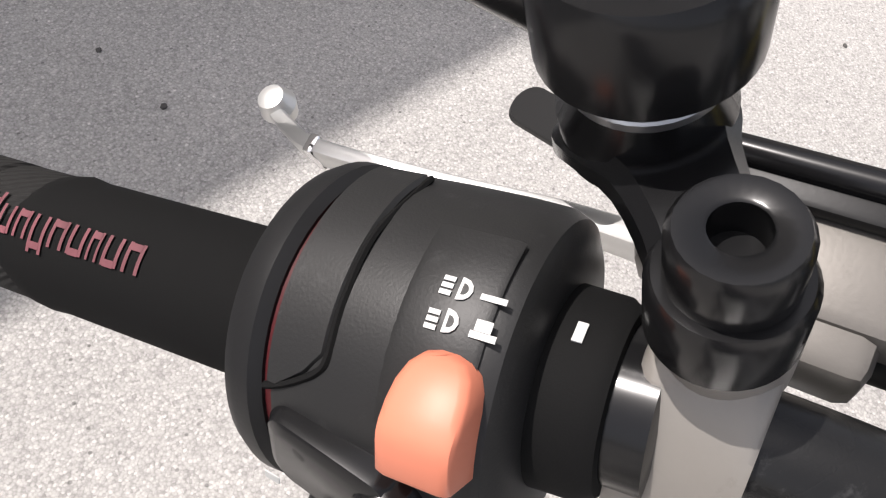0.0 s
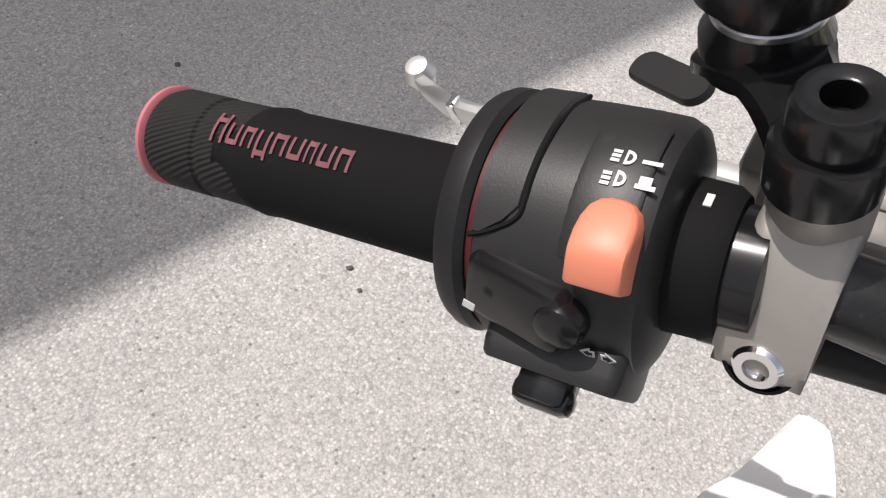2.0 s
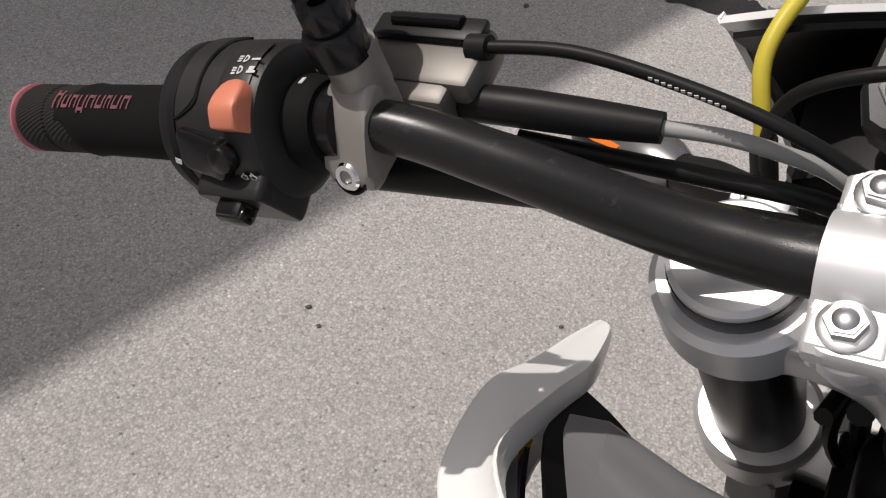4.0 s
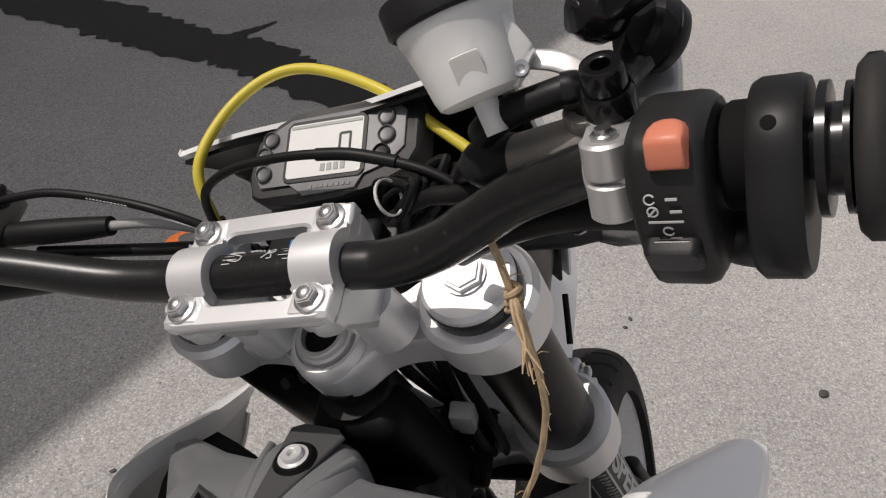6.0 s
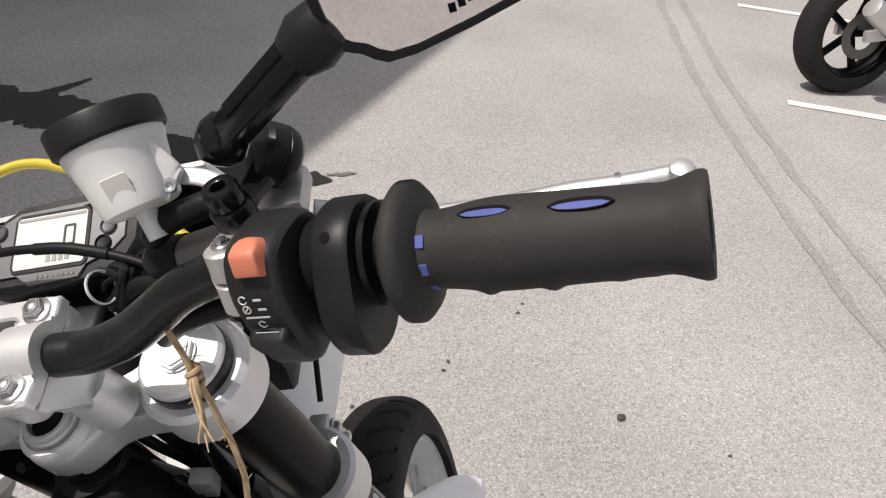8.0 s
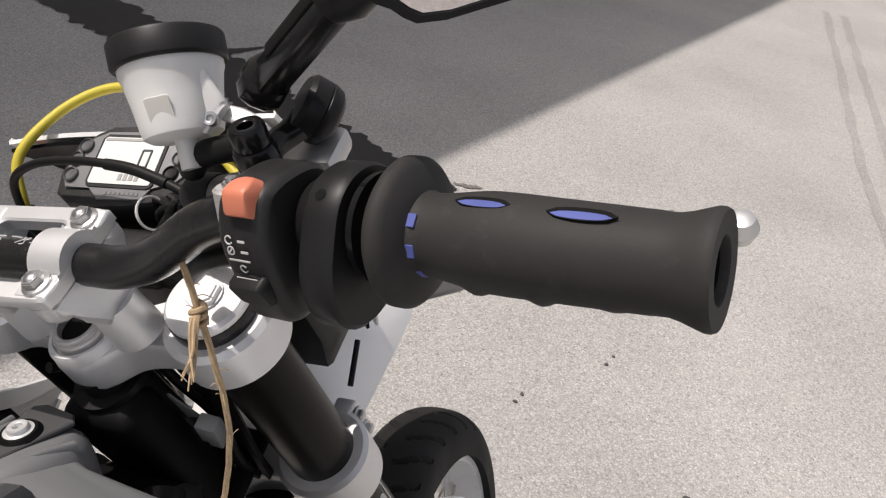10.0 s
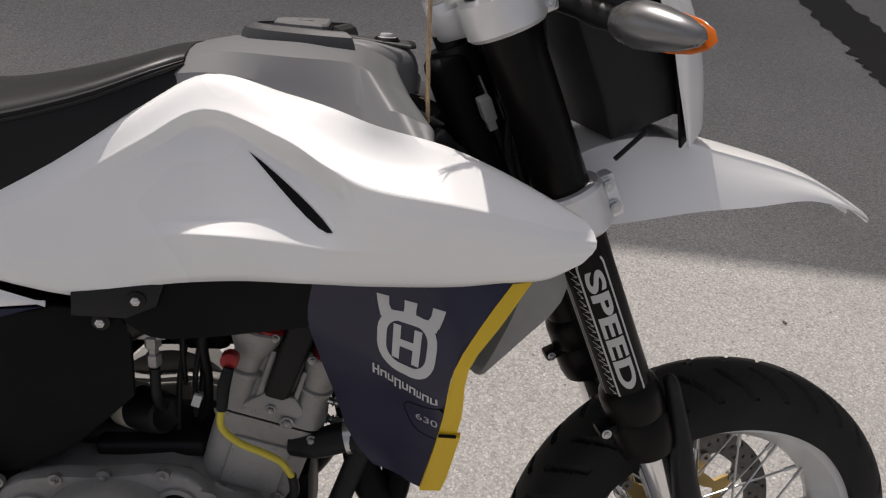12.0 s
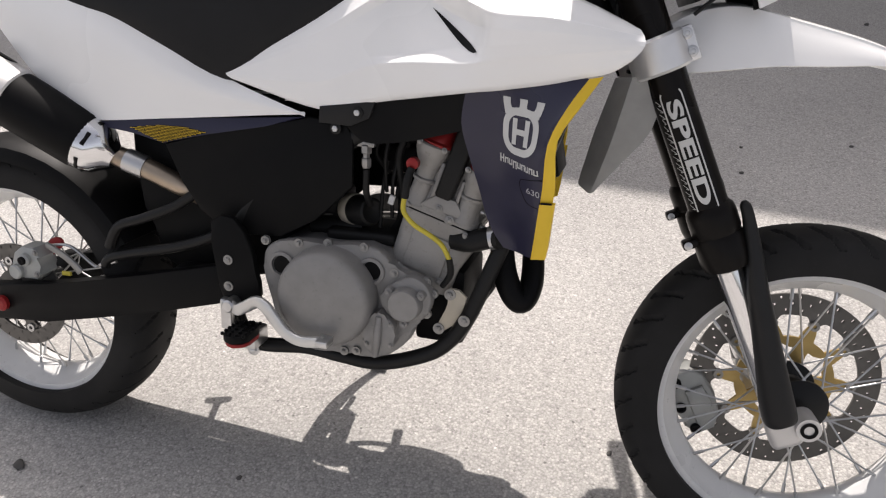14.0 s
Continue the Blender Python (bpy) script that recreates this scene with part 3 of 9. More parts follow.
def wheel(name, R, half, rim_r, rim_half, grooves, m, hub_half, nsp=36, cut=0.16):
    w = group(name, bike)
    part("tyre", tyre_bm(R, half, rim_r - 0.006, grooves, cut), M_TYRE, w, "black road tyre with slanted tread grooves", m, 30)
    part("rim", rim_bm(rim_r, rim_half), M_WHITE_RIM, w, "white painted spoked rim", m)
    hub = lathe([(0.012, -hub_half - 0.012), (0.03, -hub_half - 0.01), (0.045, -hub_half), (0.045, -hub_half + 0.006), (0.026, -hub_half + 0.014), (0.024, hub_half - 0.014),
                 (0.045, hub_half - 0.006), (0.045, hub_half), (0.03, hub_half + 0.01), (0.012, hub_half + 0.012)], 40)
    hub.transform(Matrix.Rotation(radians(90), 4, "X"))
    part("hub", hub, M_FRAME, w, "", m)
    spokes(w, rim_r - 0.036, 0.042, hub_half - 0.003, rim_half, nsp, m)
    return w


FW = FR @ Matrix.Translation((AXX, 0, AXZ)) @ Matrix.Rotation(radians(24.6), 4, "Y")
fw = wheel("front_wheel", 0.294, 0.060, 0.229, 0.047, 34, FW, 0.042)
part("brake_disc", disc_bm(0.122, 0.160, 0.005, 30, 3, 10), M_DISC, fw, "drilled steel disc", FW @ Matrix.Translation((0, 0.062, 0)))


def carrier(parent, r0, r1, arms, material, label, m):
    """A brake disc carrier: a ring with arms that spread to the disc, a lobe and a button at each."""
    ring = at(lathe([(r0, -0.003), (r0 + 0.020, -0.003), (r0 + 0.020, 0.003), (r0, 0.003)], 48, closed=True), Matrix.Rotation(radians(90), 4, "X"))
    part("disc_carrier", ring, material, parent, label, m)
    poly = [(r0 + 0.012, -0.019), (r0 + 0.028, -0.011), (r1 - 0.010, -0.010), (r1 - 0.002, -0.020), (r1 + 0.006, -0.012), (r1 + 0.003, 0), (r1 + 0.006, 0.012), (r1 - 0.002, 0.020), (r1 - 0.010, 0.010), (r1 - 0.024, 0.014), (r0 + 0.012, 0.019)]
    for i in range(arms):
        a = 2 * math.pi * (i + 0.3) / arms
        part("carrier_arm", at(prism(poly, 0.006, 0.001, 1), Matrix.Rotation(radians(90), 4, "X")), material, parent, label, m @ Matrix.Rotation(a, 4, "Y"))
        part("disc_lobe", at(lathe([(0.008, -0.0025), (0.019, -0.0025), (0.019, 0.0025), (0.008, 0.0025)], 24, closed=True), Matrix.Rotation(radians(90), 4, "X")), M_DISC, parent, "", m @ Matrix.Rotation(a, 4, "Y") @ Matrix.Translation((r1 + 0.006, 0.002, 0)))
        part("disc_button", at(lathe([(0.004, -0.006), (0.009, -0.006), (0.009, 0.006), (0.004, 0.006)], 18, closed=True), Matrix.Rotation(radians(90), 4, "X")), M_STEEL, parent, "", m @ Matrix.Rotation(a, 4, "Y") @ Matrix.Translation((r1 + 0.002, 0.0, 0)))


def star_carrier(parent, m):
    """The gold carrier: a scalloped ring held by five arms, with ten buttons at its points."""
    n = 120
    bm = bmesh.new()
    rings = []
    for y in (-0.0028, 0.0028):
        for inner in (True, False):
            row = []
            for i in range(n):
                a = 2 * math.pi * i / n
                r = 0.064 + 0.010 * max(0.0, -math.cos(5 * a)) ** 2 if inner else 0.083 + 0.032 * max(0.0, math.cos(10 * a)) ** 1.2
                row.append(bm.verts.new((r * math.cos(a), y, r * math.sin(a))))
            rings.append(row)
    for p, q in ((0, 1), (1, 3), (3, 2), (2, 0)):
        for i in range(n):
            bm.faces.new((rings[p][i], rings[p][(i + 1) % n], rings[q][(i + 1) % n], rings[q][i]))
    bmesh.ops.recalc_face_normals(bm, faces=bm.faces)
    part("disc_carrier", bm, M_GOLD, parent, "gold anodised carrier", m, 35)
    for i in range(5):
        part("carrier_arm", at(prism([(0.040, -0.016), (0.055, -0.011), (0.072, -0.016), (0.072, 0.016), (0.055, 0.011), (0.040, 0.016)], 0.0052, 0.001, 1), Matrix.Rotation(radians(90), 4, "X")), M_GOLD, parent, "", m @ Matrix.Rotation(2 * math.pi * i / 5, 4, "Y"))
    for i in range(10):
        part("disc_button", at(lathe([(0.0035, -0.006), (0.0085, -0.006), (0.0085, 0.006), (0.0035, 0.006)], 18, closed=True), Matrix.Rotation(radians(90), 4, "X")), M_BOLT, parent, "", m @ Matrix.Rotation(2 * math.pi * i / 10, 4, "Y") @ Matrix.Translation((0.1105, 0.0, 0)))


star_carrier(fw, FW @ Matrix.Translation((0, 0.060, 0)))
part("valve", tube([(0, 0, 0), (0, 0, 0.02)], 0.004, 8, 1), M_DARK, fw, "", FW @ Matrix.Rotation(radians(-70), 4, "Y") @ Matrix.Translation((0, -0.006, -0.2)))

# front caliper behind the spokes, on the left leg
cal = group("front_caliper", bike)
CALO = [(-0.126, -0.888), (-0.112, -0.868), (-0.078, -0.868), (-0.058, -0.884), (-0.050, -0.925), (-0.054, -0.965), (-0.070, -0.990), (-0.100, -0.994), (-0.119, -0.972), (-0.116, -0.945), (-0.128, -0.920)]
fpart("caliper_body", at(prism([(x, z) for x, z in CALO], 0.052, 0.006, 3), Matrix.Translation((0, 0.072, 0)) @ Matrix.Rotation(radians(90), 4, "X")), M_CALIPER, cal, "cast silver caliper")
fpart("piston_cover", at(prism([(-0.098, -0.905), (-0.066, -0.902), (-0.060, -0.935), (-0.066, -0.966), (-0.096, -0.970)], 0.012, 0.004, 2), Matrix.Translation((0, 0.043, 0)) @ Matrix.Rotation(radians(90), 4, "X")), M_CALIPER, cal)
for x, z in ((-0.108, -0.886), (-0.114, -0.934), (-0.102, -0.980)):
    fpart("caliper_bolt", lathe([(0.0095, 0.0), (0.0095, 0.004), (0.0075, 0.006), (0.0050, 0.006), (0.0045, 0.002), (0.0, 0.002)], 24), M_DARK, cal, "dark socket bolt", Matrix.Translation((x, 0.046, z)) @ Matrix.Rotation(radians(90), 4, "X"))

# -- fork legs --
for s in (-1, 1):
    leg = group("fork_leg", bike)
    y = s * LEG_Y
    c = Matrix.Translation((LEG_X, y, 0))
    fpart("fork_tube", lathe([(0.029, -0.080), (0.030, -0.09), (0.030, -0.27), (0.0305, -0.36), (0.0295, -0.40), (0.0295, -0.556), (0.0350, -0.563), (0.0365, -0.572), (0.0365, -0.597), (0.0345, -0.602), (0.0375, -0.609), (0.0380, -0.640), (0.0350, -0.655), (0.024, -0.660), (0.020, -0.660)], 48), M_FORK, leg, "gloss black outer tube", c)
    fpart("slider", lathe([(0.0215, -0.655), (0.0215, -0.90), (0.019, -0.905)], 32), M_CHROME, leg, "polished inner tube", c)
    fpart("fork_cap", join(lathe([(0.0305, -0.083), (0.0305, -0.0735), (0.028, -0.071), (0.0, -0.0705)], 40), at(hexbolt(0.013, 0.008, 1.0, False), Matrix.Translation((0, 0, -0.0715)))), M_CLAMP, leg, "bright alloy cap", c)
    fpart("cap_ring", lathe([(0.0312, -0.092), (0.0318, -0.084), (0.0312, -0.078), (0.030, -0.0775)], 40), M_GLOSS, leg, "", c)
    lug = join(box(0.05, 0.034, 0.075, 0.010, 3), at(lathe([(0.019, -0.022), (0.019, 0.022)], 28), Matrix.Translation((0.034, 0, -0.012)) @ Matrix.Rotation(radians(90), 4, "X")))
    fpart("axle_lug", lug, M_ALU, leg, "cast axle clamp", Matrix.Translation((LEG_X, y, -0.930)))
    fpart("axle_end", join(lathe([(0.013, -0.003), (0.013, 0.003), (0.008, 0.003), (0.008, -0.002)], 24)), M_DARK, leg, "", Matrix.Translation((LEG_X + 0.034, y + s * 0.021, -0.942)) @ Matrix.Rotation(radians(90), 4, "X"))
    # the moulded guard in front of the polished tube
    sec = []
    for z, xl, xr, w in ((-0.566, 0.069, 0.076, 0.004), (-0.572, 0.065, 0.080, 0.009), (-0.582, 0.064, 0.081, 0.010), (-0.60, 0.061, 0.080, 0.011), (-0.654, 0.048, 0.075, 0.019), (-0.70, 0.035, 0.0685, 0.025), (-0.78, 0.020, 0.0615, 0.030), (-0.85, 0.008, 0.056, 0.032), (-0.905, 0.0, 0.052, 0.032), (-0.917, 0.002, 0.050, 0.028)):
        sec.append([((xl + xr) / 2 + (xr - xl) / 2 * math.copysign(abs(math.cos(a)) ** 0.8, math.cos(a)), s * 0.112 + w * math.copysign(abs(math.sin(a)) ** 0.8, math.sin(a)), z) for a in np.linspace(0, 2 * math.pi, 28, endpoint=False)])
    fpart("fork_guard", loft(sec, 3), M_BLACK, leg, "moulded black plastic guard", ID, 60)
    fpart("guard_bolt", hexbolt(0.0045, 0.004), M_STEEL, leg, "", Matrix.Translation((LEG_X - 0.046, y - 0.016, -0.604)) @ Matrix.Rotation(radians(90), 4, "X"))
    fpart("clamp_ear", box(0.028, 0.024, 0.014, 0.004, 2), M_FORK, leg, "", Matrix.Translation((LEG_X - 0.040, y - 0.004, -0.604)))


# -- triple clamps --
def clamp_ring(z0, z1, r):
    return lathe([(r - 0.004, z0), (r, z0 + 0.004), (r, z1 - 0.004), (r - 0.004, z1), (0.029, z1)], 48)


STEM_X = -0.003


def triple(name, z0, z1, r, boss, ear_in=0.0):
    g = group(name, bike)
    bms = []
    for s in (-1, 1):
        bms.append(at(clamp_ring(z0, z1, r), Matrix.Translation((LEG_X, s * LEG_Y, 0))))
        ear = box(0.026, 0.022, (z1 - z0) * 0.96, 0.004, 2)
        bms.append(at(ear, Matrix.Translation((LEG_X + 0.041, s * (LEG_Y + 0.004 - ear_in), (z0 + z1) / 2))))
    half = [(-0.0315, 0.0), (-0.0300, 0.011), (-0.0245, 0.0205), (-0.0175, 0.0275), (-0.0110, 0.0345), (-0.0070, 0.044), (-0.0050, 0.056), (-0.0045, 0.070), (-0.007, 0.082), (-0.004, 0.098), (0.035, 0.105), (0.052, 0.088), (0.045, 0.062), (0.03, 0.04), (0.024, 0.0)]
    poly = [tuple(p) for p in spline(half + [(x, -y) for x, y in half[-2:0:-1]], 3, True)]
    h = z1 - z0
    bms.append(loft([[(0.012 + (x - 0.012) * k, y, z0 + f * h) for x, y in poly] for f, k in ((0.0, 0.92), (0.04, 0.975), (0.12, 1.0), (0.62, 0.985), (0.72, 0.96), (0.78, 0.91))]))
    if boss:
        bms.append(at(lathe([(0.027, z0 + 0.004), (0.0285, z0 + 0.008), (0.0272, z1 - 0.004), (0.0250, z1 - 0.001), (0.0225, z1 - 0.001), (0.0215, z1 - 0.004), (0.018, z1 - 0.004)], 48), Matrix.Translation((STEM_X, 0, 0))))
    fpart("clamp_body", join(*bms), M_CLAMP, g, "cast silver triple clamp")
    for s in (-1, 1):
        for dz in (0.28, 0.78):
            fpart("pinch_bolt", hexbolt(0.0062, 0.007), M_STEEL, g, "", Matrix.Translation((LEG_X + 0.043, s * (LEG_Y + 0.0152 - ear_in), z0 + h * dz)) @ Matrix.Rotation(radians(-90 * s), 4, "X"))
    return g


top_clamp = triple("upper_triple_clamp", -0.128, -0.088, 0.041, True, 0.007)
low_clamp = triple("lower_triple_clamp", -0.352, -0.300, 0.043, False)
fpart("stem_nut", lathe([(0.0205, -0.092), (0.0205, -0.0865), (0.0192, -0.0855), (0.0182, -0.0855), (0.0182, -0.0822), (0.0172, -0.0810), (0.0148, -0.0810), (0.0142, -0.0815), (0.0142, -0.0925)], 36), M_ALU, top_clamp, "steering stem nut", Matrix.Translation((STEM_X, 0, 0)))
fpart("stem_hole", lathe([(0.0140, -0.0885), (0.0140, -0.0872), (0.0, -0.0870)], 28), M_DARK, top_clamp, "dark open stem end", Matrix.Translation((STEM_X, 0, 0)))
fpart("head_block", box(0.044, 0.070, 0.17, 0.014, 3), M_DARK, top_clamp, "black steering head and cable bundle", Matrix.Translation((-0.030, 0.0, -0.225)))
# Added dark box, in place of wires, hides the bright clamp plate.
fpart("wiring_filler", box(0.066, 0.096, 0.014, 0.005, 2), M_DARK, low_clamp, "dark box in place of the wiring", Matrix.Translation((-0.006, 0.0, -0.296)))
fpart("steering_stem", lathe([(0.018, -0.34), (0.018, -0.12)], 28), M_FRAME, top_clamp, "", Matrix.Translation((-0.0154, 0, 0)))

# -- handlebar clamp with four bolts --
bc = group("bar_clamp", bike)
BC = Matrix.Translation((0.0028, 0.0022, 0.0)) @ Matrix.Rotation(radians(-2.9), 4, "X")


def clamp_frame():
    """The flat frame that ties both caps together, with a round-cornered window."""
    bm = bmesh.new()
    out, win = rounded(0.0745, 0.1150, 0.0085, 6), rounded(0.0485, 0.0635, 0.0085, 6)
    loops = []
    for poly, zs in ((out, ((-0.0172, 0.985), (-0.0160, 1.0), (-0.0088, 1.0), (-0.0068, 0.97))), (win, ((-0.0068, 1.06), (-0.0082, 1.0), (-0.0172, 1.0)))):
        for z, k in zs:
            loops.append([bm.verts.new((x * k, y * k, z)) for x, y in poly])
    n = len(out)
    for a, b in zip(loops, loops[1:] + loops[:1]):
        for i in range(n):
            bm.faces.new((a[i], a[(i + 1) % n], b[(i + 1) % n], b[i]))
    return bm


fpart("clamp_bridge", clamp_frame(), M_CLAMP, bc, "cast frame of the bar clamp", BC, 30)
for s in (-1, 1):
    arch = [(0.0200 * math.cos(radians(a)), -0.0155 + 0.0200 * math.sin(radians(a))) for a in range(22, 159, 8)]
    poly = [(0.0368, -0.0165), (0.0368, -0.0085), (0.034, -0.0062), (0.0235, -0.0064), (0.0207, -0.0074)] + arch + [(-0.0207, -0.0074), (-0.0235, -0.0064), (-0.034, -0.0062), (-0.0368, -0.0085), (-0.0368, -0.0165)]
    fpart("clamp_cap", at(prism(poly, 0.0268, 0.0026, 3), Matrix.Rotation(radians(90), 4, "X")), M_CLAMP, bc, "", BC @ Matrix.Translation((0, s * 0.0440, 0)))
    lowp = [(0.0355, -0.0178), (0.0350, -0.027), (0.027, -0.036), (0.019, -0.043), (0.017, -0.060), (-0.017, -0.060), (-0.019, -0.043), (-0.027, -0.036), (-0.0350, -0.027), (-0.0355, -0.0178)]
    ends = [at(lathe([(0.0095, -0.034), (0.0128, -0.029), (0.0130, -0.0185), (0.0120, -0.0176)], 28), Matrix.Translation((sx * 0.0250, s * 0.0440, 0))) for sx in (-1, 1)]
    fpart("clamp_riser", join(at(prism(lowp, 0.0262, 0.003, 2), Matrix.Translation((0, s * 0.0440, 0)) @ Matrix.Rotation(radians(90), 4, "X")),
                              at(lathe([(0.0185, -0.092), (0.0172, -0.056)], 32), Matrix.Translation((0, s * 0.0450, 0))), *ends), M_CLAMP, bc, "", BC)
for sx in (-1, 1):
    for sy in (-1, 1):
        fpart("clamp_bolt", hexbolt(0.0068, 0.0072), M_STEEL, bc, "", BC @ Matrix.Translation((sx * 0.0258, sy * 0.0446, -0.0062)) @ Matrix.Rotation(0.4 * sx + sy, 4, "Z"))

# -- handlebar --
BAR = [(-0.028, 0.462, 0.028), (-0.008, 0.33, 0.033), (0.0, 0.235, 0.031), (0.002, 0.18, 0.015), (0.0025, 0.12, -0.0085), (0.0028, 0.085, -0.0165), (0.0028, 0.05, -0.0180), (0.0028, -0.05, -0.0155),
       (0.0028, -0.08, -0.0150), (0.0025, -0.112, -0.0030), (0.0018, -0.140, 0.0155), (0.0005, -0.165, 0.0335), (-0.0028, -0.190, 0.0475), (-0.0065, -0.215, 0.0572), (-0.019, -0.30, 0.0690), (-0.034, -0.400, 0.0812)]
BR = [0.011, 0.011, 0.0112, 0.012, 0.0128, 0.0135, 0.0135, 0.0135, 0.0135, 0.0130, 0.0125, 0.0120, 0.0116, 0.0112, 0.011, 0.011]
hb = group("handlebar", bike)
fpart("bar_tube", tube(BAR, BR, 28, 10), M_BAR, hb, "black tapered alloy bar")


def curved_bar(name, y, ang, w, h, r, material, parent, m, axis=None):
    """A small printed patch on a round surface: its middle at height y along the axis and angle ang."""
    bm = bmesh.new()
    n = 5
    half = h / r / 2
    rows = [[bm.verts.new(((r + o) * math.cos(ang + half * (2 * k / n - 1)), (r + o) * math.sin(ang + half * (2 * k / n - 1)), y + s * w / 2)) for k in range(n + 1)] for o in (0.0003,) for s in (-1, 1)]
    for k in range(n):
        bm.faces.new((rows[0][k], rows[0][k + 1], rows[1][k + 1], rows[1][k]))
    return part(name, bm, material, parent, "", m)


# pale marks printed on the middle of the bar
BM_ = FR @ axis_frame((0.0028, -0.05, -0.0155), (0.0028, 0.05, -0.0180), 0, (0, 0, 1))
for s in (-1, 1):
    for k, (a, w) in enumerate(((-0.1, 0.006), (0.12, 0.010), (0.34, 0.007), (0.56, 0.011), (0.78, 0.006))):
        curved_bar("scale_mark", 0.05 + s * (0.0245 - w / 2), a + 0.1, w, 0.0005, 0.0136, M_PRINT, hb, BM_)


def squiggle(pts, r=0.0004):
    return tube(pts, r, 5, 4)


def on_bar(u, a):
    return (0.0138 * math.cos(a), 0.0138 * math.sin(a), u)


for pts in ([(0.071, 0.1), (0.064, 0.0), (0.062, 0.25), (0.068, 0.45), (0.073, 0.65), (0.066, 0.75), (0.062, 0.55)],
            [(0.060, 0.75), (0.0565, 0.95), (0.0575, 0.6), (0.055, 0.85), (0.0535, 0.55), (0.0525, 0.75), (0.05, 0.5), (0.049, 0.65), (0.0465, 0.42)],
            [(0.047, 0.05), (0.0435, 0.35), (0.041, 0.6), (0.039, 0.4), (0.043, 0.3), (0.045, 0.6), (0.040, 0.05), (0.043, 0.0)]):
    part("printed_scrawl", squiggle([on_bar(u, a + 0.1) for u, a in pts]), M_PRINT, hb, "", BM_)

# dark bracket with blue sticker that shows through the clamp's window
fpart("lock_housing", join(box(0.03, 0.085, 0.040, 0.006, 3), at(box(0.02, 0.04, 0.03, 0.005, 2), Matrix.Translation((0.0, -0.055, -0.01)))), M_BLACK, top_clamp, "black ignition lock housing", Matrix.Translation((0.056, 0.004, -0.0805)))
for dy, w, h in ((0.030, 0.0035, 0.009), (0.024, 0.0035, 0.009), (0.027, 0.008, 0.0026), (0.0175, 0.0026, 0.009), (0.0155, 0.007, 0.0026)):
    fpart("blue_mark", box(h, w, 0.0012, 0), M_BLUE, top_clamp, "", Matrix.Translation((0.0513, dy - 0.006, -0.0599)))
fpart("blue_dot", lathe([(0.0062, 0), (0.0055, 0.002), (0.0, 0.003)], 20), M_BLUE, top_clamp, "", Matrix.Translation((0.0500, -0.0072, -0.0605)))

# -- front fender, mask, headlight, speedometer --
def fender():
    st = [((0.03, -0.292), 0.045, (0.02, 0.080, -0.352)), ((0.09, -0.285), 0.052, (0.075, 0.087, -0.372)), ((0.155, -0.300), 0.058, (0.165, 0.083, -0.400)), ((0.225, -0.350), 0.054, (0.24, 0.074, -0.430)),
          ((0.325, -0.430), 0.044, (0.318, 0.058, -0.462)), ((0.385, -0.497), 0.030, (0.378, 0.040, -0.507)), ((0.412, -0.532), 0.020, (0.408, 0.026, -0.539))]
    rows = []
    for (tx, tz), w, (ex, ey, ez) in st:
        half = [(ex, ey, ez), (0.5 * (ex + tx), 0.5 * (ey + w) + 0.003, 0.55 * ez + 0.45 * (tz - 0.008)), (tx, w * 1.02, tz - 0.0125), (tx, w, tz - 0.008), (tx, w * 0.93, tz - 0.0055), (tx, w * 0.5, tz - 0.001), (tx, 0, tz + 0.002)]
        rows.append(half + [(x, -y, z) for x, y, z in half[-2::-1]])
    return shell(rows, 0.0035, 2, 5, (0.2, 0, -0.7))


fpart("front_fender", fender(), M_WHITE, bike, "white pointed front fender")
fpart("fender_inner", shell([[(x, y, -0.345 - 0.35 * (x - 0.0) + 0.0) for y in (-0.07, 0, 0.07)] for x in (-0.02, 0.05, 0.10)], 0.004), M_DARK, bike)

MASK = [(-0.038, ((0.132, 0.132), (0.142, 0.085), (0.150, 0.0))), (-0.10, ((0.165, 0.128), (0.192, 0.080), (0.204, 0.0))), (-0.18, ((0.190, 0.120), (0.224, 0.070), (0.236, 0.0))),
        (-0.25, ((0.184, 0.108), (0.226, 0.060), (0.240, 0.0))), (-0.318, ((0.176, 0.094), (0.214, 0.050), (0.228, 0.0)))]


def mask_rows(dx=0.0, k=1.0, lip=0.0):
    rows = []
    for z, pts in MASK:
        half = [(pts[0][0] - lip * float(np.interp(-z, (0.038, 0.10, 0.18, 0.25, 0.318), (0.12, 0.8, 1.0, 0.7, 0.3))) + dx, pts[0][1] * k + 0.002, z)] if lip else []
        half += [(x + dx, y * k, z) for x, y in pts]
        # the mask sits slightly askew: its right upper edge stands higher
        rise = 0.26 * float(np.interp(-z, (0.038, 0.10, 0.18, 0.25), (1.0, 0.6, 0.2, 0.0)))
        rows.append(half + [(x, -y, zz + rise * y) for x, y, zz in half[-2::-1]])
    return rows


mask = group("headlight_mask", bike)
fpart("mask_shell", shell(mask_rows(0.0, 1.0, 0.018), 0.0035, 4, 4, (0, 0, -0.18)), M_WHITE, mask, "white plastic mask")
fpart("mask_lining", shell(mask_rows(-0.010, 0.955), 0.003, 4, 4, (0, 0, -0.18)), M_DARK, mask, "black inner face")
fpart("headlight_housing", loft([[(x, y, z) for y, z in ((0.070 * k, -0.10), (0.098 * k, -0.115), (0.100 * k, -0.235), (0.090 * k, -0.278), (-0.090 * k, -0.278), (-0.100 * k, -0.235), (-0.098 * k, -0.115), (-0.070 * k, -0.10))]
                                 for x, k in ((0.095, 0.96), (0.10, 1.0), (0.165, 1.02), (0.182, 0.9))]), M_BLACK, mask, "black headlight back")

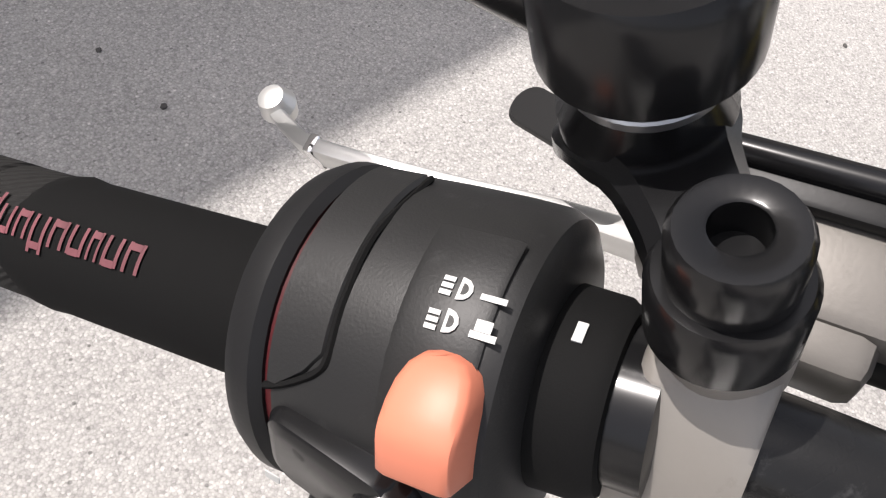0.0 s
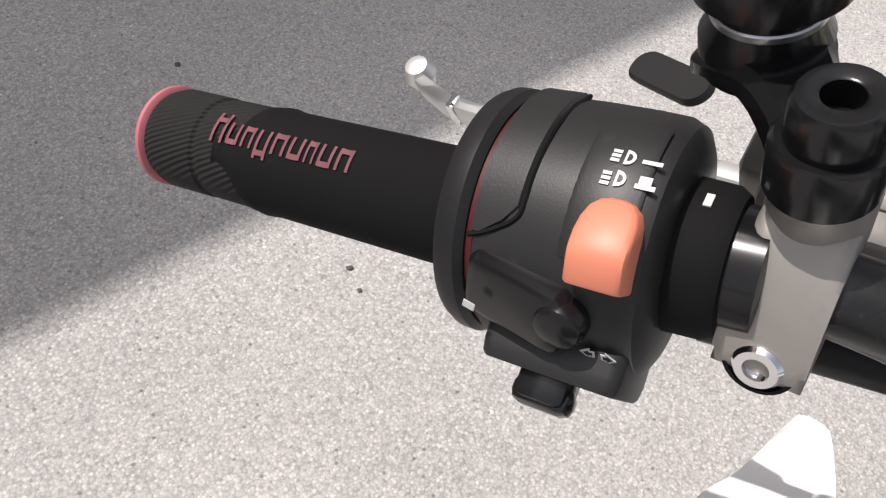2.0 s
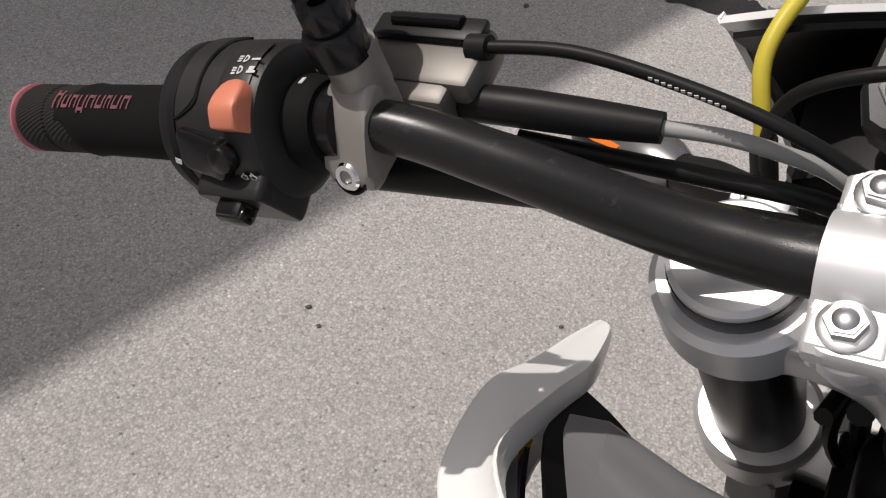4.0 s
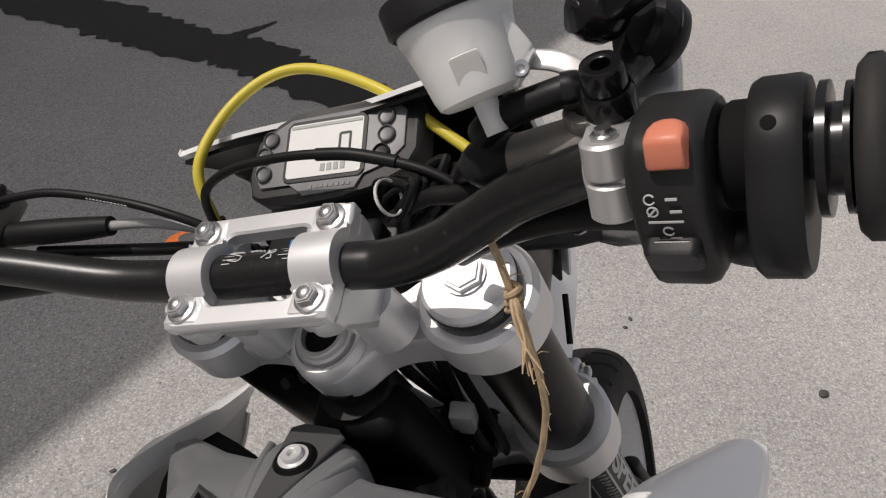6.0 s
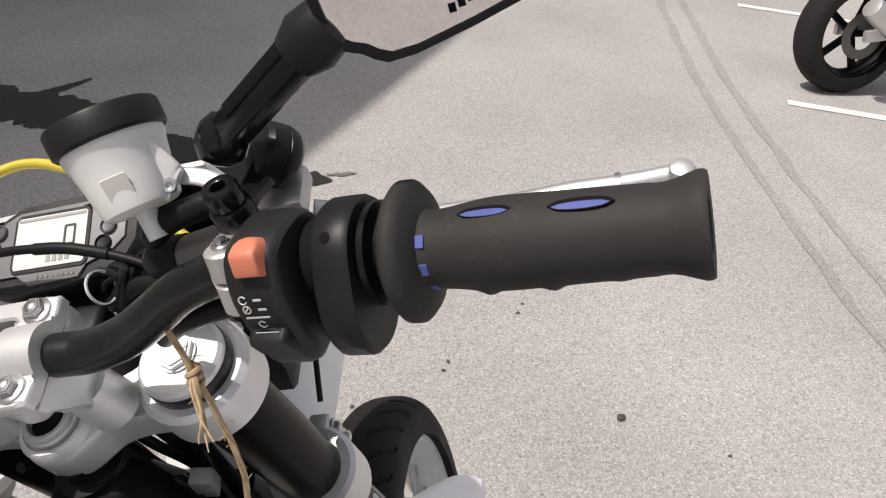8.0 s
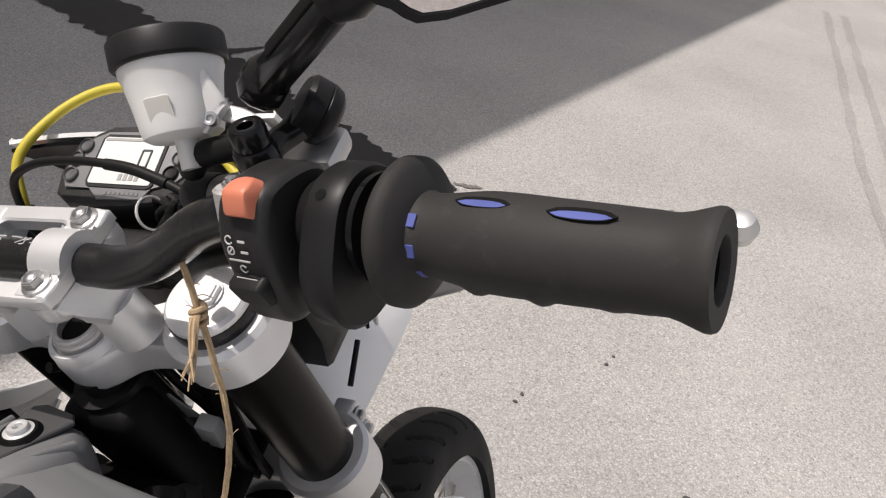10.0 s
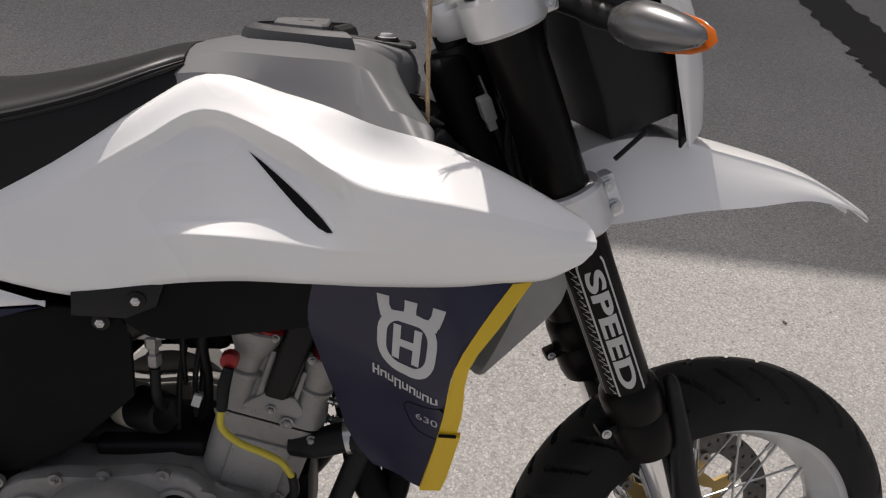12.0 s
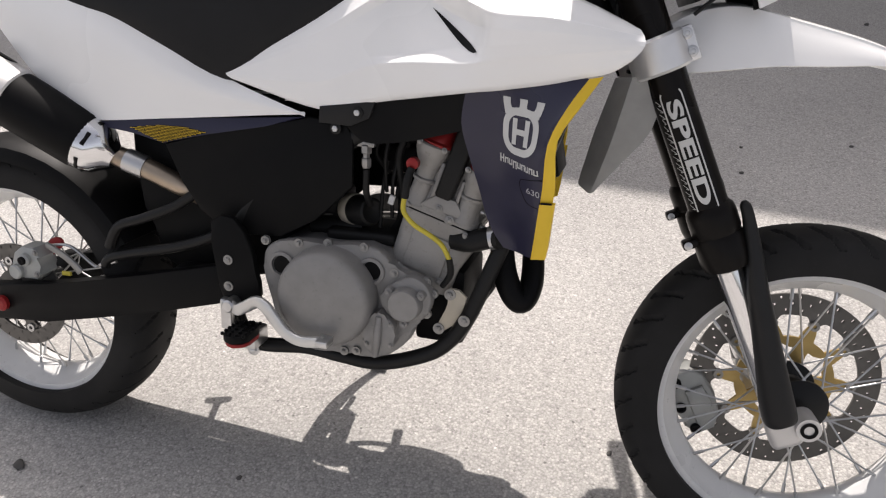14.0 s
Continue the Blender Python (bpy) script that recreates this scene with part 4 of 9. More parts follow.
fpart("mask_strut", tube([(0.086, -0.108, -0.292), (0.1276, -0.104, -0.279)], 0.0028, 12, 1), M_FRAME, mask, "black strut rod")

speedo = group("speedometer", bike)
SPX = Vector((0.1155, 0.004, -0.0425))
SV = Vector((0.968, 0, 0.25)).normalized()
SU = Vector((0, -1, 0))
SN = SU.cross(SV)
SP = FR @ Matrix(((SU.x, SV.x, SN.x, SPX.x), (SU.y, SV.y, SN.y, SPX.y), (SU.z, SV.z, SN.z, SPX.z), (0, 0, 0, 1)))
OUT = [(-0.064, -0.012), (-0.060, 0.014), (-0.044, 0.027), (-0.030, 0.034), (0.046, 0.037), (0.066, 0.034), (0.071, 0.026), (0.071, -0.006), (0.062, -0.022), (0.040, -0.031), (0.012, -0.037), (-0.020, -0.039), (-0.046, -0.036), (-0.060, -0.028)]
case = []
for z, k in ((-0.034, 0.80), (-0.028, 0.95), (-0.006, 1.0), (-0.002, 0.985), (0.0, 0.95)):
    case.append([(x * k, y * k, z) for x, y in OUT])
part("case", loft(case, 1), M_SWITCH, speedo, "grey-black instrument case", SP)
FACE = [(-0.057, -0.012), (-0.053, 0.011), (-0.042, 0.021), (-0.030, 0.027), (0.052, 0.029), (0.060, 0.022), (0.060, -0.004), (0.048, -0.016), (0.030, -0.020), (0.026, -0.030), (-0.016, -0.032), (-0.026, -0.022), (-0.050, -0.024)]
M_BUTTON = mat("smoked_button", (0.11, 0.11, 0.112), 0.38, metal=0.1, vary=0.1, bump=0.2, bump_scale=900)
M_FACE = mat("instrument_face", (0.20, 0.20, 0.203), 0.42, bump=0.35, bump_scale=1500)
part("face_plate", prism(FACE, 0.003, 0.001, 2), M_FACE, speedo, "dark grey face plate", SP @ Matrix.Translation((0, 0, 0.0005)))
part("screen_frame", prism(rounded(0.0635, 0.046, 0.004), 0.003, 0.001, 1), M_SWITCH, speedo, "", SP @ Matrix.Translation((-0.0, 0.001, 0.0015)))
part("screen", prism(rounded(0.0585, 0.0405, 0.002), 0.002, 0.0003, 1), M_LCD, speedo, "pale grey liquid crystal screen", SP @ Matrix.Translation((-0.0, 0.001, 0.0026)))


def seven(digit, h):
    """The lit bars of one seven-bar digit."""
    on = {"0": "abcdef", "6": "acdefg", "8": "abcdefg", "9": "abcdfg"}[digit]
    w = h * 0.55
    t = h * 0.11
    seg = {"a": (0, h / 2, w, t), "d": (0, -h / 2, w, t), "g": (0, 0, w, t), "f": (-w / 2, h / 4, t, h / 2), "b": (w / 2, h / 4, t, h / 2), "e": (-w / 2, -h / 4, t, h / 2), "c": (w / 2, -h / 4, t, h / 2)}
    return join(bmesh.new(), *[at(box(seg[k][2], seg[k][3], 0.0004, 0), Matrix.Translation((seg[k][0], seg[k][1], 0))) for k in on])


part("digit", seven("0", 0.0145), M_LCD_DARK, speedo, "", SP @ Matrix.Translation((0.016, 0.003, 0.0039)))
for i in range(4):
    part("faint_mark", box(0.0034, 0.0052, 0.0004, 0), M_LCD_FAINT, speedo, "", SP @ Matrix.Translation((0.000 + 0.0052 * i, -0.0135, 0.0039)))
part("screen_band", box(0.056, 0.0022, 0.0004, 0), M_LCD_FAINT, speedo, "", SP @ Matrix.Translation((0.0, 0.0190, 0.0039)))
for u, v in ((-0.048, -0.013), (-0.049, 0.001), (-0.045, 0.013), (0.046, 0.018), (0.047, 0.005), (0.044, -0.008)):
    part("button", lathe([(0.0062, 0), (0.0062, 0.0035), (0.0052, 0.0042), (0.0045, 0.0026), (0.0, 0.0020)], 24), M_BUTTON if v not in (-0.008,) else M_BLACK, speedo, "", SP @ Matrix.Translation((u, v, 0.001)))
for k in range(8):
    part("worn_letter", box(0.0026, 0.0022 if k else 0.003, 0.0004, 0), M_FACE, speedo, "", SP @ Matrix.Translation((-0.009 + 0.0042 * k, -0.0265, 0.0024)))
fpart("speedo_bracket", box(0.05, 0.09, 0.012, 0.003), M_FRAME, speedo, "", Matrix.Translation((0.085, 0, -0.082)))

# -- turn indicators --
for s in (-1, 1):
    ind = group("turn_indicator", bike)
    a, b, tip = Vector((0.082, s * 0.090, -0.120)), Vector((0.108, s * 0.160, -0.148)), Vector((0.142, s * 0.248, -0.172))
    fpart("indicator_stalk", tube([a, a.lerp(b, 0.4), a.lerp(b, 0.7), b, b.lerp(tip, 0.08)], [0.011, 0.011, 0.0135, 0.012, 0.015], 18, 3), M_BLACK, ind)
    prof = [(0.013, 0.0), (0.019, 0.012), (0.0215, 0.03), (0.020, 0.05), (0.015, 0.075), (0.008, 0.093), (0.0, 0.10)]
    fm = axis_frame(b, tip, 0, (1, 0, -0.7) if s < 0 else (0.4, 0, 0.9))
    body = lathe(prof, 28)
    for v in body.verts:
        v.co.x *= 0.95
    fpart("indicator_body", body, M_SHELL, ind, "dark silver teardrop shell", fm)
    lens = lathe([(0.0, 0.103), (0.0085, 0.0960), (0.0148, 0.080), (0.0182, 0.056), (0.0180, 0.036), (0.0, 0.034)], 28)
    for v in lens.verts:
        v.co.x = v.co.x * 0.09 + 0.0134 - 0.10 * max(0.0, v.co.z - 0.07)
    fpart("indicator_lens", lens, M_AMBER, ind, "amber lens", fm)
    fpart("indicator_screw", hexbolt(0.005, 0.004), M_STEEL, ind, "", Matrix.Translation(a + Vector((0, s * 0.004, 0.012))) @ Matrix.Rotation(radians(-90 * s), 4, "X"))

# -- fuel tank cover, filler, seat --
def sym(half):
    return half + [(x, -y, z) for x, y, z in half[-2::-1]]


TANK = [  # edge, below ridge, ridge, inner, centre
    [(0.800, -0.066, 0.950), (0.800, -0.062, 0.962), (0.802, -0.050, 0.972), (0.802, -0.03, 0.978), (0.802, 0, 0.980)],
    [(0.850, -0.080, 0.950), (0.850, -0.072, 0.968), (0.852, -0.052, 0.986), (0.852, -0.03, 0.992), (0.852, 0, 0.994)],
    [(0.925, -0.098, 0.940), (0.925, -0.090, 0.962), (0.925, -0.074, 0.988), (0.925, -0.04, 0.998), (0.925, 0, 1.000)],
    [(0.985, -0.124, 0.930), (0.980, -0.108, 0.956), (0.976, -0.083, 0.988), (0.978, -0.045, 0.997), (0.980, 0, 1.000)],
    [(1.012, -0.146, 0.926), (1.004, -0.122, 0.950), (0.992, -0.086, 0.986), (0.994, -0.045, 0.996), (0.996, 0, 0.999)],
    [(1.0476, -0.172, 0.929), (1.030, -0.138, 0.953), (1.002, -0.087, 0.983), (1.006, -0.045, 0.992), (1.010, 0, 0.995)],
    [(1.060, -0.177, 0.930), (1.050, -0.146, 0.947), (1.022, -0.092, 0.972), (1.020, -0.043, 0.986), (1.024, 0, 0.990)],
    [(1.066, -0.178, 0.929), (1.0665, -0.1525, 0.940), (1.046, -0.098, 0.958), (1.0325, -0.042, 0.975), (1.036, 0, 0.982)],
    [(1.066, -0.177, 0.910), (1.066, -0.150, 0.918), (1.046, -0.098, 0.935), (1.0325, -0.042, 0.945), (1.036, 0, 0.945)],
]
tank = group("fuel_tank_cover", bike)


def knee(row, k, f=0.12):
    """Tightens the bend at point k so that the ridge stays crisp."""
    a, b, c = (np.array(row[i]) for i in (k - 1, k, k + 1))
    return row[:k] + [tuple(b + (a - b) * f), row[k], tuple(b + (c - b) * f)] + row[k + 1:]


bpart("cover_shell", shell([sym(knee(r, 2, 0.06)) for r in TANK], 0.005, 1, 8, (0.93, 0, 0.85)), M_GREY, tank, "matt grey tank cover", ID, 17)
tongue = []
for x, w, top, low in ((0.972, 0.020, 0.9985, 0.985), (0.985, 0.032, 1.0010, 0.975), (1.005, 0.040, 1.0000, 0.965), (1.028, 0.040, 0.9960, 0.955), (1.043, 0.034, 0.9920, 0.950), (1.052, 0.026, 0.9840, 0.950), (1.056, 0.016, 0.9740, 0.950)):
    tongue.append([(x, 0.003 + y * w, low + (top - low) * k) for y, k in ((1.0, 0.0), (0.97, 0.55), (0.86, 0.86), (0.62, 0.99), (0.0, 1.0), (-0.62, 0.99), (-0.86, 0.86), (-0.97, 0.55), (-1.0, 0.0))])
bpart("tank_tongue", loft(tongue, 3), M_GREY, tank, "raised mounting tongue", ID, 50)
for s in (-1, 1):
    rib = [[(0.976 + 0.012 * k, 0.003 + s * (0.011 + 0.0042 * k + dy), 0.996 + 0.0011 * k - 0.0005 * k * k + dz) for dy, dz in ((0.0035, -0.004), (0.0032, 0.003), (0.0012, 0.0048), (-0.0012, 0.0046), (-0.0030, 0.0025), (-0.0034, -0.004))] for k in range(6)]
    bpart("tongue_rib", loft(rib, 2), M_GREY, tank, "", ID, 50)
bpart("tongue_recess", prism([(0.976, 0.0095), (1.044, 0.024), (1.050, 0.016), (1.050, -0.010), (1.044, -0.018), (0.976, -0.0035)], 0.004, 0.001, 1), M_TANKDARK, tank, "", Matrix.Translation((0, 0, 0.9985)) @ Matrix.Rotation(radians(4), 4, "Y") @ Matrix.Translation((0, 0, 0.0710)))
bpart("tank_bolt", join(lathe([(0.0145, -0.004), (0.0145, 0.004), (0.012, 0.007), (0.009, 0.007), (0.009, 0.005)], 32)), M_DARK, tank, "", Matrix.Translation((1.0205, 0.003, 0.9965)))
bpart("tank_screw", join(lathe([(0.0108, 0.0), (0.0112, 0.0012), (0.0100, 0.0030), (0.0078, 0.0034)], 28), at(socket(0.0072, 0.0068), ID)), M_CLAMP, tank, "bright socket screw", Matrix.Translation((1.0205, 0.003, 1.0005)))


def ring_sections(poly, levels):
    c = np.mean(poly, axis=0)
    return [[(c[0] + (x - c[0]) * k, c[1] + (y - c[1]) * k, z) for x, y in poly] for z, k in levels]


M_LID = mat("lid_plastic", (0.175, 0.174, 0.172), 0.42, vary=0.06, scale=30, bump=0.3, bump_scale=1400)
CAPO = [(0.868, 0.0), (0.878, 0.015), (0.900, 0.028), (0.930, 0.039), (0.960, 0.047), (0.987, 0.051), (0.978, 0.025), (0.970, 0.0), (0.978, -0.025), (0.987, -0.051), (0.960, -0.047), (0.930, -0.039), (0.900, -0.028), (0.878, -0.015)]
bpart("filler_surround", loft(ring_sections(CAPO, ((0.985, 1.06), (1.000, 1.02), (1.0065, 0.97), (1.0108, 0.86), (1.0116, 0.80), (1.004, 0.78)))), M_TANKDARK, tank, "dark raised filler surround", ID, 25)
LIDO = [(0.890, 0.0), (0.902, 0.015), (0.922, 0.026), (0.954, 0.033), (0.960, 0.026), (0.960, -0.026), (0.954, -0.033), (0.922, -0.026), (0.902, -0.015)]
bpart("filler_gap", loft(ring_sections(LIDO, ((0.998, 1.06), (1.0102, 1.06)))), M_DARK, tank)
bpart("filler_lid", loft(ring_sections([p for p in LIDO if p[0] > 0.9] + [(0.915, 0.0)][:0], ((1.004, 1.0), (1.0140, 0.98), (1.0160, 0.92)))), M_LID, tank, "grey filler lid", ID, 25)
bpart("lid_mark", box(0.016, 0.012, 0.0008, 0.0003, 1), M_GREY, tank, "", Matrix.Translation((0.934, 0.004, 1.0163)))
bpart("tank_inner", loft([[(x, y * k, z) for y, z in ((0.06, 0.975 + dz), (0.10, 0.90), (0.10, 0.78), (0.05, 0.72), (-0.05, 0.72), (-0.10, 0.78), (-0.10, 0.90), (-0.06, 0.975 + dz))] for x, k, dz in ((0.72, 0.8, -0.06), (0.83, 0.85, -0.03), (0.95, 1.0, -0.02), (1.03, 0.9, -0.04))]), M_DARK, bike, "black fuel tank")

seat = group("seat", bike)
SEAT = []  # stations: x, centre height, seam half width and height, lower edge half width and height
for x, zc, ws, zs, wl, zl in ((0.10, 0.985, 0.085, 0.965, 0.095, 0.90), (0.20, 0.972, 0.095, 0.948, 0.105, 0.87), (0.31, 0.955, 0.103, 0.930, 0.112, 0.875), (0.42, 0.935, 0.108, 0.915, 0.114, 0.83), (0.53, 0.926, 0.108, 0.908, 0.110, 0.785),
                              (0.62, 0.932, 0.104, 0.910, 0.106, 0.835), (0.72, 0.956, 0.094, 0.935, 0.098, 0.888), (0.79, 0.978, 0.072, 0.962, 0.080, 0.930), (0.818, 0.984, 0.055, 0.972, 0.066, 0.945)):
    half = [(x, -wl * 0.9, zl - 0.03), (x, -wl, zl), (x, -(ws + wl) / 2 - 0.004, (zs + zl) / 2), (x, -ws - 0.002, zs - 0.004), (x, -ws, zs), (x, -ws * 0.9, zs + (zc - zs) * 0.55), (x, -ws * 0.5, zc - 0.002), (x, 0, zc)]
    SEAT.append(half)
bpart("seat_cover", shell([sym(r[:6])[:6] + [(r[5][0], 0, r[5][2] - 0.004)] + [(x, -y, z) for x, y, z in r[5::-1]] for r in SEAT], 0.006, 2, 4, (0.5, 0, 0.8)), M_SEAT, seat, "black vinyl seat side")
bpart("seat_top", shell([[(x, y, z + 0.0025) for x, y, z in sym(r[4:])] for r in SEAT], 0.004, 3, 4, (0.5, 0, 0.8)), M_SEATTOP, seat, "grey grained seat top")
for s in (-1, 1):
    bpart("seat_piping", tube([(r[4][0], s * -r[4][1] + s * 0.0005, r[4][2]) for r in SEAT], 0.0022, 8, 5), M_SEAT, seat)


# -- white side shrouds, navy scoops, tail --
SH = [  # top edge, crease, upper and lower bound of the sunk field, ledge, bottom edge
    [(0.531, -0.104, 0.790), (0.532, -0.1075, 0.7875), (0.533, -0.109, 0.785), (0.535, -0.110, 0.782), (0.538, -0.110, 0.779), (0.547, -0.106, 0.774)],
    [(0.679, -0.098, 0.873), (0.688, -0.110, 0.850), (0.690, -0.1125, 0.838), (0.696, -0.1170, 0.792), (0.698, -0.118, 0.780), (0.705, -0.110, 0.7365)],
    [(0.775, -0.086, 0.930), (0.782, -0.108, 0.904), (0.785, -0.106, 0.890), (0.790, -0.1195, 0.824), (0.792, -0.1235, 0.811), (0.800, -0.116, 0.756)],
    [(0.845, -0.071, 0.967), (0.846, -0.103, 0.938), (0.850, -0.0955, 0.920), (0.858, -0.1235, 0.832), (0.862, -0.1420, 0.822), (0.875, -0.133, 0.770)],
    [(0.925, -0.099, 0.957), (0.925, -0.147, 0.925), (0.930, -0.1270, 0.892), (0.936, -0.1500, 0.848), (0.936, -0.1660, 0.826), (0.940, -0.162, 0.783)],
    [(0.972, -0.118, 0.951), (0.970, -0.182, 0.909), (0.972, -0.1640, 0.880), (0.972, -0.1730, 0.852), (0.970, -0.1860, 0.830), (0.975, -0.178, 0.790)],
    [(1.015, -0.138, 0.945), (1.010, -0.213, 0.900), (1.008, -0.2130, 0.880), (1.006, -0.2110, 0.857), (1.006, -0.2080, 0.838), (1.010, -0.192, 0.796)],
    [(1.075, -0.174, 0.934), (1.083, -0.243, 0.898), (1.081, -0.2435, 0.880), (1.082, -0.2420, 0.865), (1.082, -0.239, 0.850), (1.085, -0.222, 0.812)],
    [(1.125, -0.200, 0.918), (1.130, -0.250, 0.892), (1.130, -0.2520, 0.878), (1.130, -0.2515, 0.867), (1.130, -0.250, 0.856), (1.130, -0.236, 0.824)],
    [(1.170, -0.222, 0.900), (1.174, -0.254, 0.885), (1.174, -0.2570, 0.876), (1.173, -0.2575, 0.869), (1.172, -0.257, 0.862), (1.166, -0.248, 0.834)],
    [(1.194, -0.233, 0.889), (1.203, -0.247, 0.881), (1.2055, -0.2540, 0.874), (1.205, -0.2560, 0.869), (1.202, -0.256, 0.863), (1.191, -0.253, 0.850)],
]


def shroud(s):
    rows = []
    for row in SH:
        t, c, v, u, b, e = (np.array(p) for p in row)
        tipk = float(np.interp(t[0], (0.53, 0.70, 0.80, 1.0, 1.13, 1.2), (0.12, 0.35, 0.9, 1.0, 0.8, 0.3)))
        inner = t + np.array((0, 0.022, -0.012) if s < 0 else (0, 0.004, -0.022)) * tipk
        # tight knees at the creases keep the facets crisp
        row = [inner, t, t * 0.55 + c * 0.45 + np.array((0, -0.001, 0.0015)), c * 0.88 + t * 0.12, c, c * 0.78 + v * 0.22, v * 0.80 + c * 0.20, v, v * 0.85 + u * 0.15, v * 0.15 + u * 0.85, u, u * 0.78 + b * 0.22, b * 0.80 + u * 0.20, b,
               b * 0.85 + e * 0.15, b * 0.4 + e * 0.6 + np.array((0, -0.002, 0)), e, e + np.array((0, 0.012, -0.001)) * tipk]
        # the left panel bows out a little more, and its nose lies closer in
        wide = 0.026 * math.exp(-((t[0] - 1.01) / 0.095) ** 2) - 0.010 * max(0.0, min(1.0, (t[0] - 1.08) / 0.1)) if s > 0 else 0.0
        drop = 0.020 * max(0.0, min(1.0, (t[0] - 1.0) / 0.15)) if s > 0 else 0.0
        rows.append([(p[0], s * (abs(p[1]) + (wide if k > 1 or wide < 0 else wide + 0.030 * math.exp(-((t[0] - 1.02) / 0.05) ** 2))), p[2] - drop) for k, p in enumerate(row)])
    return shell(rows, 0.004, 2, 6, (0.9, 0, 0.83))


for s, nm in ((1, "left"), (-1, "right")):
    sg = group("side_shroud", bike)
    bpart("shroud_panel", shroud(s), M_WHITE, sg, "glossy white side panel", ID, 60)
    if s > 0:
        bpart("shroud_lining", shell([[(x, y + 0.008, z - 0.010), (x, y - 0.03, z - 0.035), (x, y - 0.07, z - 0.09)] for x, y, z in ((0.93, 0.105, 0.94), (1.0, 0.145, 0.93), (1.06, 0.185, 0.918), (1.12, 0.198, 0.895))], 0.003, 3, 3, (0.9, 0, 0.83)), M_DARK, sg, "black inner face")
    # navy scoop under the panel with its yellow edge
    scoop = [[(0.735, 0.106, 0.742), (0.74, 0.106, 0.735), (0.745, 0.104, 0.712)], [(0.78, 0.109, 0.752), (0.78, 0.110, 0.730), (0.779, 0.108, 0.689)], [(0.83, 0.115, 0.763), (0.83, 0.116, 0.735), (0.83, 0.115, 0.693)], [(0.885, 0.130, 0.776), (0.885, 0.130, 0.745), (0.885, 0.126, 0.706)]]
    bpart("scoop_base", shell([[(x, s * y, z) for x, y, z in r] for r in scoop + [[(0.965, 0.158, 0.79), (0.962, 0.154, 0.755), (0.950, 0.148, 0.727)]]], 0.004, 3, 4, (0.9, 0, 0.8)), M_DARK, sg, "dark plastic lower panel")
    navy = [[(0.957, 0.157, 0.79), (0.950, 0.151, 0.74), (0.962, 0.143, 0.69), (0.978, 0.136, 0.64), (0.990, 0.134, 0.60), (1.004, 0.134, 0.571), (1.022, 0.138, 0.549)],
            [(1.02, 0.190, 0.80), (1.02, 0.187, 0.75), (1.02, 0.180, 0.70), (1.025, 0.170, 0.65), (1.03, 0.16, 0.605), (1.038, 0.152, 0.573), (1.046, 0.152, 0.549)],
            [(1.098, 0.222, 0.817), (1.085, 0.226, 0.765), (1.072, 0.224, 0.70), (1.070, 0.206, 0.655), (1.068, 0.193, 0.61), (1.064, 0.178, 0.577), (1.063, 0.170, 0.550)],
            [(1.140, 0.236, 0.824), (1.115, 0.242, 0.785), (1.093, 0.240, 0.735), (1.088, 0.222, 0.67), (1.082, 0.206, 0.62), (1.077, 0.190, 0.58), (1.073, 0.179, 0.551)]]
    if s > 0:
        navy = [[(x - 0.35 * max(0.0, x - 1.0), y, z) for x, y, z in r] for r in navy]
    bpart("navy_panel", shell([[(x, s * y, z) for x, y, z in r] for r in navy], 0.004, 4, 4, (0.95, 0, 0.7)), M_NAVY, sg, "navy blue radiator scoop")
    edge_in = [(x, s * (y + 0.001), z) for x, y, z in navy[-1]]
    edge_out = [(1.158, s * 0.238, 0.828), (1.132, s * 0.247, 0.787), (1.106, s * 0.247, 0.740), (1.106, s * 0.226, 0.672), (1.099, s * 0.210, 0.62), (1.095, s * 0.195, 0.578), (1.091, s * 0.185, 0.555)]
    if s > 0:
        edge_out = [(x - 0.35 * (x - 1.0) - 0.004, y, z) for x, y, z in edge_out]
    bpart("yellow_edge", shell([edge_in, [tuple(0.5 * (np.array(p) + np.array(q)) + np.array((0, s * 0.0015, 0))) for p, q in zip(edge_in, edge_out)], edge_out], 0.006, 3, 2, (0.95, 0, 0.7)), M_YELLOW, sg, "yellow edging")
    seam = [tuple(0.55 * np.array(edge_in[3]) + 0.45 * np.array(edge_in[4])), tuple(0.55 * np.array(edge_out[3]) + 0.45 * np.array(edge_out[4]))]
    bpart("edge_seam", tube([(x, y + s * 0.004, z) for x, y, z in seam], 0.0018, 6, 1), M_DARK, sg)
    bpart("edge_lower", shell([[(p[0] + dx, p[1] + s * 0.005, p[2]) for p in (seam[0], edge_in[5], edge_in[6])] if dx == 0 else [(p[0] + dx, p[1] + s * 0.005, p[2]) for p in (seam[1], edge_out[5], edge_out[6])] for dx in (0, 0.004)], 0.006, 1, 1, (0.95, 0, 0.7)), M_YELLOW, sg, "yellow lower edging")
    # grey folded inner panel behind the scoop
    inner_rows = [[(1.163, 0.080, 0.812), (1.189, 0.118, 0.818), (1.214, 0.112, 0.815), (1.236, 0.100, 0.812)], [(1.140, 0.068, 0.733), (1.171, 0.112, 0.735), (1.198, 0.108, 0.738), (1.223, 0.103, 0.743)],
            [(1.129, 0.063, 0.685), (1.159, 0.102, 0.690), (1.174, 0.099, 0.690), (1.188, 0.097, 0.693)], [(1.121, 0.060, 0.648), (1.147, 0.090, 0.650), (1.152, 0.090, 0.650), (1.156, 0.089, 0.650)],
            [(1.123, 0.062, 0.641), (1.138, 0.080, 0.635), (1.143, 0.083, 0.635), (1.148, 0.085, 0.638)]]
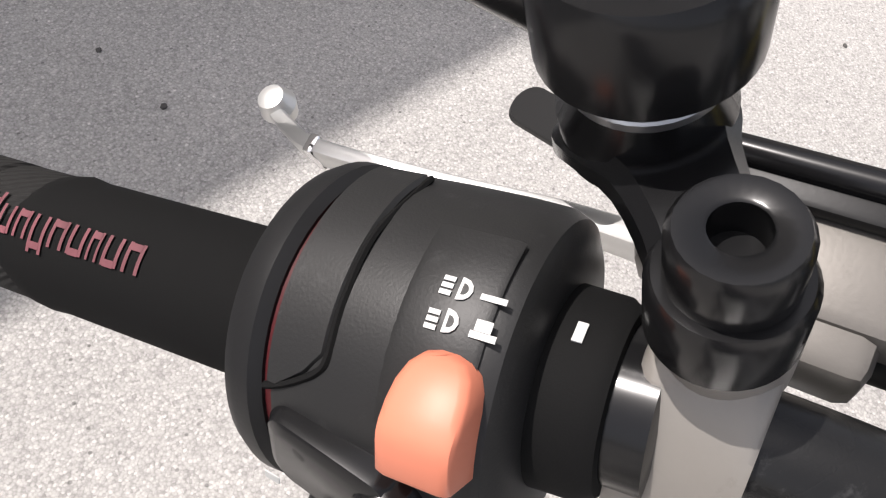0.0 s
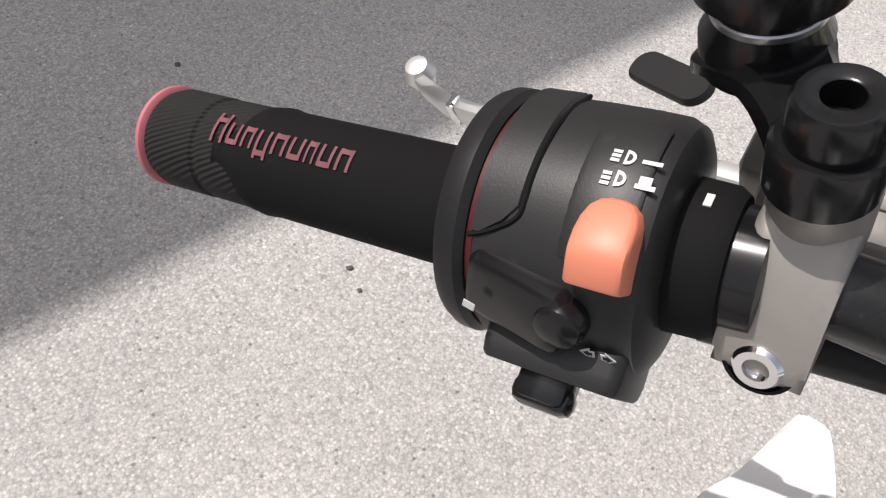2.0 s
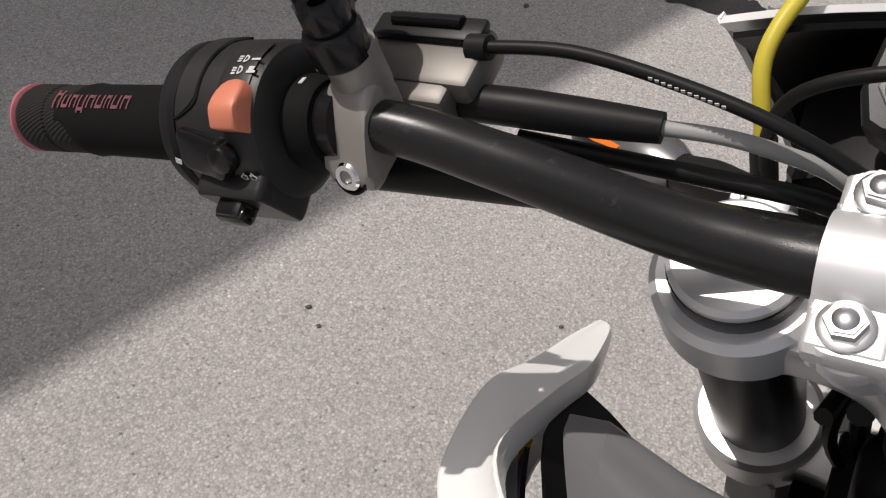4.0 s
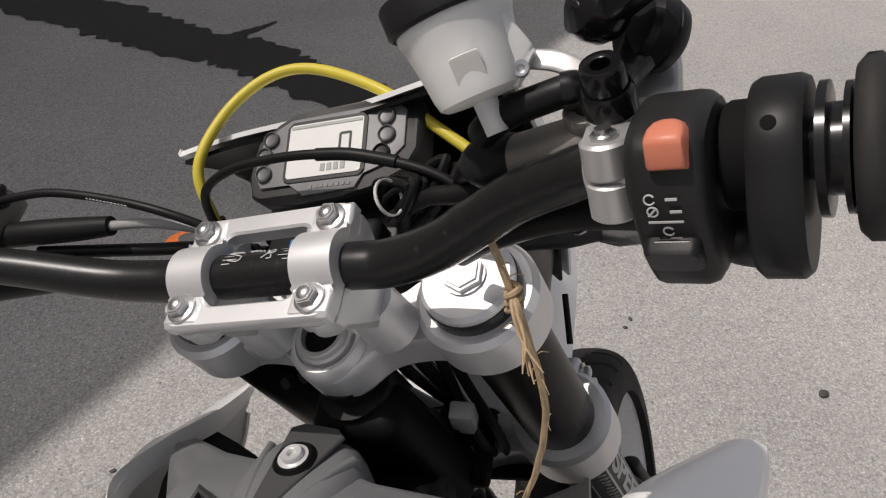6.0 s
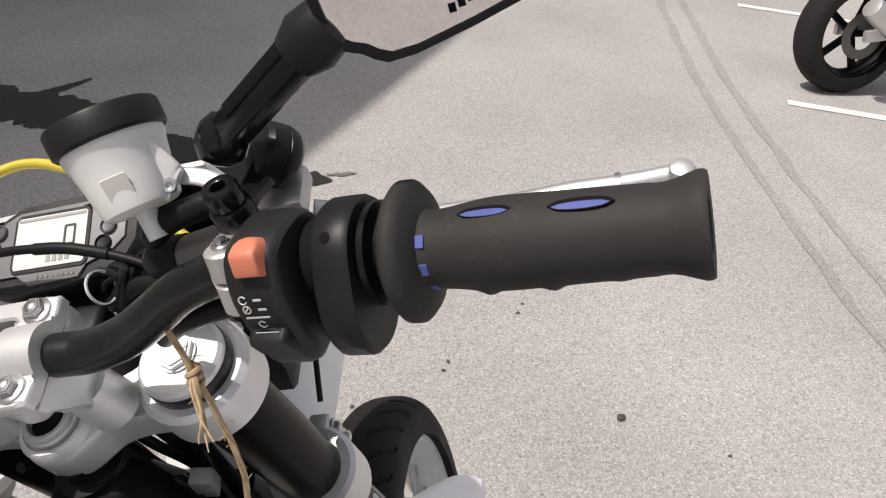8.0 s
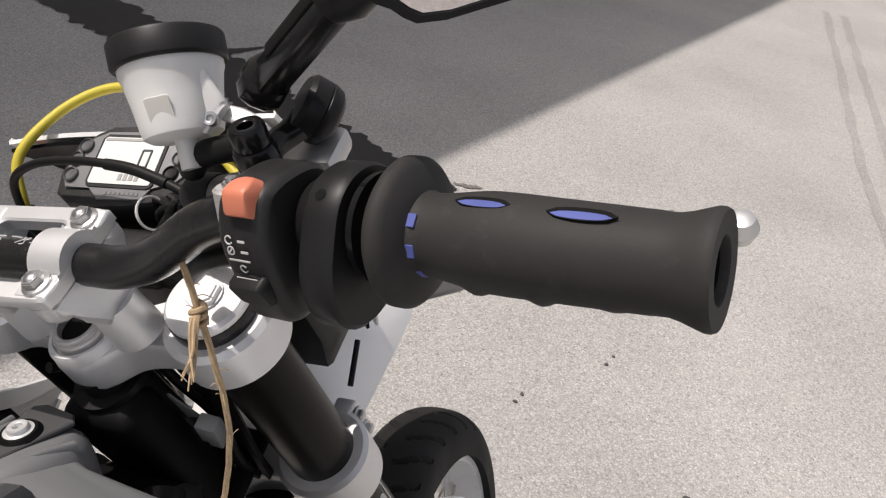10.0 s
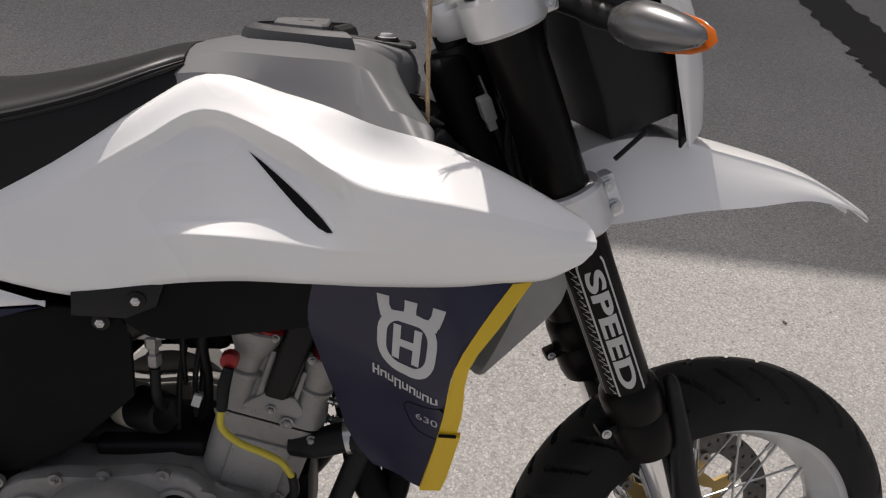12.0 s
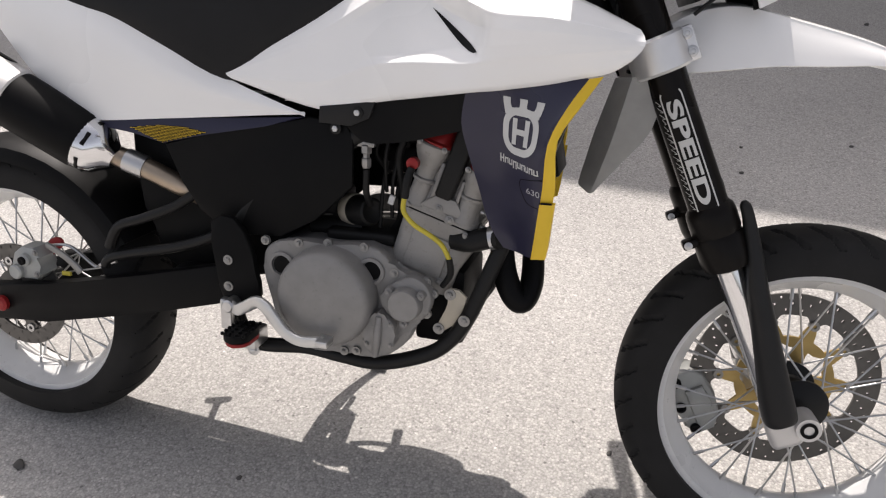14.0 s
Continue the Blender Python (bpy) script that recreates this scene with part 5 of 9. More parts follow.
    bpart("inner_panel", shell([[(x, s * y, z) for x, y, z in r] for r in inner_rows], 0.004, 1, 3, (1.1, 0, 0.75)), M_GREYPLUG, sg, "grey plastic inner panel")
    bpart("radiator", box(0.030, 0.10, 0.20, 0.004), M_DARK, sg, "black radiator", Matrix.Translation((1.052 if s < 0 else 1.040, s * 0.120, 0.715)) @ Matrix.Rotation(radians(-12), 4, "Y"))
    bpart("panel_bracket", at(prism([(0.704, 0.742), (0.800, 0.757), (0.790, 0.729), (0.757, 0.714), (0.702, 0.716)], 0.006, 0.0015, 2), Matrix.Translation((0, s * 0.1125, 0)) @ Matrix.Rotation(radians(90), 4, "X")), M_BLACK, sg, "black screw bracket")
    for x, y, z in ((0.7705, 0.1165, 0.737), (0.7306, 0.112, 0.708)):
        bpart("screw_seat", lathe([(0.0095, -0.002), (0.0095, 0.0012), (0.007, 0.002), (0.0, 0.002)], 24), M_FRAME, sg, "", Matrix.Translation((x, s * y, z)) @ Matrix.Rotation(radians(-90 * s), 4, "X"))
        bpart("panel_screw", hexbolt(0.0052, 0.0055), M_STEEL, sg, "", Matrix.Translation((x, s * y, z)) @ Matrix.Rotation(radians(-90 * s), 4, "X"))


def plate(pts, y, s, depth, bevel=0.002):
    """A flat plate seen from the side: outline in x, z at the height y off the middle plane."""
    bm = prism([(x, z) for x, z in pts], depth, bevel, 2)
    return at(bm, Matrix.Translation((0, s * y, 0)) @ Matrix.Rotation(radians(90), 4, "X"))


for s in (1, -1):
    tg = group("tail_side", bike)
    TL = [[(0.676, 0.110, 0.727), (0.676, 0.112, 0.7265), (0.676, 0.110, 0.7262)], [(0.60, 0.109, 0.752), (0.60, 0.117, 0.738), (0.60, 0.112, 0.7195)], [(0.528, 0.104, 0.778), (0.52, 0.120, 0.755), (0.52, 0.112, 0.711)],
          [(0.42, 0.108, 0.832), (0.42, 0.126, 0.785), (0.40, 0.112, 0.699)], [(0.31, 0.104, 0.888), (0.31, 0.124, 0.83), (0.28, 0.110, 0.687)], [(0.235, 0.100, 0.915), (0.24, 0.120, 0.85), (0.22, 0.108, 0.690)],
          [(0.13, 0.096, 0.940), (0.14, 0.112, 0.87), (0.135, 0.104, 0.765)], [(0.05, 0.090, 0.955), (0.06, 0.104, 0.90), (0.065, 0.098, 0.845)]]
    rows = []
    for t, c, e in TL:
        t, c, e = (np.array(p) for p in (t, c, e))
        rows.append([(p[0], s * p[1], p[2]) for p in (t, t * 0.5 + c * 0.5, c, c * 0.5 + e * 0.5, e)])
    bpart("tail_panel", shell(rows, 0.004, 2, 5, (0.3, 0, 0.8)), M_WHITE, tg, "glossy white tail panel", ID, 50)
    bpart("side_strip", plate([(0.225, 0.680), (0.42, 0.700), (0.677, 0.722), (0.60, 0.700), (0.49, 0.678), (0.40, 0.655), (0.345, 0.668)], 0.105, s, 0.006), M_NAVY, tg, "navy strip")
    bpart("side_cover", plate([(0.40, 0.655), (0.49, 0.679), (0.60, 0.701), (0.677, 0.722), (0.745, 0.716), (0.757, 0.690), (0.755, 0.611), (0.687, 0.545), (0.62, 0.508), (0.55, 0.503), (0.50, 0.515), (0.462, 0.54), (0.43, 0.59)], 0.100, s, 0.008, 0.003), M_DARK, tg, "matt black side cover")
    # yellow mesh inlay made of thin crossing strips
    mesh_poly = [(0.336, 0.679), (0.395, 0.687), (0.445, 0.688), (0.490, 0.681), (0.400, 0.657)]
    bpart("mesh_backing", plate(mesh_poly, 0.1075, s, 0.003, 0.0005), M_DARK, tg)

    def clip(px, pz):
        inside = False
        for (x0, z0), (x1, z1) in zip(mesh_poly, mesh_poly[1:] + mesh_poly[:1]):
            if (z0 > pz) != (z1 > pz) and px < x0 + (pz - z0) / (z1 - z0) * (x1 - x0):
                inside = not inside
        return inside
    dots = bmesh.new()
    for i in range(60):
        for j in range(14):
            px, pz = 0.334 + 0.0052 * i / 1.9 + 0.0013 * (j % 2), 0.655 + 0.0026 * j
            if px < 0.492 and clip(px, pz):
                q = [dots.verts.new((px + dx, s * 0.1096, pz + dz)) for dx, dz in ((-0.0012, 0), (0, -0.0009), (0.0012, 0), (0, 0.0009))]
                dots.faces.new(q)
    bpart("mesh_inlay", dots, M_YELLOW, tg, "yellow mesh inlay")

# -- engine --
eng = group("engine", bike)
CASE = [(0.594, 0.479), (0.614, 0.501), (0.665, 0.510), (0.714, 0.509), (0.783, 0.516), (0.819, 0.503), (0.840, 0.477), (0.866, 0.473), (0.892, 0.463), (0.901, 0.441), (0.893, 0.408), (0.875, 0.389),
        (0.866, 0.357), (0.826, 0.320), (0.788, 0.308), (0.744, 0.314), (0.687, 0.305), (0.625, 0.339), (0.606, 0.394), (0.594, 0.442)]


def grown(poly, d):
    c = np.mean(poly, axis=0)
    return [tuple(np.array(p) + (np.array(p) - c) / np.linalg.norm(np.array(p) - c) * d) for p in poly]


def smooth_poly(poly, n=3):
    return [tuple(p) for p in spline(poly, n, True)]


bpart("crankcase", plate(grown(CASE, -0.006), 0.0, 1, 0.19, 0.004), M_ENGINE, eng, "grey cast crankcase")
for s in (-1, 1):
    bpart("side_cover_casting", plate(smooth_poly(CASE), 0.1065, s, 0.022, 0.005), M_ENGINE, eng, "cast clutch cover flange")
side = Matrix.Rotation(radians(90), 4, "X")


def boss(name, x, y, z, prof, material=None, parent=None, n=36, label=""):
    """A turned boss that stands out to the right from the engine's side."""
    return bpart(name, lathe(prof, n), material or M_ENGINE, parent or eng, label, Matrix.Translation((x, y, z)) @ side)


boss("clutch_cover", 0.7205, -0.112, 0.4215, [(0.088, 0.0), (0.087, 0.02), (0.0845, 0.040), (0.081, 0.047), (0.074, 0.051), (0.03, 0.053), (0.0, 0.0532)], None, None, 64, "round clutch cover")
for x, z, r in ((0.629, 0.462, 0.0185), (0.795, 0.472, 0.0185)):
    boss("plug_boss", x, -0.108, z, [(r + 0.007, 0), (r + 0.0055, 0.014), (r, 0.015), (r - 0.001, 0.008), (0.0, 0.0075)])
    boss("oil_plug", x, -0.1165, z, [(r - 0.002, 0), (r - 0.003, 0.004), (0.0, 0.0042)], M_DARK)
bpart("pump_housing", plate(smooth_poly([(0.815, 0.435), (0.861, 0.474), (0.891, 0.470), (0.906, 0.447), (0.902, 0.418), (0.883, 0.398), (0.841, 0.395)]), 0.122, -1, 0.024, 0.005), M_ENGINE, eng, "water pump housing")
boss("pump_cover", 0.863, -0.132, 0.430, [(0.030, 0), (0.029, 0.016), (0.026, 0.020), (0.0, 0.0205)], None, None, 40)
FCO = [(0.790, 0.388), (0.800, 0.400), (0.812, 0.404), (0.818, 0.410), (0.826, 0.404), (0.838, 0.398), (0.846, 0.386), (0.844, 0.372), (0.847, 0.356), (0.838, 0.344), (0.828, 0.336), (0.814, 0.326), (0.803, 0.332), (0.797, 0.345), (0.788, 0.356), (0.791, 0.372)]
bpart("filter_cover", plate(smooth_poly(FCO, 2), 0.131, -1, 0.026, 0.004), M_ENGINE, eng, "lobed oil filter cover")
bpart("filter_rib", tube([(0.819, -0.1435, 0.402), (0.817, -0.1475, 0.368), (0.813, -0.1435, 0.332)], [0.0055, 0.007, 0.0055], 12, 4), M_ENGINE, eng)
for x, z in ((0.796, 0.391), (0.840, 0.391), (0.840, 0.352), (0.797, 0.350)):
    bpart("filter_bolt", hexbolt(0.0036, 0.004, 1.2), M_BOLT, eng, "", Matrix.Translation((x, -0.1442, z)) @ side)
for a in (0.6, 2.5, 4.7):
    bpart("pump_lug", join(lathe([(0.0075, -0.004), (0.0075, 0.010), (0.006, 0.012), (0.0, 0.012)], 20), at(hexbolt(0.0034, 0.004, 1.2), Matrix.Translation((0, 0, 0.012)))), M_ENGINE, eng, "", Matrix.Translation((0.863 + 0.034 * math.cos(a), -0.134, 0.430 + 0.034 * math.sin(a))) @ side)
for x, z in ((0.598, 0.503), (0.662, 0.506), (0.716, 0.512), (0.782, 0.513), (0.836, 0.474), (0.893, 0.466), (0.905, 0.446), (0.829, 0.440), (0.894, 0.408), (0.745, 0.316), (0.768, 0.32)):
    bpart("case_bolt", join(lathe([(0.0085, -0.006), (0.008, 0.0)], 16), at(hexbolt(0.0040, 0.0045, 1.2), ID)), M_BOLT, eng, "", Matrix.Translation((x, -0.1195 if z > 0.33 else -0.122, z)) @ side)
# cylinder and head lean forward
CY = Matrix.Translation((0.882, 0, 0.512)) @ Matrix.Rotation(radians(17), 4, "Y")
barrel_o = rounded(0.132, 0.165, 0.022)
bpart("cylinder", at(loft([[(x * k, y * k2, z) for x, y in barrel_o] for z, k, k2 in ((-0.07, 0.90, 1.0), (0.0, 0.92, 1.0), (0.036, 0.93, 1.0), (0.042, 1.0, 1.03), (0.0555, 1.0, 1.03))]), CY), M_CYL, eng, "pale cast cylinder", ID, 30)
bpart("cylinder_panel", at(box(0.070, 0.006, 0.070, 0.0028, 2), CY @ Matrix.Translation((0.002, -0.0835, -0.008))), M_CYL, eng)
bpart("gasket_line", at(box(0.131, 0.168, 0.003, 0.0005, 1), CY @ Matrix.Translation((0.0, 0, 0.0570))), M_DARK, eng)
bpart("cylinder_head", at(loft([[(x * k, y * k2, z) for x, y in barrel_o] for z, k, k2 in ((0.0585, 1.0, 1.03), (0.070, 1.0, 1.03), (0.076, 0.94, 0.98), (0.100, 0.90, 0.90), (0.140, 0.90, 0.88), (0.150, 0.92, 0.9))]), CY), M_CYL, eng, "pale cast cylinder head", ID, 30)
bpart("head_apron", at(prism([(-0.040, 0.0), (-0.012, 0.030), (0.020, 0.030), (0.048, 0.004)], 0.014, 0.003, 2), CY @ Matrix.Translation((0.0, -0.080, 0.068)) @ side), M_CYL, eng)
for dx, dz, k in ((-0.045, 0.0, 1.0), (0.040, -0.014, 0.82)):
    bpart("head_column", at(lathe([(0.021, 0.066), (0.0185, 0.074), (0.0170, 0.095), (0.0165, 0.122 + dz), (0.0185, 0.134 + dz), (0.026 * k, 0.148 + dz), (0.0305 * k, 0.160 + dz), (0.0315 * k, 0.172 + dz), (0.0295 * k, 0.1745 + dz)], 32), CY @ Matrix.Translation((dx, -0.070, 0))), M_CYL, eng)
    bpart("column_collar", at(lathe([(0.0180, 0.106), (0.0205, 0.108), (0.0205, 0.112), (0.0180, 0.114)], 28), CY @ Matrix.Translation((dx, -0.070, 0))), M_CYL, eng)
    bpart("valve_cover", at(loft([[(x * q * k, y * q, z) for x, y in rounded(0.060, 0.13, 0.028)] for z, q in ((0.1735 + dz, 0.98), (0.178 + dz, 1.0), (0.181 + dz, 0.93), (0.198 + dz, 0.86), (0.206 + dz, 0.70))]), CY @ Matrix.Translation((dx + 0.004, -0.034, 0))), M_RED, eng, "dark red valve cover", ID, 40)
    for j in (-1, 1):
        bpart("cover_bolt", at(hexbolt(0.0038, 0.005), CY @ Matrix.Translation((dx + j * 0.021 * k, -0.094, 0.172 + dz)) @ side), M_BOLT, eng)
bpart("column_web", at(box(0.046, 0.012, 0.060, 0.003, 2), CY @ Matrix.Translation((0.0, -0.066, 0.115))), M_CYL, eng)
bpart("head_rib", at(box(0.008, 0.016, 0.075, 0.003, 2), CY @ Matrix.Translation((-0.020, -0.076, 0.112))), M_CYL, eng)
bpart("head_rib", at(box(0.007, 0.016, 0.060, 0.003, 2), CY @ Matrix.Translation((0.021, -0.076, 0.104))), M_CYL, eng)
bpart("spark_cap", at(loft([[(x * q + lean, y * q2 - 0.084, z) for x, y in rounded(0.030, 0.022, 0.006)] for z, q, q2, lean in ((0.096, 0.80, 0.9, -0.003), (0.100, 1.0, 1.0, -0.002), (0.150, 1.05, 1.0, 0.0), (0.205, 1.12, 1.0, 0.002), (0.235, 1.15, 1.0, 0.003))]), CY), M_HOSE, eng, "black rubber spark plug cap", ID, 50)
for dx, dz, r, yy in ((-0.003, 0.076, 0.0048, -0.088), (0.020, 0.064, 0.0062, -0.088), (-0.03, -0.050, 0.005, -0.088), (0.040, -0.046, 0.0058, -0.086), (-0.054, 0.064, 0.0042, -0.087), (0.054, 0.050, 0.0042, -0.087)):
    bpart("cylinder_bolt", at(hexbolt(r, 0.006), CY @ Matrix.Translation((dx, yy, dz)) @ side), M_BOLT, eng)
for dz in (0.062, 0.088):
    bpart("exhaust_stud", at(tube([(0.060, -0.055, dz), (0.092, -0.055, dz)], 0.0045, 10, 1), CY), M_STEEL, eng)
    for k in range(4):
        bpart("stud_spring", at(lathe([(0.0048, -0.0015), (0.0066, 0), (0.0048, 0.0015)], 14), CY @ Matrix.Translation((0.068 + 0.006 * k, -0.055, dz)) @ Matrix.Rotation(radians(90), 4, "Y")), M_STEEL, eng)
bpart("red_cap", lathe([(0.010, 0), (0.010, 0.012), (0.006, 0.014), (0.0, 0.014)], 20), M_RED, eng, "", Matrix.Translation((0.861, -0.098, 0.661)) @ side)
bpart("wire_boot", tube([(0.861, -0.112, 0.655), (0.856, -0.118, 0.635), (0.853, -0.12, 0.606)], [0.006, 0.007, 0.006], 10, 4), M_HOSE, eng)
bpart("yellow_wire", tube([(0.853, -0.12, 0.61), (0.852, -0.122, 0.585), (0.870, -0.122, 0.564), (0.896, -0.12, 0.549), (0.916, -0.116, 0.533), (0.928, -0.110, 0.508)], 0.0042, 10, 6), M_YHOSE, eng, "yellow breather tube")
bpart("wire_end", tube([(0.928, -0.11, 0.509), (0.930, -0.105, 0.48), (0.915, -0.10, 0.455)], [0.0055, 0.006, 0.005], 10, 4), M_HOSE, eng)
bpart("mount_plate", plate(smooth_poly([(0.928, 0.452), (0.958, 0.438), (0.936, 0.385), (0.905, 0.368), (0.916, 0.400), (0.926, 0.423)], 2), 0.095, -1, 0.006, 0.001), M_BRACKET, eng, "pale plated engine mount")
for x, z in ((0.929, 0.441), (0.911, 0.376), (0.958, 0.402)):
    bpart("mount_bolt", join(lathe([(0.010, 0), (0.010, 0.002)], 20), at(hexbolt(0.0060, 0.007), ID)), M_BOLT, eng, "", Matrix.Translation((x, -0.098 if x < 0.95 else -0.110, z)) @ side)
bpart("engine_back", box(0.09, 0.14, 0.14, 0.01), M_DARK, eng, "", Matrix.Translation((0.90, 0.01, 0.40)))
# carburettor, clips and cables in the gap behind the cylinder
carb = group("carburettor", bike)
bpart("intake", join(at(lathe([(0.026, -0.05), (0.027, 0.02), (0.024, 0.040), (0.020, 0.042), (0.0, 0.030)], 28), Matrix.Translation((0.742, -0.040, 0.553)) @ Matrix.Rotation(radians(-35), 4, "Z") @ Matrix.Rotation(radians(80), 4, "Y")), at(box(0.05, 0.06, 0.05, 0.01), Matrix.Translation((0.690, -0.01, 0.562)))), M_HOSE, carb, "black rubber intake")
bpart("intake_clip", at(lathe([(0.027, -0.012), (0.0285, -0.010), (0.0285, 0.010), (0.027, 0.012)], 28), Matrix.Translation((0.728, -0.030, 0.551)) @ Matrix.Rotation(radians(-35), 4, "Z") @ Matrix.Rotation(radians(80), 4, "Y")), M_BRACKET, carb, "pale metal hose clip")
bpart("fuel_tap", join(at(lathe([(0.006, 0.004), (0.0085, 0.008), (0.0085, 0.020), (0.0060, 0.022), (0.0060, 0.028), (0.0095, 0.030), (0.0095, 0.042), (0.006, 0.045)], 6), Matrix.Translation((0.775, -0.09, 0.638))), at(box(0.032, 0.012, 0.010, 0.002), Matrix.Translation((0.775, -0.09, 0.683)))), M_BOLT, carb, "metal fuel tap")
bpart("fuel_hose", tube([(0.775, -0.09, 0.64), (0.774, -0.088, 0.60), (0.775, -0.07, 0.575)], 0.006, 10, 4), M_HOSE, carb)
for k, (x, z) in enumerate(((0.812, 0.665), (0.822, 0.62), (0.80, 0.60), (0.83, 0.655))):
    bpart("cable", tube([(x, -0.05, z + 0.05), (x - 0.01, -0.07 + 0.01 * k, z), (x - 0.015, -0.05, z - 0.07)], 0.0035, 8, 4), M_HOSE, carb)
# Black hoses and a box added to close off the sunlit far side.
rnd = random.Random(23)
for k in range(8):
    x, y = 0.765 + 0.010 * k, 0.0 + 0.012 * (k % 5)
    bpart("gap_hose", tube([(x + 0.02, y, 0.735), (x + 0.012 * rnd.random(), y - 0.012, 0.69), (x + 0.015 - 0.02 * rnd.random(), y - 0.004, 0.65), (x + 0.02 * rnd.random(), y + 0.01, 0.615)], 0.005 + 0.005 * rnd.random(), 10, 4), M_HOSE, carb)
bpart("gap_filler", join(box(0.055, 0.040, 0.050, 0.006, 2), at(box(0.03, 0.045, 0.02, 0.004, 2), Matrix.Translation((0.01, 0, 0.03)))), M_DARK, carb, "black filler box in the gap", Matrix.Translation((0.79, 0.055, 0.665)))
bpart("small_clip", box(0.01, 0.006, 0.016, 0.001), M_PRINT, carb, "", Matrix.Translation((0.815, -0.075, 0.588)) @ Matrix.Rotation(0.3, 4, "Y"))

# -- frame, swingarm, foot controls --
frm = group("frame", bike)
for s in (-1, 1):
    bpart("cradle_tube", tube([(1.10, s * 0.03, 0.80), (1.045, s * 0.05, 0.64), (0.998, s * 0.085, 0.50), (0.962, s * 0.095, 0.405), (0.928, s * 0.098, 0.352), (0.885, s * 0.10, 0.321), (0.804, s * 0.10, 0.293), (0.732, s * 0.10, 0.295), (0.663, s * 0.10, 0.301), (0.56, s * 0.11, 0.30), (0.53, s * 0.115, 0.36)], 0.0135, 18, 6), M_FRAME, frm, "black cradle tube")
    bpart("pivot_plate", plate(smooth_poly([(0.500, 0.530), (0.545, 0.540), (0.575, 0.492), (0.582, 0.448), (0.590, 0.402), (0.570, 0.372), (0.535, 0.366), (0.515, 0.39), (0.505, 0.45)], 2), 0.125, s, 0.014, 0.003), M_DARK, frm, "black frame plate at the pivot")
    for x, z in ((0.531, 0.463), (0.529, 0.413)):
        bpart("plate_bolt", join(lathe([(0.009, 0), (0.009, 0.002)], 20), at(hexbolt(0.0052, 0.005), ID)), M_BOLT, frm, "", Matrix.Translation((x, s * 0.132, z)) @ Matrix.Rotation(radians(-90 * s), 4, "X"))
    bpart("rear_rail", tube([(0.46, s * 0.085, 0.575), (0.40, s * 0.09, 0.535), (0.33, s * 0.092, 0.505), (0.275, s * 0.092, 0.483), (0.250, s * 0.092, 0.440)], 0.0095, 14, 5), M_FRAME, frm)
    bpart("lower_rail", tube([(0.51, s * 0.09, 0.505), (0.45, s * 0.09, 0.475), (0.38, s * 0.09, 0.452), (0.26, s * 0.09, 0.422), (0.235, s * 0.09, 0.40)], 0.010, 14, 5), M_FRAME, frm)
    bpart("frame_spar", tube([(1.09, s * 0.03, 0.90), (1.0, s * 0.075, 0.84), (0.80, s * 0.085, 0.72), (0.60, s * 0.085, 0.60), (0.52, s * 0.09, 0.50)], 0.018, 14, 5), M_FRAME, frm)
    bpart("seat_rail", tube([(0.62, s * 0.08, 0.74), (0.40, s * 0.085, 0.75), (0.10, s * 0.07, 0.84)], 0.011, 12, 4), M_FRAME, frm)
bpart("steering_head", tube([tuple(FR @ Vector((-0.0154, 0, -0.135))), tuple(FR @ Vector((-0.0154, 0, -0.29)))], 0.027, 28, 1), M_FRAME, frm)
bpart("frame_gusset", box(0.13, 0.075, 0.12, 0.01), M_FRAME, frm, "", Matrix.Translation((1.05, 0, 0.86)) @ Matrix.Rotation(radians(25), 4, "Y"))
bpart("far_side_cover", plate(smooth_poly([(0.60, 0.575), (0.60, 0.70), (0.74, 0.74), (0.90, 0.74), (0.92, 0.62), (0.86, 0.575), (0.74, 0.565)]), 0.100, 1, 0.010, 0.003), M_DARK, frm, "black cover on the far side")
bpart("air_box", box(0.26, 0.15, 0.18, 0.02), M_DARK, frm, "black air box", Matrix.Translation((0.55, 0, 0.63)))
bpart("throttle_body", join(at(box(0.06, 0.06, 0.05, 0.012), Matrix.Translation((0.815, 0.01, 0.645))), at(box(0.10, 0.05, 0.05, 0.01), Matrix.Translation((0.80, 0.0, 0.70)))), M_DARK, frm, "black throttle body")
# Black box and drum added for clutter, to hide the lit crankcase top.
bpart("case_top_filler", join(at(box(0.13, 0.10, 0.022, 0.008, 3), Matrix.Translation((0.755, -0.02, 0.512))), at(lathe([(0.018, -0.05), (0.020, 0.0), (0.018, 0.05)], 24), Matrix.Translation((0.70, -0.03, 0.516)) @ Matrix.Rotation(radians(85), 4, "Y"))), M_HOSE, frm, "black filler over the crankcase top")
bpart("gap_loom", tube([(0.84, -0.055, 0.71), (0.82, -0.055, 0.66), (0.822, -0.045, 0.60), (0.815, -0.03, 0.545), (0.80, -0.02, 0.52)], [0.006, 0.007, 0.006, 0.006, 0.006], 12, 5), M_HOSE, frm, "black wiring loom")
bpart("inner_mudguard", plate(smooth_poly([(0.30, 0.66), (0.50, 0.66), (0.615, 0.54), (0.60, 0.42), (0.42, 0.40), (0.345, 0.42), (0.325, 0.52)], 2), 0.0, 1, 0.12, 0.01), M_DARK, frm, "black inner mudguard")
bpart("rear_shock", join(lathe([(0.03, 0), (0.03, 0.16)], 24)), M_DARK, frm, "", Matrix.Translation((0.46, 0, 0.42)) @ Matrix.Rotation(radians(15), 4, "Y"))

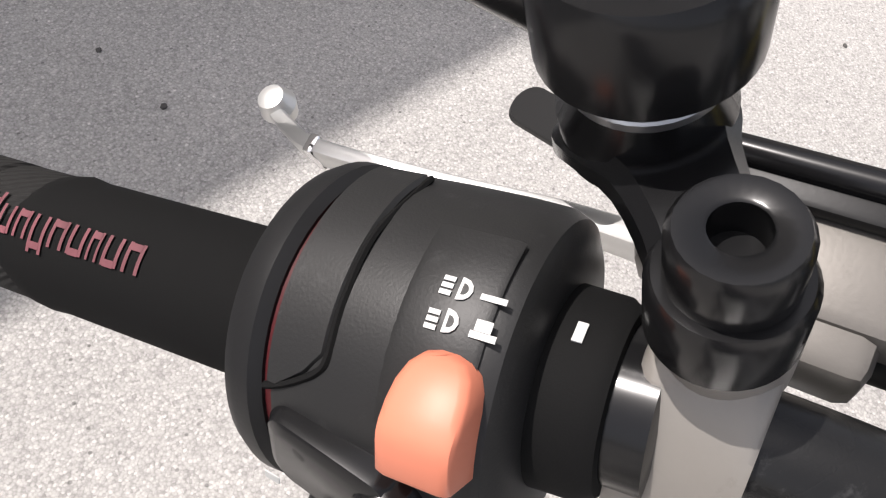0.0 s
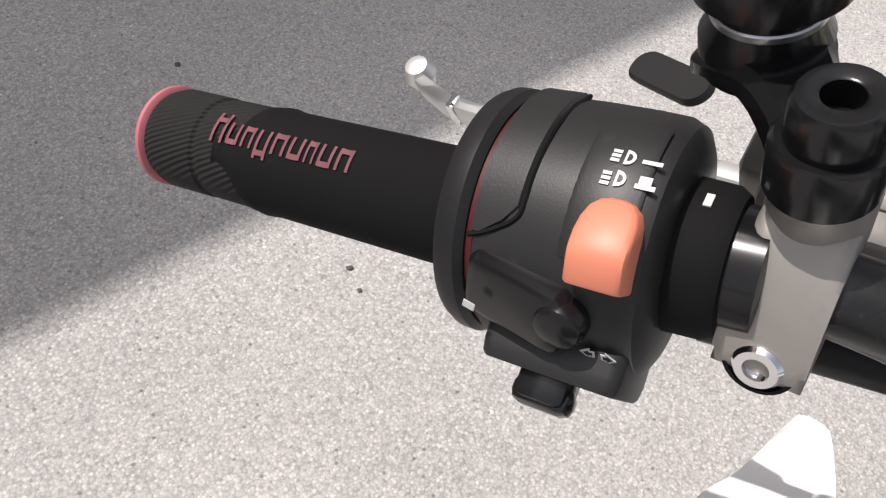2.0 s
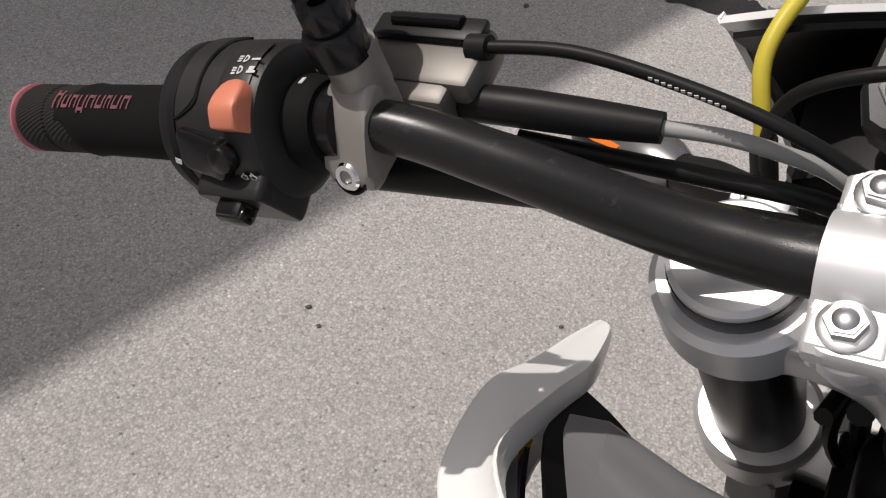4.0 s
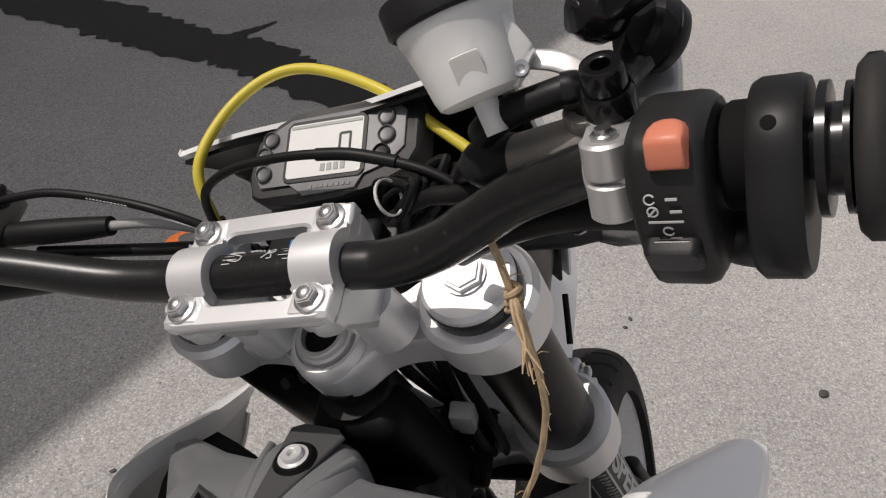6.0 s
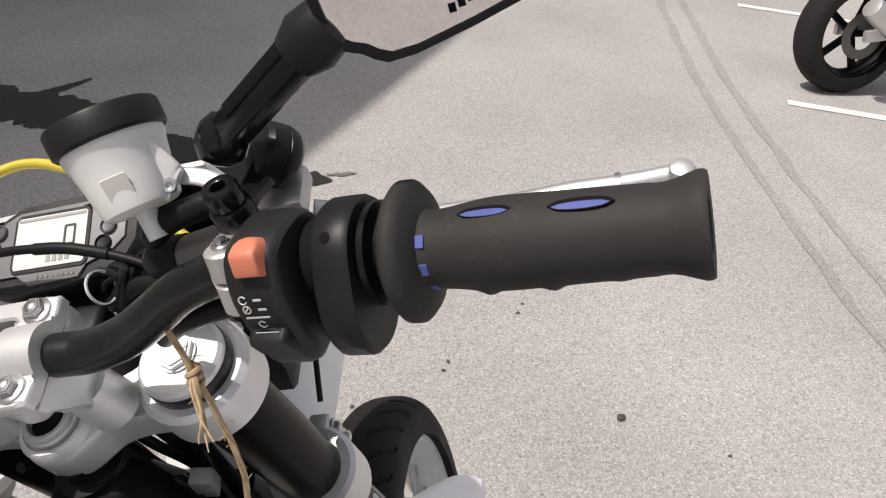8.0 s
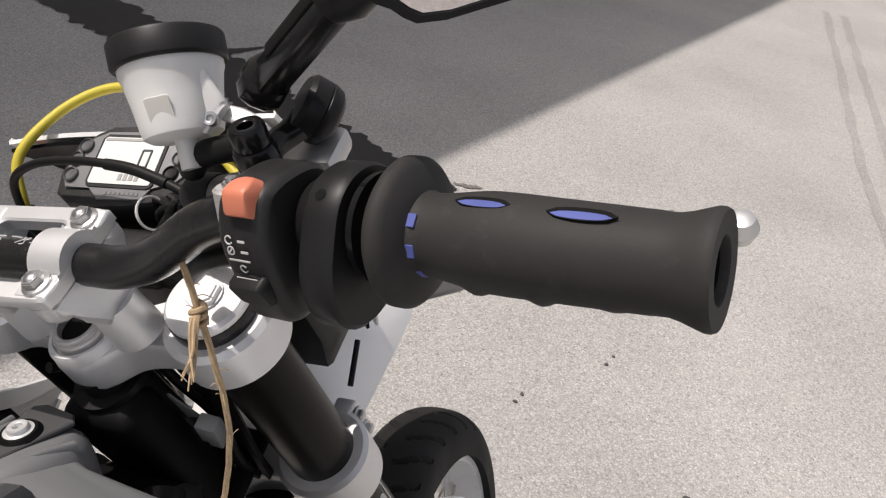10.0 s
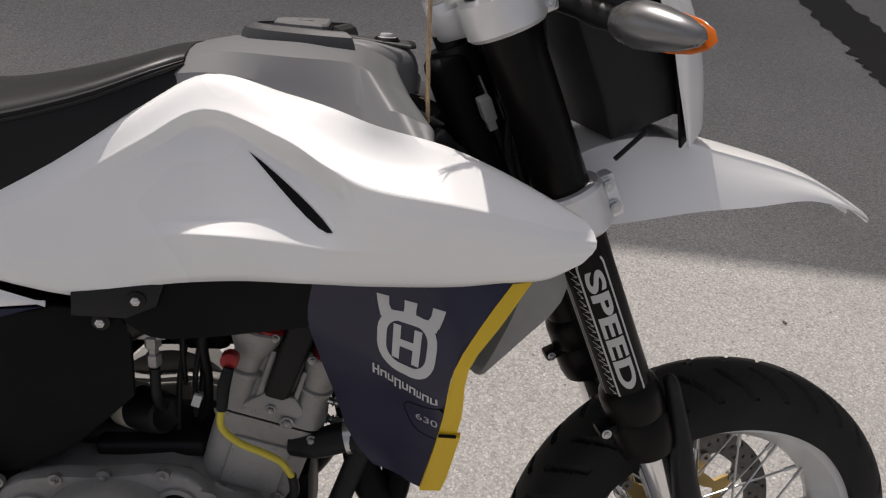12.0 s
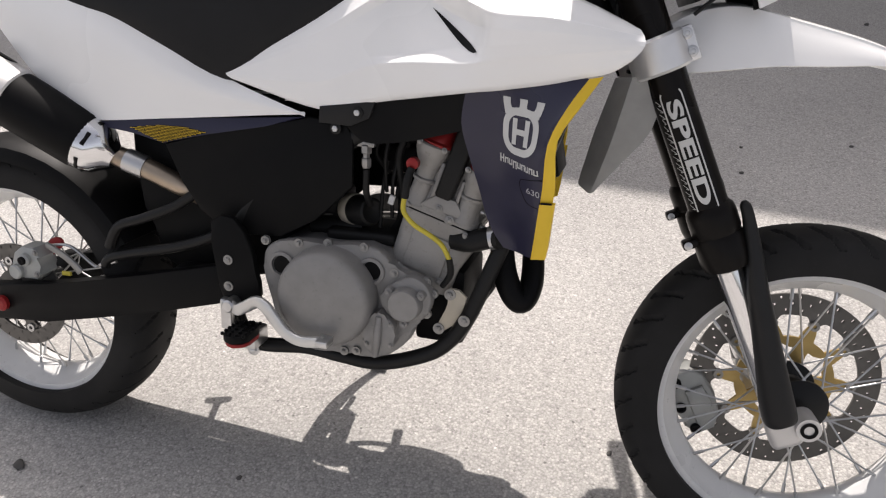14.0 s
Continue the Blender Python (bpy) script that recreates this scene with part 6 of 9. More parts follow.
arm = group("swingarm", bike)
for s in (-1, 1):
    bpart("arm_beam", plate([(-0.035, 0.335), (0.10, 0.350), (0.203, 0.372), (0.333, 0.401), (0.515, 0.447), (0.515, 0.372), (0.388, 0.338), (0.259, 0.306), (0.10, 0.270), (-0.03, 0.258), (-0.05, 0.29)], 0.105, s, 0.026, 0.005), M_DARK, arm, "black box swingarm")
bpart("arm_bridge", box(0.06, 0.19, 0.05, 0.008), M_FRAME, arm, "", Matrix.Translation((0.42, 0, 0.395)))
bpart("axle_block", lathe([(0.016, 0), (0.016, 0.008), (0.011, 0.012), (0.0, 0.012)], 24), M_RED, arm, "red axle nut", Matrix.Translation((0.0, -0.118, 0.298)) @ side)
bpart("yellow_tag", box(0.020, 0.006, 0.008, 0.001), M_YHOSE, arm, "", Matrix.Translation((0.145, -0.095, 0.372)))
bpart("caliper_line", tube([(0.10, -0.08, 0.42), (0.15, -0.082, 0.425), (0.205, -0.085, 0.392), (0.225, -0.09, 0.40), (0.26, -0.09, 0.41)], 0.0032, 8, 5), M_STEEL, arm, "thin metal brake line")

pegs = group("foot_controls", bike)
for s in (-1, 1):
    bpart("peg_bracket", join(at(box(0.035, 0.05, 0.035, 0.006), Matrix.Translation((0.575, s * 0.135, 0.325))), at(box(0.02, 0.03, 0.06, 0.005), Matrix.Translation((0.525, s * 0.13, 0.362)))), M_STEEL if s < 0 else M_FRAME, pegs)
    peg = join(at(prism(rounded(0.046, 0.072, 0.02), 0.014, 0.003, 2), ID), *[at(box(0.005, 0.005, 0.006, 0.001, 1), Matrix.Translation((dx, dy * 0.8, 0.008))) for dx in (-0.02, -0.007, 0.007, 0.02) for dy in np.linspace(-0.036, 0.036, 6)])
    bpart("footpeg", peg, M_DARK, pegs, "black toothed footpeg", Matrix.Translation((0.580 if s < 0 else 0.562, s * 0.182, 0.352)))
    bpart("peg_base", prism(rounded(0.044, 0.069, 0.02), 0.007, 0.002, 2), M_RED, pegs, "red peg underside", Matrix.Translation((0.580 if s < 0 else 0.562, s * 0.180, 0.340)))
    bpart("peg_bolt", hexbolt(0.0085, 0.008), M_STEEL, pegs, "", Matrix.Translation((0.577, s * 0.140, 0.300)) @ Matrix.Rotation(radians(-90 * s), 4, "X"))
boss_left = Matrix.Rotation(radians(-90), 4, "X")
bpart("generator_cover", lathe([(0.088, 0.0), (0.086, 0.040), (0.080, 0.052), (0.0, 0.056)], 48), M_ENGINE, eng, "round generator cover", Matrix.Translation((0.738, 0.112, 0.458)) @ boss_left)
bpart("left_pump_cover", lathe([(0.034, 0.0), (0.032, 0.030), (0.0, 0.036)], 32), M_ENGINE, eng, "", Matrix.Translation((0.895, 0.105, 0.430)) @ boss_left)
bpart("sprocket_cover", lathe([(0.062, 0.0), (0.060, 0.016), (0.0, 0.020)], 40), M_DARK, eng, "black sprocket cover", Matrix.Translation((0.585, 0.112, 0.430)) @ boss_left)
# Unseen plate, added to close a lit gap in the bike's cast shadow.
bpart("shadow_filler", plate([(0.20, 0.405), (0.52, 0.445), (0.56, 0.53), (0.42, 0.64), (0.22, 0.66)], 0.094, 1, 0.006), M_DARK, arm, "unseen black plate that closes a gap in the cast shadow")
bpart("passenger_peg", join(tube([(0.262, 0.095, 0.43), (0.250, 0.16, 0.415), (0.246, 0.19, 0.408)], [0.007, 0.008, 0.009], 12, 3), at(box(0.062, 0.016, 0.020, 0.006), Matrix.Translation((0.244, 0.193, 0.408)) @ Matrix.Rotation(0.3, 4, "Z"))), M_FRAME, pegs, "black folding passenger peg")
bpart("brake_pedal", oblong([(0.545, -0.150, 0.385), (0.560, -0.160, 0.383), (0.582, -0.165, 0.395), (0.606, -0.172, 0.409), (0.626, -0.178, 0.405), (0.644, -0.180, 0.385), (0.664, -0.182, 0.365), (0.694, -0.184, 0.355), (0.738, -0.186, 0.361)], ((0, 0.3, 0.5, 1), (0.020, 0.022, 0.022, 0.018)), ((0, 1), (0.009, 0.010)), (0, 1, 0), 5), M_LEVER, pegs, "bare alloy brake pedal")
bpart("pedal_tip", box(0.022, 0.03, 0.012, 0.002), M_STEEL, pegs, "", Matrix.Translation((0.738, -0.188, 0.363)))
bpart("pedal_pivot", join(lathe([(0.012, 0), (0.012, 0.03), (0.009, 0.033), (0.0, 0.033)], 20), at(box(0.016, 0.05, 0.012, 0.002), Matrix.Translation((-0.01, -0.02, 0.012)))), M_STEEL, pegs, "", Matrix.Translation((0.540, -0.128, 0.385)) @ side)
bpart("shift_lever", tube([(0.600, 0.13, 0.345), (0.645, 0.145, 0.352), (0.685, 0.15, 0.36), (0.691, 0.160, 0.362)], [0.007, 0.006, 0.006, 0.006], 10, 4), M_LEVER, pegs)
bpart("shift_tip", tube([(0.692, 0.148, 0.362), (0.688, 0.192, 0.362)], 0.010, 14, 1), M_HOSE, pegs)
bpart("side_stand", tube([(0.515, 0.115, 0.335), (0.565, 0.185, 0.205), (0.620, 0.245, 0.125), (0.66, 0.280, 0.082)], [0.016, 0.015, 0.011, 0.010], 14, 4), M_FRAME, pegs, "black side stand, folded out")
bpart("stand_spring", tube([(0.535, 0.120, 0.335), (0.590, 0.185, 0.215), (0.606, 0.210, 0.175)], 0.0065, 12, 4), M_STEEL, pegs)
bpart("stand_foot", box(0.036, 0.028, 0.008, 0.002), M_FRAME, pegs, "", Matrix.Translation((0.66, 0.282, 0.0800)) @ Matrix.Rotation(radians(14), 4, "X"))

# radiator hose and header pipe in front of the engine
bpart("coolant_hose", tube([(0.925, -0.07, 0.53), (0.955, -0.078, 0.532), (0.985, -0.08, 0.542), (1.01, -0.09, 0.548)], 0.0185, 18, 5), M_HOSE, eng, "black coolant hose")
bpart("hose_clip", at(lathe([(0.020, -0.006), (0.020, 0.006)], 24), Matrix.Translation((0.995, -0.083, 0.545)) @ Matrix.Rotation(radians(75), 4, "Y")), M_STEEL, eng)
bpart("header_pipe", tube([(0.965, 0.02, 0.60), (0.990, -0.01, 0.55), (1.008, -0.045, 0.48), (1.028, -0.055, 0.438), (1.045, -0.05, 0.428), (1.055, -0.03, 0.455), (1.05, 0.0, 0.50)], [0.019, 0.02, 0.021, 0.021, 0.021, 0.020, 0.019], 18, 6), M_DARK, eng, "dark header pipe")

# -- rear wheel, brake, exhaust --
hug = []
for a in np.linspace(radians(28), radians(118), 12):
    hug.append([(r * math.cos(a), y, 0.298 + r * math.sin(a)) for y, r in ((-0.086, 0.285), (-0.080, 0.312), (-0.04, 0.326), (0.04, 0.326), (0.080, 0.312), (0.086, 0.285))])
bpart("wheel_hugger", shell(hug, 0.003, 2, 1, (0, 0, 0.298)), M_DARK, frm, "black mudguard close over the rear tyre")
RW = Matrix.Translation((0, 0, 0.298))
rw = wheel("rear_wheel", 0.298, 0.074, 0.229, 0.058, 30, RW, 0.05, 36, 0.08)
part("brake_disc", disc_bm(0.080, 0.110, 0.005, 26, 2), M_DISC, rw, "drilled steel disc", RW @ Matrix.Translation((0, -0.072, 0)))
carrier(rw, 0.036, 0.072, 6, M_DISC, "", RW @ Matrix.Translation((0, -0.070, 0)))
rc = group("rear_caliper", bike)
RCO = [(0.018, 0.372), (0.030, 0.404), (0.052, 0.420), (0.078, 0.418), (0.092, 0.400), (0.086, 0.382), (0.094, 0.366), (0.080, 0.352), (0.050, 0.350), (0.028, 0.354)]
bpart("caliper_body", plate(RCO, 0.082, -1, 0.044, 0.006), M_CALIPER, rc, "cast silver rear caliper")
for x, z, r in ((0.060, 0.394, 0.0125), (0.036, 0.366, 0.015)):
    bpart("piston_housing", lathe([(r, 0.0), (r, 0.010), (r - 0.003, 0.013), (0.0, 0.013)], 28), M_CALIPER, rc, "", Matrix.Translation((x, -0.102, z)) @ side)
bpart("caliper_bolt", lathe([(0.0085, 0.0), (0.0085, 0.004), (0.005, 0.005), (0.0, 0.003)], 20), M_DARK, rc, "dark socket bolt", Matrix.Translation((0.060, -0.1145, 0.394)) @ side)
for x, z in ((0.082, 0.364), (0.084, 0.410)):
    bpart("caliper_bolt", hexbolt(0.005, 0.005), M_BOLT, rc, "", Matrix.Translation((x, -0.104, z)) @ side)
bpart("caliper_bracket", plate(smooth_poly([(0.070, 0.405), (0.088, 0.428), (0.108, 0.432), (0.116, 0.420), (0.102, 0.404), (0.086, 0.392)], 2), 0.062, -1, 0.008, 0.002), M_RED, rc, "red caliper bracket")
bpart("disc_guard_arm", oblong([(0.10, -0.09, 0.425), (0.14, -0.092, 0.408), (0.165, -0.094, 0.392), (0.178, -0.095, 0.378)], ((0, 1), (0.012, 0.016)), ((0, 1), (0.006, 0.006)), (0, 1, 0)), M_BOLT, rc, "bare metal bracket end")
exh = group("exhaust", bike)
bpart("mid_pipe", tube([(0.46, -0.045, 0.535), (0.43, -0.062, 0.558), (0.395, -0.075, 0.577), (0.355, -0.085, 0.597), (0.32, -0.09, 0.611), (0.28, -0.098, 0.625)], 0.019, 20, 5), M_TITAN, exh, "heat-tinted steel pipe")
bpart("pipe_collar", tube([(0.345, -0.087, 0.602), (0.31, -0.093, 0.615)], 0.0215, 20, 1), M_STEEL, exh)
SA, SB = Vector((0.285, -0.105, 0.622)), Vector((0.01, -0.15, 0.775))
EX = axis_frame(SA, SB, 0, (0, 0, 1))
sl = (SB - SA).length
bpart("silencer_cone", at(lathe([(0.020, -0.012), (0.030, 0.0), (0.044, 0.014), (0.050, 0.03), (0.052, 0.05)], 36), EX), M_CHROME, exh, "polished silencer cone")
bpart("silencer_body", at(lathe([(0.051, 0.045), (0.054, 0.055), (0.054, sl - 0.02), (0.05, sl), (0.02, sl + 0.005)], 40), EX), M_DARK, exh, "dark silencer tube")
for k in range(6):
    a = 2 * math.pi * k / 6
    bpart("cone_slot", at(box(0.008, 0.026, 0.003, 0.001), EX @ Matrix.Rotation(a, 4, "Z") @ Matrix.Translation((0.0495, 0, 0.034)) @ Matrix.Rotation(radians(80), 4, "Y")), M_DARK, exh)
bpart("silencer_end", at(lathe([(0.0540, 0.60 * sl), (0.0572, 0.61 * sl), (0.0572, sl - 0.012), (0.048, sl + 0.004), (0.02, sl + 0.006)], 40), EX), M_ALU, exh, "silver silencer end cap")
for k in range(7):
    a = 2 * math.pi * k / 7 + 0.3
    bpart("cap_slot", at(prism(rounded(0.062, 0.030, 0.013), 0.003, 0.001, 1), EX @ Matrix.Rotation(a, 4, "Z") @ Matrix.Translation((0.0565, 0, 0.80 * sl)) @ Matrix.Rotation(radians(90), 4, "Y")), M_DARK, exh, "dark oval recess")


# -- left-hand controls --
def on_axis(a, b):
    """The frame along a bar from a to b: z runs to b, angle 0 is up and grows to the rear."""
    f = axis_frame(a, b, 0, (0, 0, 1))
    if (f.to_3x3() @ Vector((0, 1, 0))).x > 0:
        f = f @ Matrix.Scale(-1, 4, (0, 1, 0))
    return f


LA, LB = Vector((0.0, 0.235, 0.031)), Vector((-0.0255, 0.461, 0.0277))
LF = FR @ on_axis(LA, LB)
LG = LF @ Matrix.Translation((-0.001, 0.003, 0))
lg = group("left_grip", bike)
lL = (LB - LA).length
g0, g1 = 0.088, lL - 0.004
part("grip_sleeve", lathe([(0.0172, g0), (0.0178, g0 + 0.01), (0.0178, g1 - 0.048), (0.0182, g1 - 0.046), (0.0182, g1 - 0.028), (0.0176, g1 - 0.027), (0.0176, g1 - 0.0255), (0.0184, g1 - 0.0245), (0.0186, g1 - 0.005), (0.017, g1), (0.012, g1 + 0.001)], 44), M_RUBBER, lg, "textured black rubber grip", LG)
pad = []
for u in np.linspace(g0 + 0.004, g1 - 0.036, 10):
    k = (u - g0) / (g1 - g0 - 0.04)
    wdt = 1.7 * min(1, max(0.02, (1.04 - k) * 7)) ** 0.5
    pad.append([(0.0186 * math.cos(a), 0.0186 * math.sin(a), u) for a in np.linspace(0.45 - wdt, 0.45 + wdt, 16)])
part("grip_pad", shell(pad, 0.001, 1, 2, (0, 0, 0.15)), M_PAD, lg, "smooth dark pad", LG)
part("end_ring", lathe([(0.0172, g1 - 0.001), (0.0190, g1 + 0.0004), (0.0190, g1 + 0.0020), (0.017, g1 + 0.0028), (0.010, g1 + 0.0028)], 40), M_PINK, lg, "faded red end ring", LG)
# the maker's word on the grip, as plain bars
x0 = g1 - 0.034
for k, (w, h, dy) in enumerate(((0.006, 0.011, 0.0012), (0.0055, 0.0075, 0), (0.005, 0.0075, 0), (0.0058, 0.010, -0.0014), (0.0058, 0.0075, 0), (0.0058, 0.0075, 0), (0.004, 0.0075, 0), (0.0058, 0.0075, 0), (0.0058, 0.0075, 0))):
    for e in (-0.36, 0.36):
        curved_bar("printed_bar", x0 - w / 2 + e * w, 0.10 - dy / 0.0188, w * 0.19, h, 0.0188, M_PINKPRINT, lg, LG)
    curved_bar("printed_bar", x0 - w / 2, 0.10 - dy / 0.0188 + (0.16 if k % 2 else -0.14), w * 0.6, 0.0018, 0.0189, M_PINKPRINT, lg, LG)
    x0 -= w + 0.0012

sw = group("left_switch", bike)


def barrel(prof, flat=0.97, n=56):
    """A drum that is a little flatter in front than at the rider's side."""
    bm = lathe(prof, n)
    for v in bm.verts:
        a = math.atan2(v.co.y, v.co.x)
        k = 1.0 - (1 - flat) * max(0.0, -math.sin(a - 0.1)) - 0.22 * max(0.0, -math.cos(a - 0.2)) ** 2
        v.co.x *= k
        v.co.y *= k
    return bm


part("switch_body", barrel([(0.016, 0.0315), (0.0305, 0.032), (0.0345, 0.0338), (0.0362, 0.0375), (0.0366, 0.046), (0.0366, 0.060), (0.0362, 0.0765), (0.034, 0.078)]), M_SWITCH, sw, "black plastic switch housing", LF)
part("switch_back", barrel([(0.014, 0.0185), (0.019, 0.019), (0.0210, 0.022), (0.0215, 0.0325)]), M_PAD, sw, "", LF)
part("back_sign", box(0.0020, 0.0042, 0.0004, 0), M_PRINT, sw, "", LF @ Matrix.Rotation(-0.30, 4, "Z") @ Matrix.Translation((0.0214, 0, 0.0265)) @ Matrix.Rotation(radians(90), 4, "Y"))
part("switch_collar", barrel([(0.030, 0.0795), (0.0350, 0.0797), (0.0368, 0.0818), (0.0368, 0.0855), (0.0354, 0.0885), (0.027, 0.0910), (0.017, 0.0915)]), M_BLACK, sw, "", LF)
part("switch_inner", barrel([(0.0330, 0.0775), (0.0342, 0.0775), (0.0342, 0.0797), (0.0330, 0.0797)]), M_REDDARK, sw, "", LF)
part("clamp_half", lathe([(0.0125, 0.010), (0.0165, 0.011), (0.0165, 0.019)], 30), M_GLOSS, sw, "", LF)


def on_drum(u, a, r):
    return (r * math.cos(a), r * math.sin(a), u)


# groove of the cover on the drum
gr = [(0.0649, -0.9), (0.0649, -0.3), (0.0649, 0.1), (0.0649, 0.38), (0.0665, 0.47), (0.0700, 0.54), (0.0740, 0.60), (0.0779, 0.64)]
part("cover_groove", tube([on_drum(u, a, 0.0364) for u, a in gr], 0.0008, 6, 8), M_PAD, sw, "", LF)
cover = []
for a in np.linspace(-0.9, 0.6, 14):
    u0 = 0.0652 if a < 0.42 else 0.0652 + (a - 0.42) * 0.05
    cover.append([on_drum(u, a, r) for u, r in ((u0, 0.0362), (u0 + 0.0008, 0.0371), (0.0770, 0.0369), (0.0774, 0.0360))])
part("drum_cover", shell(cover, 0.0006, 1, 1, (0, 0, 0.06)), M_SWITCH, sw, "", LF)
ridge = []
for a in np.linspace(-0.45, 0.62, 10):
    ridge.append([on_drum(u, a, r) for u, r in ((0.0370, 0.0366), (0.0382, 0.0371), (0.0522, 0.0371), (0.0538, 0.0366))])
part("drum_ridge", shell(ridge, 0.0005, 1, 1, (0, 0, 0.045)), M_SWITCH, sw, "", LF)


def drum_pose(u, a, r):
    p = Vector(on_drum(u, a, r))
    out = Vector((math.cos(a), math.sin(a), 0))
    along = Vector((0, 0, 1))
    side_ = out.cross(along)
    return LF @ Matrix(((along.x, side_.x, out.x, p.x), (along.y, side_.y, out.y, p.y), (along.z, side_.z, out.z, p.z), (0, 0, 0, 1)))


# orange rocker: round at the top, rising to a ridge, square below
rocker = []
for y, w, h in ((0.0101, 0.0016, 0.0012), (0.0094, 0.0040, 0.0022), (0.0076, 0.0058, 0.0036), (0.0048, 0.0068, 0.0054), (0.0015, 0.0071, 0.0072), (-0.0015, 0.0071, 0.0084), (-0.0032, 0.0071, 0.0086), (-0.0048, 0.0071, 0.0083), (-0.0104, 0.0071, 0.0064), (-0.0110, 0.0067, 0.0058)):
    rocker.append([(-w, y, -0.004), (w, y, -0.004), (w, y, h - 0.0016), (w - 0.0005, y, h - 0.0006), (w - 0.0018, y, h), (-w + 0.0018, y, h), (-w + 0.0005, y, h - 0.0006), (-w, y, h - 0.0016)])
part("dip_switch", loft(rocker), M_ORANGE, sw, "orange rocker switch", drum_pose(0.0420, 0.455, 0.0368))


def lamp_mark(u, a, full):
    """A small headlamp sign: a rounded half and short bars."""
    o = [(0.0022 * math.cos(t) , 0.0021 * math.sin(t)) for t in np.linspace(-math.pi / 2, math.pi / 2, 7)]
    outer = [(-0.0004, -0.0021)] + o + [(-0.0004, 0.0021)]
    part("lamp_sign", at(prism(outer, 0.0002, 0), Matrix.Translation((0.0, 0, 0))), M_PRINT, sw, "", drum_pose(u, a, 0.0374) @ Matrix.Rotation(math.pi, 4, "Z"))
    part("lamp_sign_hole", prism([(x * 0.45 + 0.0004, y * 0.5) for x, y in outer], 0.0004, 0), M_SWITCH, sw, "", drum_pose(u, a, 0.0374) @ Matrix.Rotation(math.pi, 4, "Z"))
    for k in range(3):
        part("lamp_ray", box(0.0022, 0.0009, 0.0002, 0), M_PRINT, sw, "", drum_pose(u + 0.0026, a + 0.035 * (k - 1) + (0.0 if full else 0.01), 0.0374))


lamp_mark(0.0440, -0.11, True)
lamp_mark(0.0444, 0.05, False)
part("switch_sign", box(0.0048, 0.0011, 0.0002, 0), M_PRINT, sw, "", drum_pose(0.0378, -0.10, 0.0374))
part("switch_sign", box(0.0048, 0.0012, 0.0002, 0), M_PRINT, sw, "", drum_pose(0.0375, 0.075, 0.0374))
part("switch_sign", box(0.0030, 0.0020, 0.0002, 0), M_PRINT, sw, "", drum_pose(0.0378, 0.03, 0.0374))
for k in (-1, 1):
    part("arrow_sign", prism([(0, 0.0012), (0.0012, 0.0012), (0.0012, 0.0024), (0.0040, 0), (0.0012, -0.0024), (0.0012, -0.0012), (0, -0.0012)], 0.0002, 0), M_PRINT, sw, "", drum_pose(0.0410 + k * 0.0008, 1.30, 0.0380) @ Matrix.Rotation(0 if k > 0 else math.pi, 4, "Z"))
    part("arrow_hollow", prism([(0.0006, 0.0006), (0.0016, 0.0006), (0.0016, 0.0013), (0.0031, 0), (0.0016, -0.0013), (0.0016, -0.0006), (0.0006, -0.0006)], 0.0004, 0), M_SWITCH, sw, "", drum_pose(0.0410 + k * 0.0008, 1.30, 0.0380) @ Matrix.Rotation(0 if k > 0 else math.pi, 4, "Z"))
horn = loft([[(x * k, y * k, z) for x, y in rounded(0.030, 0.019, 0.0045)] for z, k in ((-0.008, 1.0), (0.0022, 1.0), (0.0042, 0.94), (0.0050, 0.80))])
for v in horn.verts:
    v.co.z -= 0.14 * (v.co.x + 0.015) if v.co.z > 0 else 0
part("horn_button", horn, M_GLOSS, sw, "shiny black horn button", drum_pose(0.0630, 1.03, 0.0372) @ Matrix.Rotation(0.15, 4, "Z"))
part("horn_nub", lathe([(0.0068, -0.004), (0.0068, 0.0030), (0.0058, 0.0050), (0.0030, 0.0062), (0.0, 0.0065)], 28), M_GLOSS, sw, "", drum_pose(0.0500, 1.05, 0.0372))
part("horn_sign", box(0.0034, 0.0026, 0.0003, 0.0001, 1), M_PRINT, sw, "", drum_pose(0.0742, 1.08, 0.0418) @ Matrix.Rotation(0.3, 4, "Z"))
part("turn_housing", loft([[(x * k, y * k, z) for x, y in rounded(0.0385, 0.034, 0.0035)] for z, k in ((-0.016, 1.0), (0.0065, 1.0), (0.0100, 0.975), (0.0112, 0.93))]), M_SWITCH, sw, "", drum_pose(0.0535, 1.80, 0.031))
part("turn_switch", join(box(0.0150, 0.013, 0.020, 0.003, 2), at(box(0.0170, 0.010, 0.008, 0.003, 2), Matrix.Translation((0.0, 0, 0.007)))), M_GLOSS, sw, "black sliding indicator switch", drum_pose(0.0545, 1.66, 0.041))
fpart("switch_loom", tube([(-0.006, 0.262, -0.004), (0.0, 0.235, -0.008), (0.008, 0.19, -0.014), (0.012, 0.15, -0.018), (0.02, 0.11, -0.03), (0.03, 0.07, -0.045)], [0.008, 0.009, 0.0095, 0.008, 0.006, 0.005], 14, 5), M_HOSE, sw, "taped black wiring loom")

